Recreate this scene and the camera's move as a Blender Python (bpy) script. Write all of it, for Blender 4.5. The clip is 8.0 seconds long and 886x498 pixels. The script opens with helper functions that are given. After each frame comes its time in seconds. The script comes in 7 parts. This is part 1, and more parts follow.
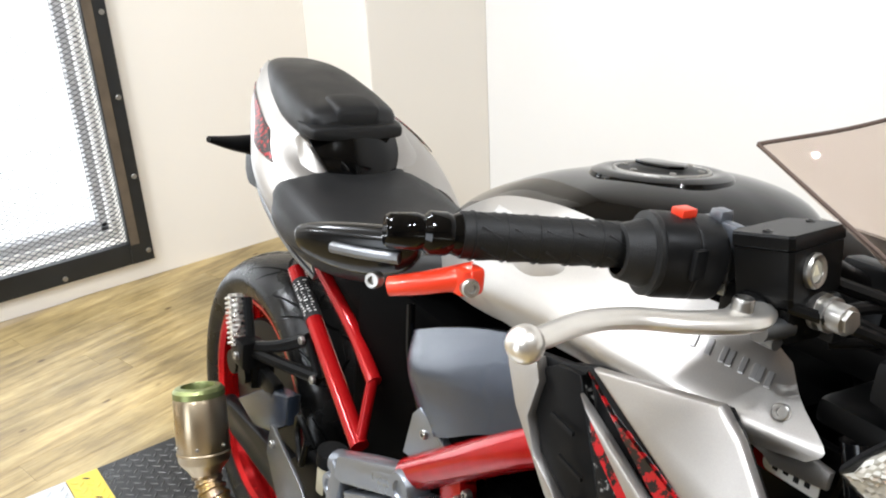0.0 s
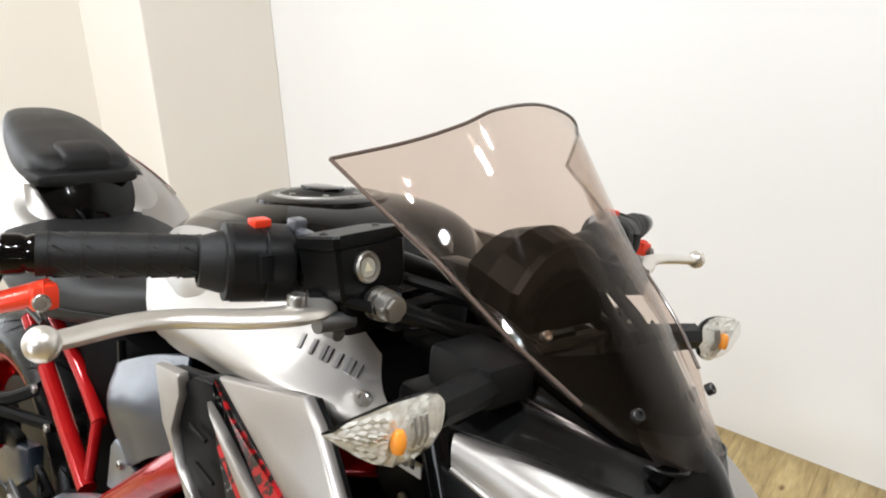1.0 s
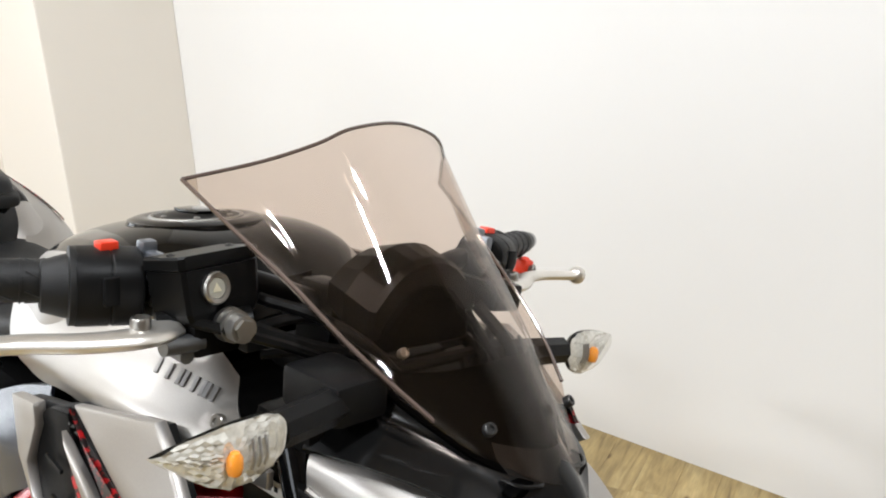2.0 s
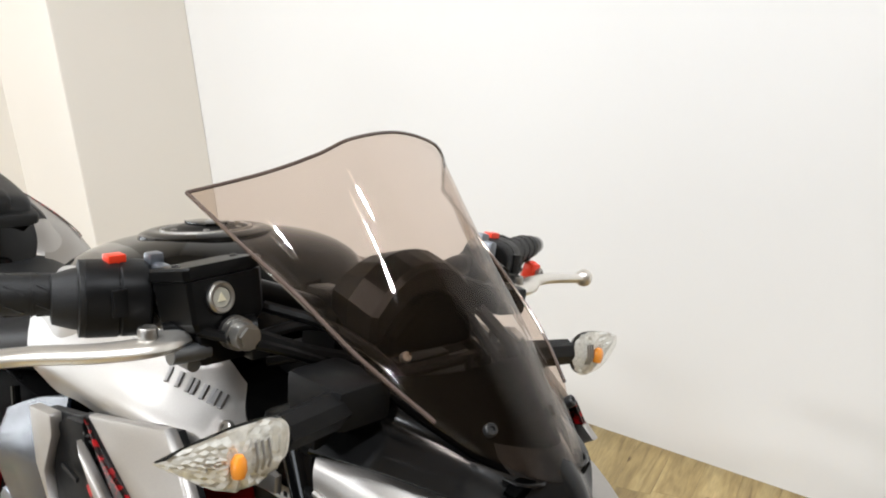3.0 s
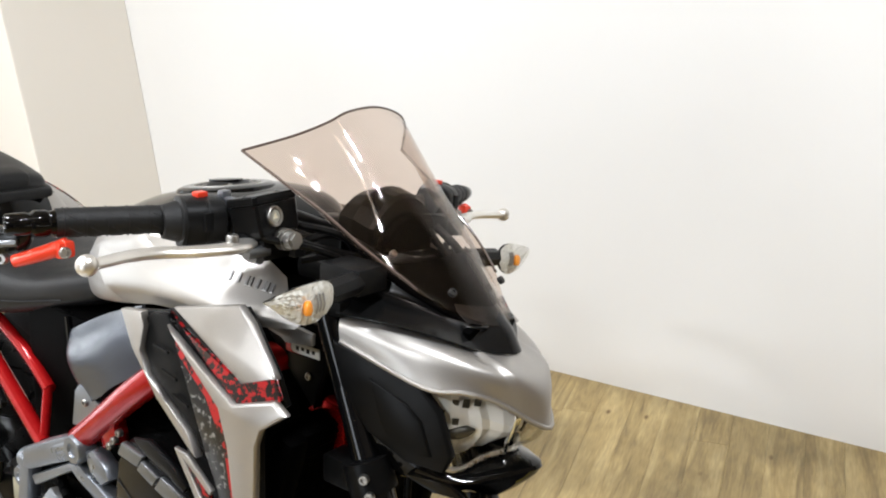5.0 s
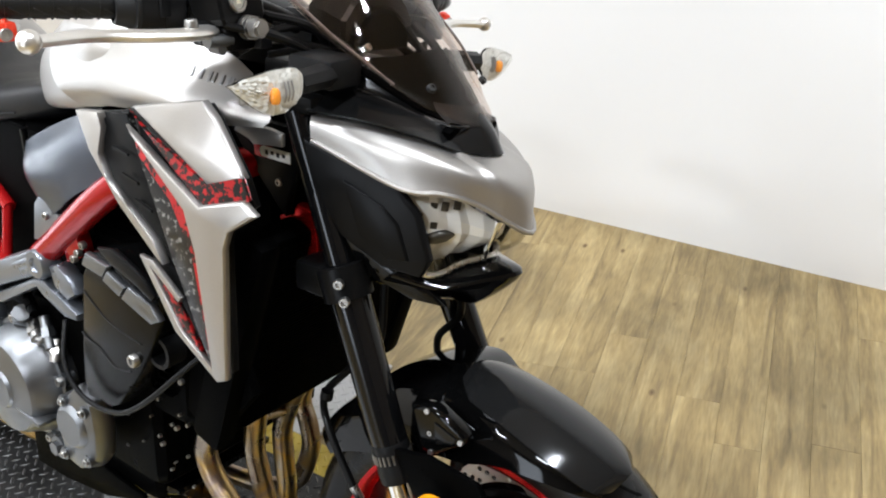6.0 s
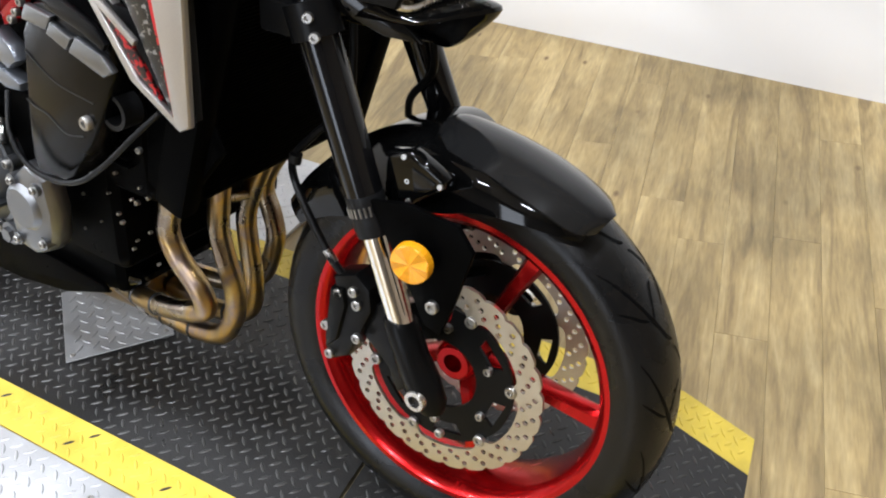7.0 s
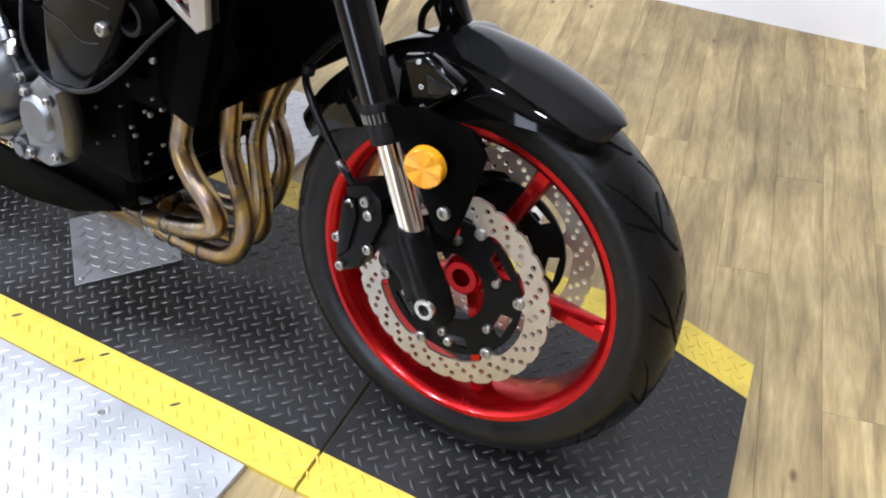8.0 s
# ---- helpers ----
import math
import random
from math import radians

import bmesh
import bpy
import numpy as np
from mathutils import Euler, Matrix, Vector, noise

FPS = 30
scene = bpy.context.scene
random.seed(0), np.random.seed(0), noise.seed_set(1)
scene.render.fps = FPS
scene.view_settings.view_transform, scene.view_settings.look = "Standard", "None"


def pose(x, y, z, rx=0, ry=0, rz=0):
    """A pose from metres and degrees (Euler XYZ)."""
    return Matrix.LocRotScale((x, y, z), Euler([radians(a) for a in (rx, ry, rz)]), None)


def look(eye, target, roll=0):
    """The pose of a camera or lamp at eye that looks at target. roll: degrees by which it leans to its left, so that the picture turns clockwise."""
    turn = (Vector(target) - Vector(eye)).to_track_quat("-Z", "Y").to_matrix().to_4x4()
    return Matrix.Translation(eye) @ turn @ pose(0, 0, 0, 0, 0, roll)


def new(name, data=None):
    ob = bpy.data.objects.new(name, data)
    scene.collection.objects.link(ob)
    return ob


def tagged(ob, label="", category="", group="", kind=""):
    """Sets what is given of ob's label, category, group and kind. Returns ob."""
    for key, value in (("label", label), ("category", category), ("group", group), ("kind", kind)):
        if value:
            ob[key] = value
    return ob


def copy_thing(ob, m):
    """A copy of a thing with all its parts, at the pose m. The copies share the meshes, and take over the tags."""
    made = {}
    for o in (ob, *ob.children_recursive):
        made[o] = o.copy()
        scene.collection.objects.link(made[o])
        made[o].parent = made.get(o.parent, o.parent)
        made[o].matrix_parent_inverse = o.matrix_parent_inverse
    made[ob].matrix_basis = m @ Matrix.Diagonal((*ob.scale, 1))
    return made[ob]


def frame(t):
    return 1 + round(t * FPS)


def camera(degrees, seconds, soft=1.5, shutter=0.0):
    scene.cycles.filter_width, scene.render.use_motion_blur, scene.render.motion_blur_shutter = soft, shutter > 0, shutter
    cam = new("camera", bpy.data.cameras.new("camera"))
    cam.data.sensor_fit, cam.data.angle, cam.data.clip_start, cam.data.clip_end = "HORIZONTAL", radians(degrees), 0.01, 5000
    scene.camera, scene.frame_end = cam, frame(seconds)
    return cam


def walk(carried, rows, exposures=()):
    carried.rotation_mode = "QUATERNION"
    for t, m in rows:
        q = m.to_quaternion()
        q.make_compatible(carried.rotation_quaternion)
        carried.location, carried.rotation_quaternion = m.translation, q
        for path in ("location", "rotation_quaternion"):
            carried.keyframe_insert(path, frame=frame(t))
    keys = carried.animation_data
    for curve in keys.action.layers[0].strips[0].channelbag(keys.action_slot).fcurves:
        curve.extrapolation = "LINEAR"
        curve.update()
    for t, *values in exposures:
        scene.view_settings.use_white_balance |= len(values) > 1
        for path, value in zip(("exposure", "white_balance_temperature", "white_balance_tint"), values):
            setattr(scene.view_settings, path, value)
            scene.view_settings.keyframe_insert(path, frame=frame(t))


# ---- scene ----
cam = camera(52.4, 8.0, soft=2.0)
METRES, EYE, TILT, LEAN, TURN = 0.95, 1.35, -23.0, 0.0, 72.0
PATH = [
    (0, (1.473, -0.498, 1.36), (-0.014, 0.558, 0.539), -2.9),
    (0.5, (1.601, -0.437, 1.356), (0.164, 0.724, 0.587), -1.9),
    (1, (1.66, -0.386, 1.347), (0.348, 0.933, 0.61), -2.7),
    (1.5, (1.686, -0.355, 1.337), (0.452, 1.041, 0.611), -1.5),
    (2, (1.706, -0.348, 1.341), (0.5, 1.088, 0.646), -2.1),
    (2.2, (1.717, -0.343, 1.345), (0.514, 1.104, 0.666), -2.2),
    (3.5, (1.746, -0.363, 1.342), (0.482, 1.033, 0.667), -4.8),
    (4, (1.82, -0.462, 1.379), (0.631, 1.031, 0.781), -6.0),
    (4.2, (1.859, -0.545, 1.397), (0.743, 0.99, 0.765), -8.0),
    (5.3, (1.923, -0.694, 1.419), (0.855, 0.809, 0.644), -3.7),
    (5.5, (1.915, -0.683, 1.398), (0.872, 0.802, 0.557), -4.2),
    (6, (1.899, -0.673, 1.336), (0.923, 0.748, 0.323), -3.6),
    (6.5, (1.88, -0.691, 1.258), (0.98, 0.68, 0.113), -3.1),
    (7, (1.883, -0.728, 1.194), (1.085, 0.602, -0.068), -2.5),
    (7.5, (1.894, -0.763, 1.139), (1.159, 0.558, -0.171), -1.0),
    (8, (1.895, -0.789, 1.149), (1.125, 0.505, -0.168), -1.5),
]
TINTS = [(0.0, 0.16, 6250, 10), (0.6, 0.04, 6380, 10), (1.5, 0.0, 6380, 10), (2.2, -0.03, 6340, 10), (4.0, -0.04, 6330, 10), (5.5, 0.10, 6250, 10), (6.0, 0.18, 6080, 10), (7.0, 0.36, 6060, 12), (8.0, 0.40, 5700, 15)]
walk(cam, [(t, look(eye, target, roll)) for t, eye, target, roll in PATH], TINTS)

# ---------- light ----------
world = bpy.data.worlds.new("world")
scene.world = world
world.use_nodes = True
_wn = world.node_tree.nodes
_sky = _wn.new("ShaderNodeTexSky")
_sky.sky_type = "NISHITA"
_sky.sun_disc = False
_sky.sun_elevation, _sky.sun_rotation = radians(40), radians(200)
_wn["Background"].inputs[1].default_value = 0.1
world.node_tree.links.new(_sky.outputs[0], _wn["Background"].inputs[0])


def area_lamp(name, m, sx, sy, power, colour):
    d = bpy.data.lights.new(name, "AREA")
    d.shape, d.size, d.size_y, d.energy, d.color = "RECTANGLE", sx, sy, power, colour
    ob = new(name, d)
    ob.matrix_world = m
    return ob


WARM = (0.938, 0.966, 0.995)
LAMPS = [(2.15, 0.22, 21), (2.15, -0.16, 21), (0.55, -0.45, 31), (-0.9, -0.45, 36), (0.55, -2.1, 40), (1.9, -2.1, 40), (-0.9, -2.1, 40)]
CEIL = 2.9
for lx, ly, power in LAMPS:
    area_lamp("spot_light", pose(lx, ly, CEIL - 0.12), *((0.07, 0.07) if lx > 2 else (0.36, 0.18)), power, WARM)
area_lamp("door_light", pose(1.0, -4.52, 1.25, 90, 0, 0), 1.1, 2.0, 26, (0.86, 0.93, 1.0))
area_lamp("window_light", pose(-1.60, -0.25, 0.95, 0, -90, 0), 1.7, 1.0, 10, (0.92, 0.96, 1.0))

# ---------- materials ----------


def mat(name, base, rough=0.5, metal=0.0, coat=0.0, noise_scale=0.0, vary=0.0, bump=0.0, bump_scale=200.0, spec=0.5, rvary=0.0):
    """A surface with two scales of variation: large stains by noise_scale, fine relief by bump_scale."""
    m = bpy.data.materials.new(name)
    m.use_nodes = True
    nt = m.node_tree
    b = nt.nodes["Principled BSDF"]
    b.inputs["Base Color"].default_value = (*base, 1)
    b.inputs["Roughness"].default_value = rough
    b.inputs["Metallic"].default_value = metal
    b.inputs["Coat Weight"].default_value = coat
    b.inputs["Coat Roughness"].default_value = 0.04
    b.inputs["Specular IOR Level"].default_value = spec
    tc = nt.nodes.new("ShaderNodeTexCoord")
    if vary or rvary:
        n = nt.nodes.new("ShaderNodeTexNoise")
        n.inputs["Scale"].default_value = noise_scale
        n.inputs["Detail"].default_value = 6
        nt.links.new(tc.outputs["Object"], n.inputs["Vector"])
        if vary:
            mx = nt.nodes.new("ShaderNodeMix")
            mx.data_type = "RGBA"
            mx.inputs[6].default_value = (*[c * (1 - vary) for c in base], 1)
            mx.inputs[7].default_value = (*[min(1, c * (1 + vary)) for c in base], 1)
            nt.links.new(n.outputs["Fac"], mx.inputs[0])
            nt.links.new(mx.outputs[2], b.inputs["Base Color"])
        if rvary:
            mr = nt.nodes.new("ShaderNodeMapRange")
            mr.inputs[1].default_value, mr.inputs[2].default_value = 0.3, 0.7
            mr.inputs[3].default_value, mr.inputs[4].default_value = max(0.02, rough - rvary), rough + rvary
            nt.links.new(n.outputs["Fac"], mr.inputs[0])
            nt.links.new(mr.outputs[0], b.inputs["Roughness"])
    if bump:
        n2 = nt.nodes.new("ShaderNodeTexNoise")
        n2.inputs["Scale"].default_value = bump_scale
        n2.inputs["Detail"].default_value = 4
        nt.links.new(tc.outputs["Object"], n2.inputs["Vector"])
        bp = nt.nodes.new("ShaderNodeBump")
        bp.inputs["Strength"].default_value = bump
        bp.inputs["Distance"].default_value = 0.001
        nt.links.new(n2.outputs["Fac"], bp.inputs["Height"])
        nt.links.new(bp.outputs[0], b.inputs["Normal"])
    return m


SILVER = mat("silver_paint", (0.390, 0.372, 0.350), 0.41, 0.90, 0.04, 900, 0.10, 0.0)
BLACKGLOSS = mat("black_gloss_paint", (0.0015, 0.0015, 0.0015), 0.06, 0.0, 0.0, 6, 0.3, rvary=0.02, spec=0.24)
BLACKSATIN = mat("black_satin_paint", (0.003, 0.003, 0.003), 0.34, 0.0, 0.0, 14, 0.3, 0.05, 700, spec=0.1)
PLASTIC = mat("black_plastic", (0.005, 0.005, 0.0052), 0.42, 0, 0, 30, 0.25, 0.2, 1500, spec=0.14, rvary=0.06)
DARKGREY = mat("dark_grey_plastic", (0.0035, 0.0035, 0.0036), 0.34, 0, 0, 40, 0.2, 0.15, 1400, spec=0.12, rvary=0.05)
BLUEGREY = mat("blue_grey_satin", (0.021, 0.029, 0.045), 0.27, 0.25, 0.05, 12, 0.04, 0.05, 900)
RED = mat("red_candy_paint", (0.30, 0.005, 0.006), 0.12, 0.35, 0.0, 60, 0.2, spec=0.4)
REDRIM = mat("red_anodised_rim", (0.42, 0.006, 0.007), 0.22, 0.85, 0.15, 30, 0.15, rvary=0.06)
REDARM = mat("red_anodised_arm", (0.75, 0.045, 0.015), 0.32, 0.2, 0.2, 50, 0.1)
RUBBER = mat("tyre_rubber", (0.0042, 0.0041, 0.0040), 0.27, 0, 0, 11, 0.85, 0.35, 420, spec=0.22, rvary=0.16)
TREADCUT = mat("tread_cut", (0.0012, 0.0012, 0.0012), 0.5, 0, 0, 40, 0.2, spec=0.05)
GRIPRUB = mat("grip_rubber", (0.006, 0.006, 0.006), 0.5, 0, 0, 40, 0.2, 0.4, 900, spec=0.3)
VINYL = mat("seat_vinyl", (0.0105, 0.0105, 0.0108), 0.42, 0, 0, 20, 0.2, 0.35, 1100, spec=0.25, rvary=0.05)
BOLTSTEEL = mat("bolt_steel", (0.36, 0.35, 0.33), 0.36, 1.0, 0, 80, 0.2, 0.05, 900, rvary=0.1)
STEEL = mat("steel", (0.62, 0.60, 0.56), 0.28, 1.0, 0, 80, 0.12, 0.05, 900, rvary=0.08)
DISC = mat("brushed_disc_steel", (0.46, 0.43, 0.375), 0.36, 1.0, 0, 55, 0.12, 0.12, 1600, rvary=0.08)
CHROME = mat("chrome", (0.80, 0.79, 0.77), 0.10, 1.0, 0, 30, 0.04, rvary=0.03)
ALLOY = mat("cast_alloy", (0.180, 0.185, 0.191), 0.36, 0.95, 0, 26, 0.2, 0.25, 700, rvary=0.08)
LEVER = mat("polished_alloy_lever", (0.72, 0.69, 0.64), 0.34, 0.9, 0, 40, 0.08, 0.06, 900)
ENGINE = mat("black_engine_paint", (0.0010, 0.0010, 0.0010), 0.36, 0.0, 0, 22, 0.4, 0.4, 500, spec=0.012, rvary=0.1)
CARBON = mat("dark_engine_cover", (0.0022, 0.0022, 0.0022), 0.20, 0.0, 0.0, 18, 0.25, 0.1, 700, spec=0.12, rvary=0.08)
BRONZE = mat("heat_tinted_header_steel", (0.33, 0.25, 0.135), 0.32, 1.0, 0, 13, 0.5, 0.12, 500, rvary=0.1)
_hn = BRONZE.node_tree
_hr = _hn.nodes.new("ShaderNodeValToRGB")
_hr.color_ramp.elements[0].position, _hr.color_ramp.elements[1].position = 0.30, 0.72
_hr.color_ramp.elements[0].color, _hr.color_ramp.elements[1].color = (0.17, 0.125, 0.10, 1), (0.46, 0.33, 0.12, 1)
for _p, _c in ((0.42, (0.27, 0.225, 0.17, 1)), (0.52, (0.38, 0.25, 0.09, 1)), (0.60, (0.25, 0.19, 0.16, 1))):
    _hr.color_ramp.elements.new(_p).color = _c
_ht = next(n for n in _hn.nodes if n.type == "TEX_NOISE" and n.inputs["Scale"].default_value < 100)
_hn.links.new(_ht.outputs["Fac"], _hr.inputs[0])
_hn.links.new(_hr.outputs[0], _hn.nodes["Principled BSDF"].inputs["Base Color"])
CANMAT = mat("titanium_can", (0.44, 0.36, 0.25), 0.33, 1.0, 0, 10, 0.22, 0.08, 500, rvary=0.08)
GREENRING = mat("heat_green_ring", (0.23, 0.26, 0.11), 0.4, 0.9, 0, 20, 0.2)
GREENPL = mat("screw_dark", (0.05, 0.05, 0.05), 0.35, 0.8)
CREAM = mat("milky_reservoir", (0.55, 0.50, 0.36), 0.4, 0, 0, 20, 0.08)
SIGHT = mat("oil_sight_glass", (0.30, 0.29, 0.24), 0.12, 0, 0.5, 60, 0.3)
WALLM = mat("wall_paint_white", (0.82, 0.81, 0.79), 0.55, 0, 0, 1.2, 0.02, 0.15, 130)
CREAMWALL = mat("wall_paint_cream", (0.83, 0.785, 0.715), 0.55, 0, 0, 1.2, 0.03, 0.15, 130)
# unseen closing walls: dark and tan tones picked to shape the bike's reflections
DARKWALL = mat("dark_wall_for_reflections", (0.17, 0.142, 0.112), 0.7, 0, 0, 1.5, 0.2, 0.1, 100)
TANWALL = mat("tan_wall_for_reflections", (0.34, 0.27, 0.195), 0.7, 0, 0, 1.5, 0.2, 0.1, 100)
# the unseen ceiling's cream tone is there to warm the cowl's reflections
CEILM = mat("ceiling_paint", (0.44, 0.385, 0.315), 0.7, 0, 0, 1.5, 0.03, 0.1, 100)
IRON = mat("black_window_iron", (0.020, 0.021, 0.022), 0.42, 0.3, 0, 12, 0.4, 0.25, 300, rvary=0.1)
RUSTY = mat("brown_timber_reveal", (0.10, 0.075, 0.05), 0.7, 0, 0, 14, 0.5, 0.5, 120)
FRAMEGREY = mat("grey_window_frame", (0.62, 0.62, 0.64), 0.5, 0, 0, 8, 0.1)
TREADBLACK = mat("black_tread_plate", (0.0115, 0.0110, 0.0103), 0.41, 0.0, 0, 3.0, 0.9, 0.35, 240, spec=0.38, rvary=0.2)
TREADWORN = mat("worn_tread_tops", (0.068, 0.067, 0.065), 0.34, 0.6, 0, 5, 0.85, 0.3, 300, rvary=0.1)
TREADYEL = mat("yellow_tread_plate", (0.57, 0.425, 0.045), 0.45, 0, 0, 26, 0.30, 0.25, 240, rvary=0.1)
TREADSIL = mat("bare_alloy_tread_plate", (0.46, 0.465, 0.475), 0.38, 0.55, 0, 9, 0.12, 0.25, 240, rvary=0.1)
# darker copy of the bare alloy: the bike's shadow put into the colour
TREADSHADED = mat("shaded_alloy_tread_plate", (0.27, 0.272, 0.275), 0.46, 0.6, 0, 9, 0.2, 0.25, 240, rvary=0.1)
# near-black with hardly any sheen: the recesses' shade put into the colour
DEEP = mat("radiator_recess_black", (0.0006, 0.0006, 0.0006), 0.6, 0, 0, 20, 0.3, spec=0.015)
STEELBLUE = mat("blue_grey_cast_alloy", (0.21, 0.225, 0.25), 0.32, 0.8, 0, 26, 0.15, 0.15, 700, rvary=0.08)
REFLECT = mat("bright_reflector", (0.90, 0.91, 0.93), 0.12, 0.15, 0.4, 40, 0.05)
SPINEGREY = mat("satin_mudguard_top", (0.008, 0.008, 0.008), 0.12, 0, 0, 8, 0.2, 0.03, 900, spec=0.26, rvary=0.04)
FORKBLACK = mat("black_anodised_tube", (0.003, 0.003, 0.0032), 0.09, 0.0, 0, 8, 0.2, spec=0.28, rvary=0.03)
NOSEBLACK = mat("black_nose_plastic", (0.005, 0.005, 0.005), 0.2, 0, 0, 8, 0.2, spec=0.3, rvary=0.04)
INDREFL = mat("indicator_reflector", (0.80, 0.785, 0.74), 0.22, 0.25, 0.0, 260, 0.30, 0.5, 160)
CABLE = mat("black_hose", (0.004, 0.004, 0.004), 0.34, 0, 0, 60, 0.2, spec=0.12)
WHITEST = mat("white_sticker", (0.78, 0.77, 0.74), 0.4)
GRAPHITE = mat("graphite_lettering", (0.34, 0.335, 0.33), 0.3, 0.7, 0, 30, 0.1)
ORANGE = mat("amber_reflector", (0.60, 0.25, 0.002), 0.34, 0, 0.0, 150, 0.25, 0.6, 350)
AMBERBULB = mat("amber_bulb", (0.85, 0.30, 0.03), 0.2, 0, 0.3)


def camo(name, a, b, scale, edge):
    m = mat(name, a, 0.30, 0.0, 0.15, spec=0.3)
    nt = m.node_tree
    tc = nt.nodes.new("ShaderNodeTexCoord")
    n = nt.nodes.new("ShaderNodeTexNoise")
    n.inputs["Scale"].default_value, n.inputs["Detail"].default_value, n.inputs["Roughness"].default_value = scale, 8, 0.62
    nt.links.new(tc.outputs["Object"], n.inputs["Vector"])
    r = nt.nodes.new("ShaderNodeValToRGB")
    r.color_ramp.elements[0].position, r.color_ramp.elements[1].position = edge, edge + 0.035
    r.color_ramp.elements[0].color, r.color_ramp.elements[1].color = (*a, 1), (*b, 1)
    nt.links.new(n.outputs["Fac"], r.inputs[0])
    nt.links.new(r.outputs[0], nt.nodes["Principled BSDF"].inputs["Base Color"])
    return m


CAMORED = camo("red_black_graphic", (0.004, 0.003, 0.003), (0.30, 0.005, 0.007), 120, 0.515)
REDEDGE = camo("red_edge_graphic", (0.004, 0.003, 0.003), (0.33, 0.005, 0.008), 80, 0.44)
CAMOGREY = camo("grey_black_graphic", (0.002, 0.002, 0.002), (0.19, 0.185, 0.175), 120, 0.560)


def glass(name, tint, rough=0.03, ior=1.45):
    """A thin clear pane: tinted straight-through light, with gloss by Fresnel."""
    m = bpy.data.materials.new(name)
    m.use_nodes = True
    nt = m.node_tree
    nt.nodes.remove(nt.nodes["Principled BSDF"])
    tr = nt.nodes.new("ShaderNodeBsdfTransparent")
    tr.inputs[0].default_value = (*tint, 1)
    gl = nt.nodes.new("ShaderNodeBsdfGlossy")
    gl.inputs["Roughness"].default_value = rough
    lw = nt.nodes.new("ShaderNodeLayerWeight")
    lw.inputs["Blend"].default_value = 0.5
    pw = nt.nodes.new("ShaderNodeMath")
    pw.operation = "POWER"
    pw.inputs[1].default_value = 5.0
    nt.links.new(lw.outputs["Facing"], pw.inputs[0])
    fr = nt.nodes.new("ShaderNodeMapRange")
    fr.inputs[3].default_value, fr.inputs[4].default_value = ((ior - 1) / (ior + 1)) ** 2, 0.7
    nt.links.new(pw.outputs[0], fr.inputs[0])
    mx = nt.nodes.new("ShaderNodeMixShader")
    nt.links.new(fr.outputs[0], mx.inputs[0])
    nt.links.new(tr.outputs[0], mx.inputs[1])
    nt.links.new(gl.outputs[0], mx.inputs[2])
    nt.links.new(mx.outputs[0], nt.nodes["Material Output"].inputs[0])
    return m


SMOKE = glass("smoke_tinted_acrylic", (0.890, 0.828, 0.782), 0.02, 1.38)
CLEAR = glass("clear_lens_plastic", (0.975, 0.97, 0.95), 0.03, 1.4)


def glow(name, colour, strength):
    m = bpy.data.materials.new(name)
    m.use_nodes = True
    b = m.node_tree.nodes["Principled BSDF"]
    b.inputs["Base Color"].default_value = (*colour, 1)
    b.inputs["Emission Color"].default_value = (*colour, 1)
    b.inputs["Emission Strength"].default_value = strength
    return m


DAYLIGHT = glow("bright_sky_outside", (0.93, 0.96, 1.0), 2.0)
TUBEGLOW = glow("lit_diffuser", (1.0, 0.95, 0.87), 6.0)


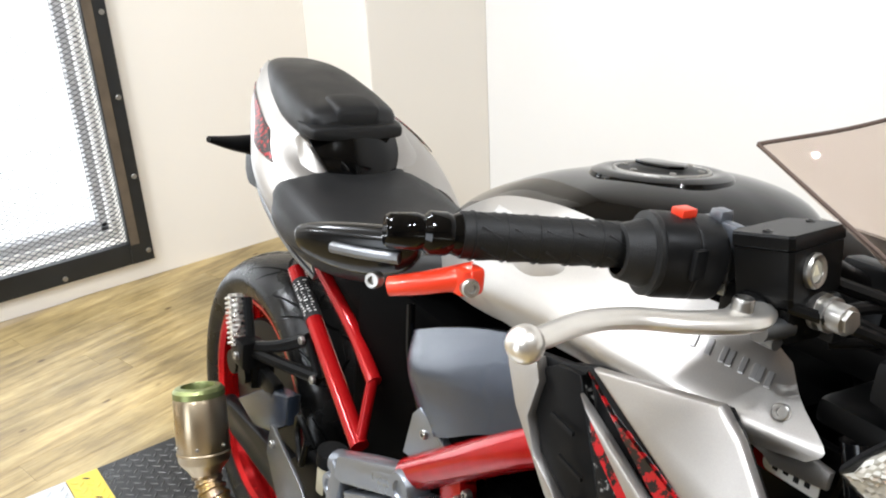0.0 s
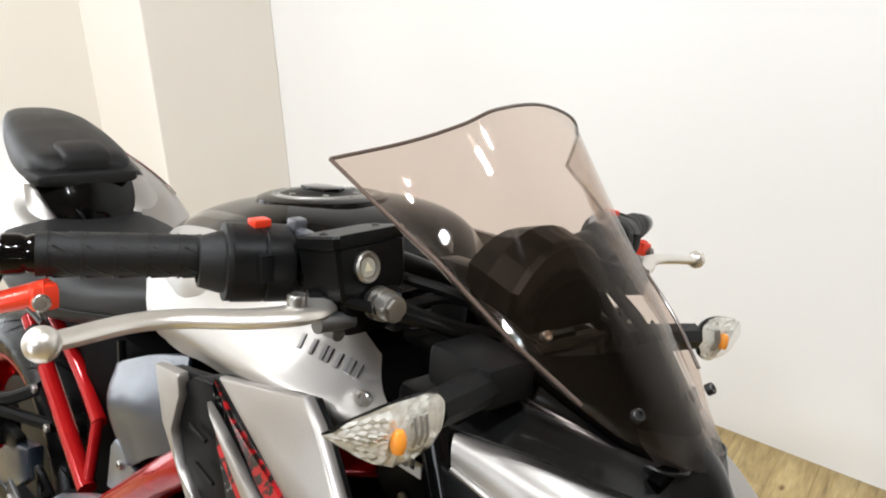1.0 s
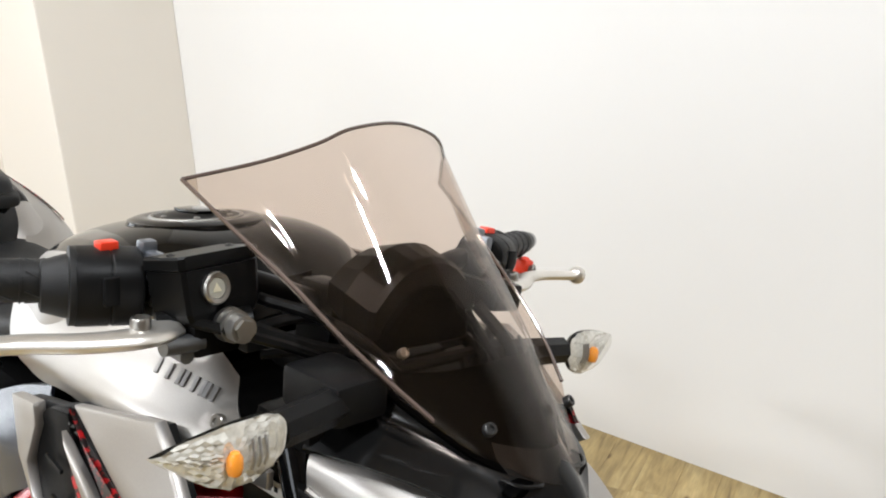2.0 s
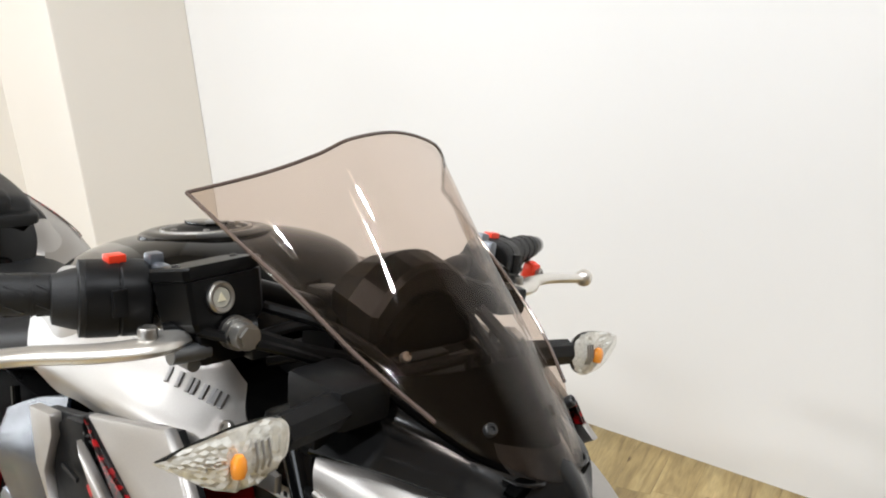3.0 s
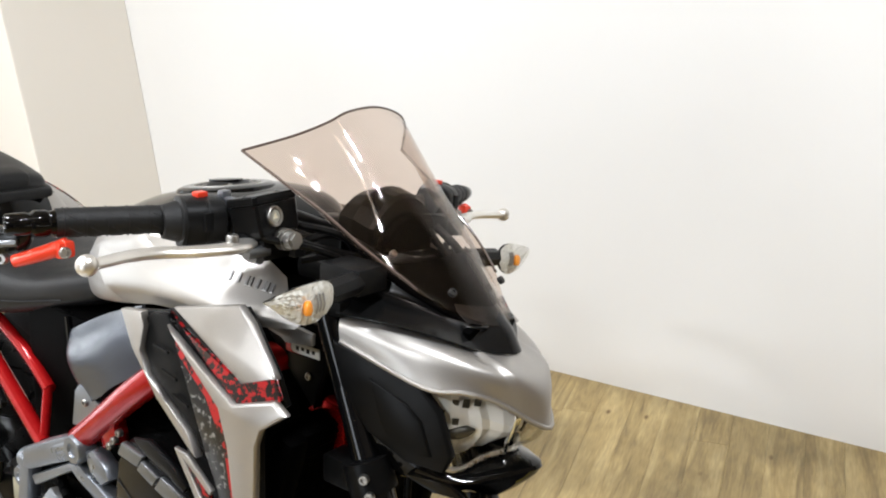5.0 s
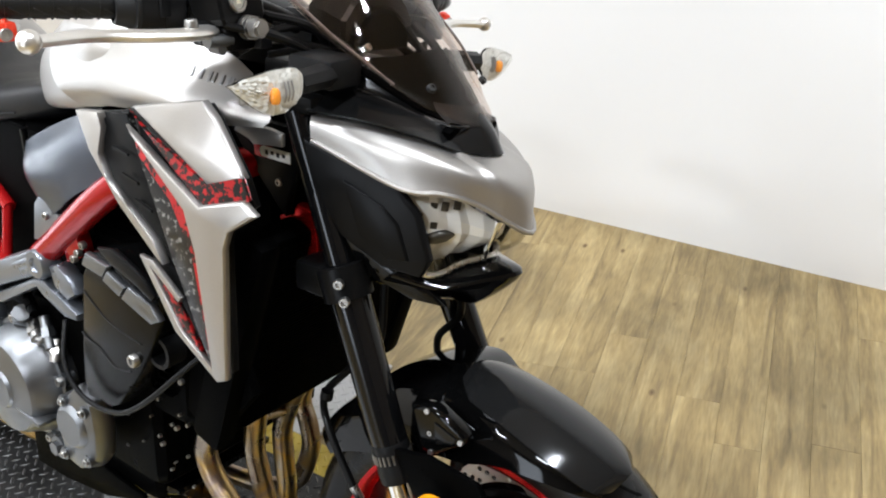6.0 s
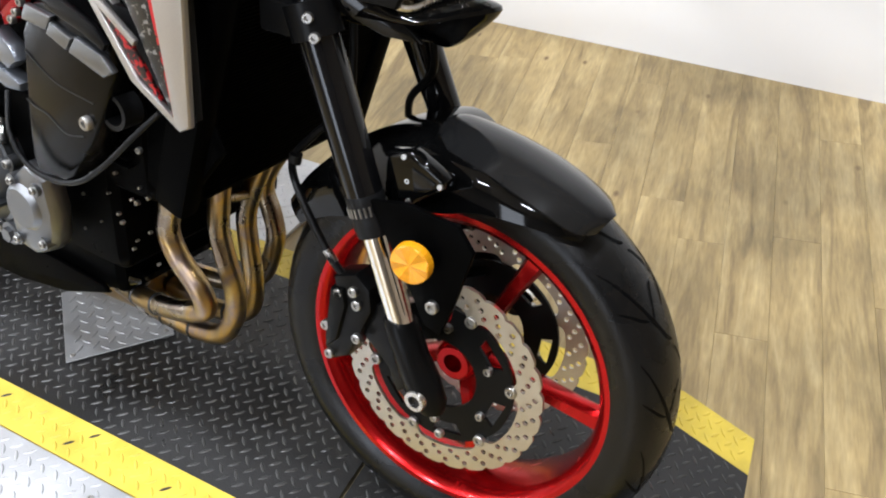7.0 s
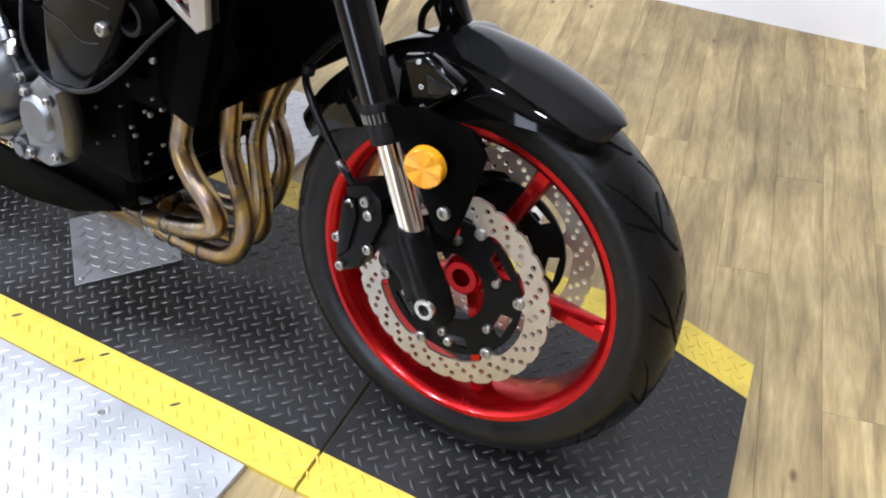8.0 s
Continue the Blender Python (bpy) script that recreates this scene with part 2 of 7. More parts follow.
def wood_material():
    m = mat("weathered_oak_plank", (0.4, 0.3, 0.15), 0.42, 0, 0.0)
    nt = m.node_tree
    b = nt.nodes["Principled BSDF"]
    tc = nt.nodes.new("ShaderNodeTexCoord")
    info = nt.nodes.new("ShaderNodeObjectInfo")
    off = nt.nodes.new("ShaderNodeVectorMath")
    off.operation = "SCALE"
    off.inputs[0].default_value = (37.0, 91.0, 13.0)
    nt.links.new(info.outputs["Random"], off.inputs[3])
    add = nt.nodes.new("ShaderNodeVectorMath")
    nt.links.new(tc.outputs["Object"], add.inputs[0])
    nt.links.new(off.outputs[0], add.inputs[1])
    mp = nt.nodes.new("ShaderNodeMapping")
    mp.inputs["Scale"].default_value = (1.0, 0.12, 1.0)
    nt.links.new(add.outputs[0], mp.inputs[0])
    streak = nt.nodes.new("ShaderNodeTexNoise")
    streak.inputs["Scale"].default_value, streak.inputs["Detail"].default_value = 25, 12
    streak.inputs["Distortion"].default_value = 1.1
    nt.links.new(mp.outputs[0], streak.inputs["Vector"])
    grain = nt.nodes.new("ShaderNodeTexNoise")
    grain.inputs["Scale"].default_value, grain.inputs["Detail"].default_value = 190, 4
    nt.links.new(mp.outputs[0], grain.inputs["Vector"])
    ramp = nt.nodes.new("ShaderNodeValToRGB")
    e = ramp.color_ramp.elements
    e[0].position, e[1].position = 0.26, 0.74
    e[0].color, e[1].color = (0.190, 0.133, 0.057, 1), (0.500, 0.386, 0.186, 1)
    mid = ramp.color_ramp.elements.new(0.48)
    mid.color = (0.360, 0.262, 0.111, 1)
    nt.links.new(streak.outputs["Fac"], ramp.inputs[0])
    mx = nt.nodes.new("ShaderNodeMix")
    mx.data_type, mx.blend_type = "RGBA", "MULTIPLY"
    mx.inputs[0].default_value = 0.85
    gr = nt.nodes.new("ShaderNodeMapRange")
    gr.inputs[1].default_value, gr.inputs[2].default_value, gr.inputs[3].default_value, gr.inputs[4].default_value = 0.3, 0.7, 0.78, 1.12
    nt.links.new(grain.outputs["Fac"], gr.inputs[0])
    nt.links.new(ramp.outputs[0], mx.inputs[6])
    nt.links.new(gr.outputs[0], mx.inputs[7])
    tone = nt.nodes.new("ShaderNodeMapRange")
    tone.inputs[3].default_value, tone.inputs[4].default_value = 0.93, 1.07
    nt.links.new(info.outputs["Random"], tone.inputs[0])
    m2 = nt.nodes.new("ShaderNodeMix")
    m2.data_type, m2.blend_type = "RGBA", "MULTIPLY"
    m2.inputs[0].default_value = 1.0
    nt.links.new(mx.outputs[2], m2.inputs[6])
    nt.links.new(tone.outputs[0], m2.inputs[7])
    # knots
    kn = nt.nodes.new("ShaderNodeTexVoronoi")
    kn.inputs["Scale"].default_value = 9.0
    km = nt.nodes.new("ShaderNodeMapping")
    km.inputs["Scale"].default_value = (1.0, 0.55, 1.0)
    nt.links.new(add.outputs[0], km.inputs[0])
    nt.links.new(km.outputs[0], kn.inputs["Vector"])
    kr = nt.nodes.new("ShaderNodeValToRGB")
    kr.color_ramp.elements[0].position, kr.color_ramp.elements[1].position = 0.030, 0.085
    kr.color_ramp.elements[0].color, kr.color_ramp.elements[1].color = (0.30, 0.22, 0.15, 1), (1, 1, 1, 1)
    nt.links.new(kn.outputs["Distance"], kr.inputs[0])
    m3 = nt.nodes.new("ShaderNodeMix")
    m3.data_type, m3.blend_type = "RGBA", "MULTIPLY"
    m3.inputs[0].default_value = 1.0
    nt.links.new(m2.outputs[2], m3.inputs[6])
    nt.links.new(kr.outputs[0], m3.inputs[7])
    # stains that run across the boards
    st = nt.nodes.new("ShaderNodeTexNoise")
    st.inputs["Scale"].default_value, st.inputs["Detail"].default_value = 3.2, 7
    gm = nt.nodes.new("ShaderNodeNewGeometry")
    nt.links.new(gm.outputs["Position"], st.inputs["Vector"])
    sr = nt.nodes.new("ShaderNodeMapRange")
    sr.inputs[1].default_value, sr.inputs[2].default_value, sr.inputs[3].default_value, sr.inputs[4].default_value = 0.36, 0.62, 0.62, 1.10
    nt.links.new(st.outputs["Fac"], sr.inputs[0])
    m4 = nt.nodes.new("ShaderNodeMix")
    m4.data_type, m4.blend_type = "RGBA", "MULTIPLY"
    m4.inputs[0].default_value = 1.0
    nt.links.new(m3.outputs[2], m4.inputs[6])
    nt.links.new(sr.outputs[0], m4.inputs[7])
    nt.links.new(m4.outputs[2], b.inputs["Base Color"])
    bp = nt.nodes.new("ShaderNodeBump")
    bp.inputs["Strength"].default_value, bp.inputs["Distance"].default_value = 0.25, 0.001
    nt.links.new(grain.outputs["Fac"], bp.inputs["Height"])
    nt.links.new(bp.outputs[0], b.inputs["Normal"])
    return m


WOOD = wood_material()
JOINT = mat("dark_floor_joint", (0.32, 0.25, 0.155), 0.8, 0, 0, 12, 0.3)

# ---------- mesh kit ----------


def mesh_of(name, bm, material, smooth=True, angle=35):
    bmesh.ops.recalc_face_normals(bm, faces=bm.faces)
    me = bpy.data.meshes.new(name)
    bm.to_mesh(me)
    bm.free()
    me.materials.append(material)
    if smooth:
        me.shade_smooth()
        me.set_sharp_from_angle(angle=radians(angle))
    return me


def part(name, bm, material, parent=None, label="", smooth=True, angle=35, m=None):
    """Links a bmesh as one mesh object under a thing or a part."""
    if m is not None:
        bmesh.ops.transform(bm, matrix=m, verts=bm.verts)
    ob = new(name, mesh_of(name, bm, material, smooth, angle))
    ob.parent = parent
    return tagged(ob, label) if label else ob


def thing(name, label, category, m=None, group="", kind=""):
    ob = new(name)
    ob.empty_display_size = 0.05
    if m is not None:
        ob.matrix_world = m
    return tagged(ob, label, category, group, kind)


def joined(*bms):
    out = bmesh.new()
    for b in bms:
        tmp = bpy.data.meshes.new("tmp")
        b.to_mesh(tmp)
        b.free()
        out.from_mesh(tmp)
        bpy.data.meshes.remove(tmp)
    return out


def moved(bm, m):
    bmesh.ops.transform(bm, matrix=m, verts=bm.verts)
    return bm


def mirrored(bm):
    bmesh.ops.scale(bm, vec=(1, -1, 1), verts=bm.verts)
    bmesh.ops.reverse_faces(bm, faces=bm.faces)
    return bm


def box(x0, x1, y0, y1, z0, z1, bevel=0.0, seg=2):
    bm = bmesh.new()
    bmesh.ops.create_cube(bm, size=1)
    for v in bm.verts:
        v.co = Vector(((x0, x1)[v.co.x > 0], (y0, y1)[v.co.y > 0], (z0, z1)[v.co.z > 0]))
    if bevel:
        bmesh.ops.bevel(bm, geom=bm.edges[:], offset=bevel, segments=seg, profile=0.6, affect="EDGES")
    return bm


def catmull(pts, n):
    """n points along a smooth curve through pts."""
    p = [Vector(q) for q in pts]
    p = [2 * p[0] - p[1], *p, 2 * p[-1] - p[-2]]
    out = []
    for k in range(n):
        s = k / (n - 1) * (len(p) - 3)
        i = min(int(s), len(p) - 4)
        t = s - i
        a, b, c, d = p[i : i + 4]
        out.append(0.5 * (2 * b + (c - a) * t + (2 * a - 5 * b + 4 * c - d) * t * t + (3 * b - a - 3 * c + d) * t**3))
    return out


def loft(sections, closed=True, cap=True):
    bm = bmesh.new()
    rows = [[bm.verts.new(p) for p in s] for s in sections]
    n = len(rows[0])
    for a, b in zip(rows, rows[1:]):
        for i in range(n if closed else n - 1):
            j = (i + 1) % n
            bm.faces.new((a[i], a[j], b[j], b[i]))
    if cap and closed:
        bm.faces.new(rows[0])
        bm.faces.new(rows[-1][::-1])
    return bm


def sheet(curves, nu=24, nv=10, thick=0.004):
    """A smooth curved panel through a few curves, each a few points, with a thickness."""
    rows = [catmull(c, nu) for c in curves]
    cols = [catmull([r[i] for r in rows], nv) for i in range(nu)]
    grid = [[cols[i][j] for i in range(nu)] for j in range(nv)]
    bm = loft(grid, closed=False)
    bmesh.ops.recalc_face_normals(bm, faces=bm.faces)
    bmesh.ops.solidify(bm, geom=bm.faces[:], thickness=thick)
    return bm


def tube(pts, r, n=14, steps=0, r1=None, cap=True):
    """A round bar along a path; r to r1 from end to end."""
    p = catmull(pts, steps) if steps else [Vector(q) for q in pts]
    secs = []
    up = None
    for i, q in enumerate(p):
        d = (p[min(i + 1, len(p) - 1)] - p[max(i - 1, 0)]).normalized()
        if up is None:
            up = d.orthogonal().normalized()
        up = (up - up.dot(d) * d).normalized()
        side = d.cross(up)
        f = i / (len(p) - 1)
        rr = r if r1 is None else r + (r1 - r) * f
        secs.append([q + rr * (math.cos(a) * up + math.sin(a) * side) for a in (2 * math.pi * k / n for k in range(n))])
    return loft(secs, cap=cap)


def lathe(profile, n=48, centre=(0, 0, 0), axis="y", closed=False):
    """Turns a profile of (radius, along the axis) about the axis."""
    c = Vector(centre)
    secs = []
    for k in range(n):
        a = 2 * math.pi * k / n
        ca, sa = math.cos(a), math.sin(a)
        s = []
        for r, h in profile:
            s.append(c + {"y": Vector((r * ca, h, r * sa)), "x": Vector((h, r * ca, r * sa)), "z": Vector((r * ca, r * sa, h))}[axis])
        secs.append(s)
    secs.append(secs[0])
    bm = loft(secs, closed=closed, cap=False)
    bmesh.ops.remove_doubles(bm, verts=bm.verts, dist=1e-6)
    return bm


def flat(loops, y0, y1, bevel=0.0):
    """A flat plate in the x-z plane with holes: the first loop is its outline; y0 to y1 thick."""
    cu = bpy.data.curves.new("tmp", "CURVE")
    cu.dimensions, cu.fill_mode = "2D", "BOTH"
    cu.extrude = abs(y1 - y0) / 2 - bevel
    cu.bevel_depth, cu.bevel_resolution = bevel, 1
    if bevel:
        cu.offset = -bevel
    for lp in loops:
        sp = cu.splines.new("POLY")
        sp.points.add(len(lp) - 1)
        for q, (x, z) in zip(sp.points, lp):
            q.co = (x, z, 0, 1)
        sp.use_cyclic_u = True
    ob = bpy.data.objects.new("tmp", cu)
    scene.collection.objects.link(ob)
    me = bpy.data.meshes.new_from_object(ob)
    bm = bmesh.new()
    bm.from_mesh(me)
    bpy.data.objects.remove(ob)
    bpy.data.curves.remove(cu)
    bpy.data.meshes.remove(me)
    mid = (y0 + y1) / 2
    for v in bm.verts:
        x, z, h = v.co
        v.co = Vector((x, mid - h, z))
    bmesh.ops.remove_doubles(bm, verts=bm.verts, dist=1e-5)
    return bm


def ring(r, n, cx=0.0, cz=0.0, start=0.0):
    return [(cx + r * math.cos(start + 2 * math.pi * k / n), cz + r * math.sin(start + 2 * math.pi * k / n)) for k in range(n)]


def bolt(c, axis, r=0.008, h=0.006, name="bolt", parent=None, material=None):
    """A socket-headed bolt: a domed head with a sunk hexagon, its head pointing along axis."""
    prof = [(0.0, h * 0.45), (r * 0.45, h * 0.45), (r * 0.5, h), (r * 0.85, h), (r, h * 0.75), (r, -0.002)]
    bm = lathe(prof, 16, axis="z")
    q = Vector(axis).to_track_quat("Z", "Y").to_matrix().to_4x4()
    bmesh.ops.transform(bm, matrix=Matrix.Translation(c) @ q, verts=bm.verts)
    return part(name, bm, material or BOLTSTEEL, parent)

# ---------- room ----------
BX, WY = -1.54, 1.572  # back wall, side wall
FX, NY = 5.5, -4.5     # far ends behind the camera
FLOOR = -0.012
PLANKDIR = radians(12)

floor = part("floor", box(BX - 0.2, FX, NY, WY + 0.2, FLOOR - 0.12, FLOOR - 0.004), JOINT, smooth=False)
tagged(floor, "weathered light oak plank floor of the showroom", "floor", kind="structure")
ceiling = part("ceiling", box(BX - 0.2, FX, NY, WY + 0.2, CEIL, CEIL + 0.1), CEILM, smooth=False)
tagged(ceiling, "unseen ceiling of the showroom, cream to warm the reflections", "ceiling", kind="structure")
wall_side = part("wall_north", box(BX - 0.2, FX, WY, WY + 0.15, FLOOR - 0.1, CEIL), WALLM, smooth=False)
tagged(wall_side, "plain off-white painted wall beside the motorcycle", "wall", kind="structure")
DOOR_X0, DOOR_X1, DOOR_Z1 = 0.4, 1.6, 2.3
wall_south = part("wall_south", joined(
    box(BX - 0.2, DOOR_X0, NY - 0.15, NY, FLOOR - 0.1, CEIL), box(DOOR_X1, FX, NY - 0.15, NY, FLOOR - 0.1, CEIL),
    box(DOOR_X0, DOOR_X1, NY - 0.15, NY, DOOR_Z1, CEIL), box(DOOR_X0, DOOR_X1, NY - 0.15, NY, FLOOR - 0.1, FLOOR)), DARKWALL, smooth=False)
tagged(wall_south, "unseen wall, toned dark for the reflections, with a doorway to the daylight", "wall", kind="structure")
tagged(part("wall_east", box(FX, FX + 0.15, NY - 0.15, WY + 0.15, FLOOR - 0.1, CEIL), TANWALL, smooth=False), "unseen wall closing the showroom, tan to warm the reflections", "wall", kind="structure")
door_sky = part("backdrop", box(DOOR_X0 - 0.6, DOOR_X1 + 0.6, NY - 0.62, NY - 0.60, -0.3, 2.8), DAYLIGHT, smooth=False)
tagged(door_sky, "overcast daylight outside the doorway", "sky", kind="structure")
# back wall with the window's opening through it
WIN_Y0, WIN_Y1, WIN_Z0, WIN_Z1 = -0.85, 0.285, 0.14, 1.90
wall_back = part("wall_west", joined(
    box(BX - 0.2, BX, NY - 0.15, WIN_Y0, FLOOR - 0.1, CEIL),
    box(BX - 0.2, BX, WIN_Y1, WY, FLOOR - 0.1, CEIL),
    box(BX - 0.2, BX, WIN_Y0, WIN_Y1, FLOOR - 0.1, WIN_Z0),
    box(BX - 0.2, BX, WIN_Y0, WIN_Y1, WIN_Z1, CEIL)), CREAMWALL, smooth=False)
tagged(wall_back, "plain off-white painted wall with a low meshed window", "wall", kind="structure")
column = part("wall_column", box(BX, -1.10, 1.068, WY, FLOOR - 0.1, CEIL, 0.006), CREAMWALL, smooth=False)
tagged(column, "boxed off-white column in the corner of the room", "column", kind="structure")
backdrop = part("backdrop", box(BX - 0.9, BX - 0.88, WIN_Y0 - 1.2, WIN_Y1 + 1.2, -0.6, 2.9), DAYLIGHT, smooth=False)
tagged(backdrop, "overcast daylight outside the window", "sky", kind="structure")

# planks
random.seed(4)
PW, PL = 0.096, 1.05


def plank_bm(w, l):
    return box(-w / 2 + 0.0002, w / 2 - 0.0002, -l / 2 + 0.0002, l / 2 - 0.0002, -0.004, 0.0, 0.0004, 1)


WHOLE = mesh_of("plank", plank_bm(PW, PL), WOOD, False)


def lay_planks():
    rot = Matrix.Rotation(PLANKDIR, 4, "Z")
    cosd = math.cos(PLANKDIR)
    rest = []
    for i in range(-34, 70):
        shift = random.uniform(-PL, PL)
        for j in range(-8, 8):
            v = j * PL + shift
            c = rot @ Vector((i * PW, v, 0))
            a, b = c.y - PL / 2 * cosd, c.y + PL / 2 * cosd
            if not (BX - 0.02 < c.x < FX - 0.05 and a < WY and b > NY):
                continue
            v0, v1 = v - PL / 2 + max(0.0, NY - a) / cosd, v + PL / 2 - max(0.0, b - WY - 0.06) / cosd
            whole = v1 - v0 > PL - 1e-6
            if v1 - v0 < 0.02:
                continue
            m = Matrix.Translation((0, 0, FLOOR)) @ rot @ Matrix.Translation((i * PW, (v0 + v1) / 2, 0))
            if c.x > 3.0 or c.y < -1.0 or (PX0 + 0.25 < c.x < 0.9 and c.y < 0.75):
                rest.append((m, v1 - v0))
                continue
            ob = new("plank", WHOLE if whole else mesh_of("plank", plank_bm(PW, v1 - v0), WOOD, False))
            ob.parent = floor
            ob.matrix_local = m
    verts, faces = [], []
    for m, l in rest:
        k = len(verts)
        verts += [m @ Vector((x * (PW / 2 - 0.0004), y * (l / 2 - 0.0004), z)) for z in (-0.004, 0.0) for x, y in ((-1, -1), (1, -1), (1, 1), (-1, 1))]
        faces += [(k + 4, k + 5, k + 6, k + 7), (k, k + 1, k + 5, k + 4), (k + 1, k + 2, k + 6, k + 5), (k + 2, k + 3, k + 7, k + 6), (k + 3, k, k + 4, k + 7)]
    me = bpy.data.meshes.new("plank_field")
    me.from_pydata(verts, [], faces)
    me.materials.append(WOOD)
    ob = new("plank_field", me)
    ob.parent = floor
    tagged(ob, kind="stuff")


# window
win = thing("window_1", "black iron framed window behind an expanded metal mesh", "window", kind="structure")
fw = 0.078
for b in (box(BX, BX + 0.03, WIN_Y1, WIN_Y1 + fw, WIN_Z0 - fw, WIN_Z1 + fw, 0.002), box(BX, BX + 0.03, WIN_Y0 - fw, WIN_Y0, WIN_Z0 - fw, WIN_Z1 + fw, 0.002),
          box(BX, BX + 0.028, WIN_Y0, WIN_Y1, WIN_Z0 - fw, WIN_Z0, 0.002), box(BX, BX + 0.028, WIN_Y0, WIN_Y1, WIN_Z1, WIN_Z1 + fw, 0.002)):
    part("window_frame", b, IRON, win, smooth=False)
part("timber_lining", box(BX + 0.0305, BX + 0.036, WIN_Y1 + 0.004, WIN_Y1 + 0.034, WIN_Z0 - 0.005, WIN_Z1), RUSTY, win, "brown stained timber strip", smooth=False)
for k in range(6):
    bolt((BX + 0.03, WIN_Y1 + 0.061, WIN_Z0 - 0.04 + 0.275 * k), (1, 0, 0), 0.009, 0.005, "screw", win)
for k in range(4):
    bolt((BX + 0.028, WIN_Y1 - 0.23 - 0.3 * k, WIN_Z0 - 0.06), (1, 0, 0), 0.009, 0.005, "screw", win)


def expanded_mesh():
    """Crossing slanted strands of expanded metal."""
    verts, faces = [], []
    w, h, t, d = 0.034, 0.0165, 0.0010, 0.0018
    ny, nz = int((WIN_Y1 - WIN_Y0) / w) + 1, int((WIN_Z1 - WIN_Z0) / h) + 1
    for i in range(ny):
        for j in range(nz):
            for s in (1, -1):
                y0, z0 = WIN_Y0 + i * w, WIN_Z0 + j * h + (0 if s > 0 else h)
                y1, z1 = y0 + w, z0 + s * h
                y1, z1 = min(y1, WIN_Y1), min(z1, WIN_Z1)
                b = len(verts)
                for y, z in ((y0, z0), (y1, z1)):
                    verts += [(BX + 0.005 - d, y, z - t), (BX + 0.005 + d, y, z - t), (BX + 0.005 + d, y, z + t), (BX + 0.005 - d, y, z + t)]
                faces += [(b, b + 1, b + 5, b + 4), (b + 1, b + 2, b + 6, b + 5), (b + 2, b + 3, b + 7, b + 6), (b + 3, b, b + 4, b + 7)]
    me = bpy.data.meshes.new("wire_mesh")
    me.from_pydata(verts, [], faces)
    me.materials.append(IRON)
    ob = new("wire_mesh", me)
    ob.parent = win
    return tagged(ob, "black expanded metal security mesh", kind="stuff")


expanded_mesh()
for b in (box(BX - 0.16, BX - 0.10, WIN_Y1 - 0.052, WIN_Y1 - 0.022, WIN_Z0 + 0.02, WIN_Z1, 0.004), box(BX - 0.16, BX - 0.10, WIN_Y0, WIN_Y1 - 0.022, WIN_Z0 + 0.02, WIN_Z0 + 0.052, 0.004)):
    part("inner_frame", b, FRAMEGREY, win, "grey frame of the pane behind", smooth=False)
pane = part("pane", box(BX - 0.134, BX - 0.13, WIN_Y0, WIN_Y1 - 0.05, WIN_Z0 + 0.05, WIN_Z1), CLEAR, win, smooth=False)
pane.visible_shadow = False

# ceiling lights
proto = thing("ceiling_light", "white ceiling light with a lit diffuser", "ceiling light", pose(*LAMPS[0][:2], CEIL), group="ceiling lights")
part("housing", box(-0.10, 0.10, -0.06, 0.06, -0.05, 0.0, 0.006), CEILM, proto)
part("diffuser", box(-0.065, 0.065, -0.035, 0.035, -0.075, -0.05, 0.01), TUBEGLOW, proto)
for lx, ly, power in LAMPS[1:]:
    copy_thing(proto, pose(lx, ly, CEIL))

# ---------- the lift's tread plates ----------
PX0, PX1 = -0.515, 1.874
Y_OUT, Y_IN, Y_FIN, Y_FOUT = -0.237, -0.162, 0.304, 0.380
BEND = 1.695  # from here on the far edge draws in


def tread(x0, x1, y0, y1, z, keep=None, size=1.0):
    """Raised lozenges in two crossing directions, staggered, as on chequer plate."""
    verts, faces = [], []
    p = 0.0215 * size
    a = radians(47)
    ca, sa = math.cos(a), math.sin(a)
    cx, cy = (x0 + x1) / 2, (y0 + y1) / 2
    n = int(((x1 - x0) + (y1 - y0)) / p / 1.3) + 2
    l, w, h = 0.0120 * size, 0.0030 * size, 0.0016
    for i in range(-n, n + 1):
        for j in range(-n, n + 1):
            x, y = cx + (i * ca - j * sa) * p, cy + (i * sa + j * ca) * p
            if not (x0 + l < x < x1 - l and y0 + l * 0.8 < y < y1 - l * 0.8) or (keep and not keep(x, y)):
                continue
            ux, uy = (ca, sa) if (i + j) % 2 else (-sa, ca)
            b = len(verts)
            for s, q in ((-1, 0), (-0.35, 1), (0.35, 1), (1, 0), (0.35, -1), (-0.35, -1)):
                verts.append((x + ux * l * s - uy * w * q, y + uy * l * s + ux * w * q, z))
            for s, q in ((-0.62, 0), (-0.25, 0.42), (0.25, 0.42), (0.62, 0), (0.25, -0.42), (-0.25, -0.42)):
                verts.append((x + ux * l * s - uy * w * q, y + uy * l * s + ux * w * q, z + h))
            faces += [(b + k, b + (k + 1) % 6, b + 6 + (k + 1) % 6, b + 6 + k) for k in range(6)]
            faces.append(tuple(b + 6 + k for k in range(6)))
    return verts, faces


def tread_part(name, x0, x1, y0, y1, z, material, parent, keep=None):
    v, f = tread(x0, x1, y0, y1, z, keep)
    me = bpy.data.meshes.new(name)
    me.from_pydata(v, [], f)
    me.materials.append(material)
    ob = new(name, me)
    ob.parent = parent
    return tagged(ob, kind="stuff")


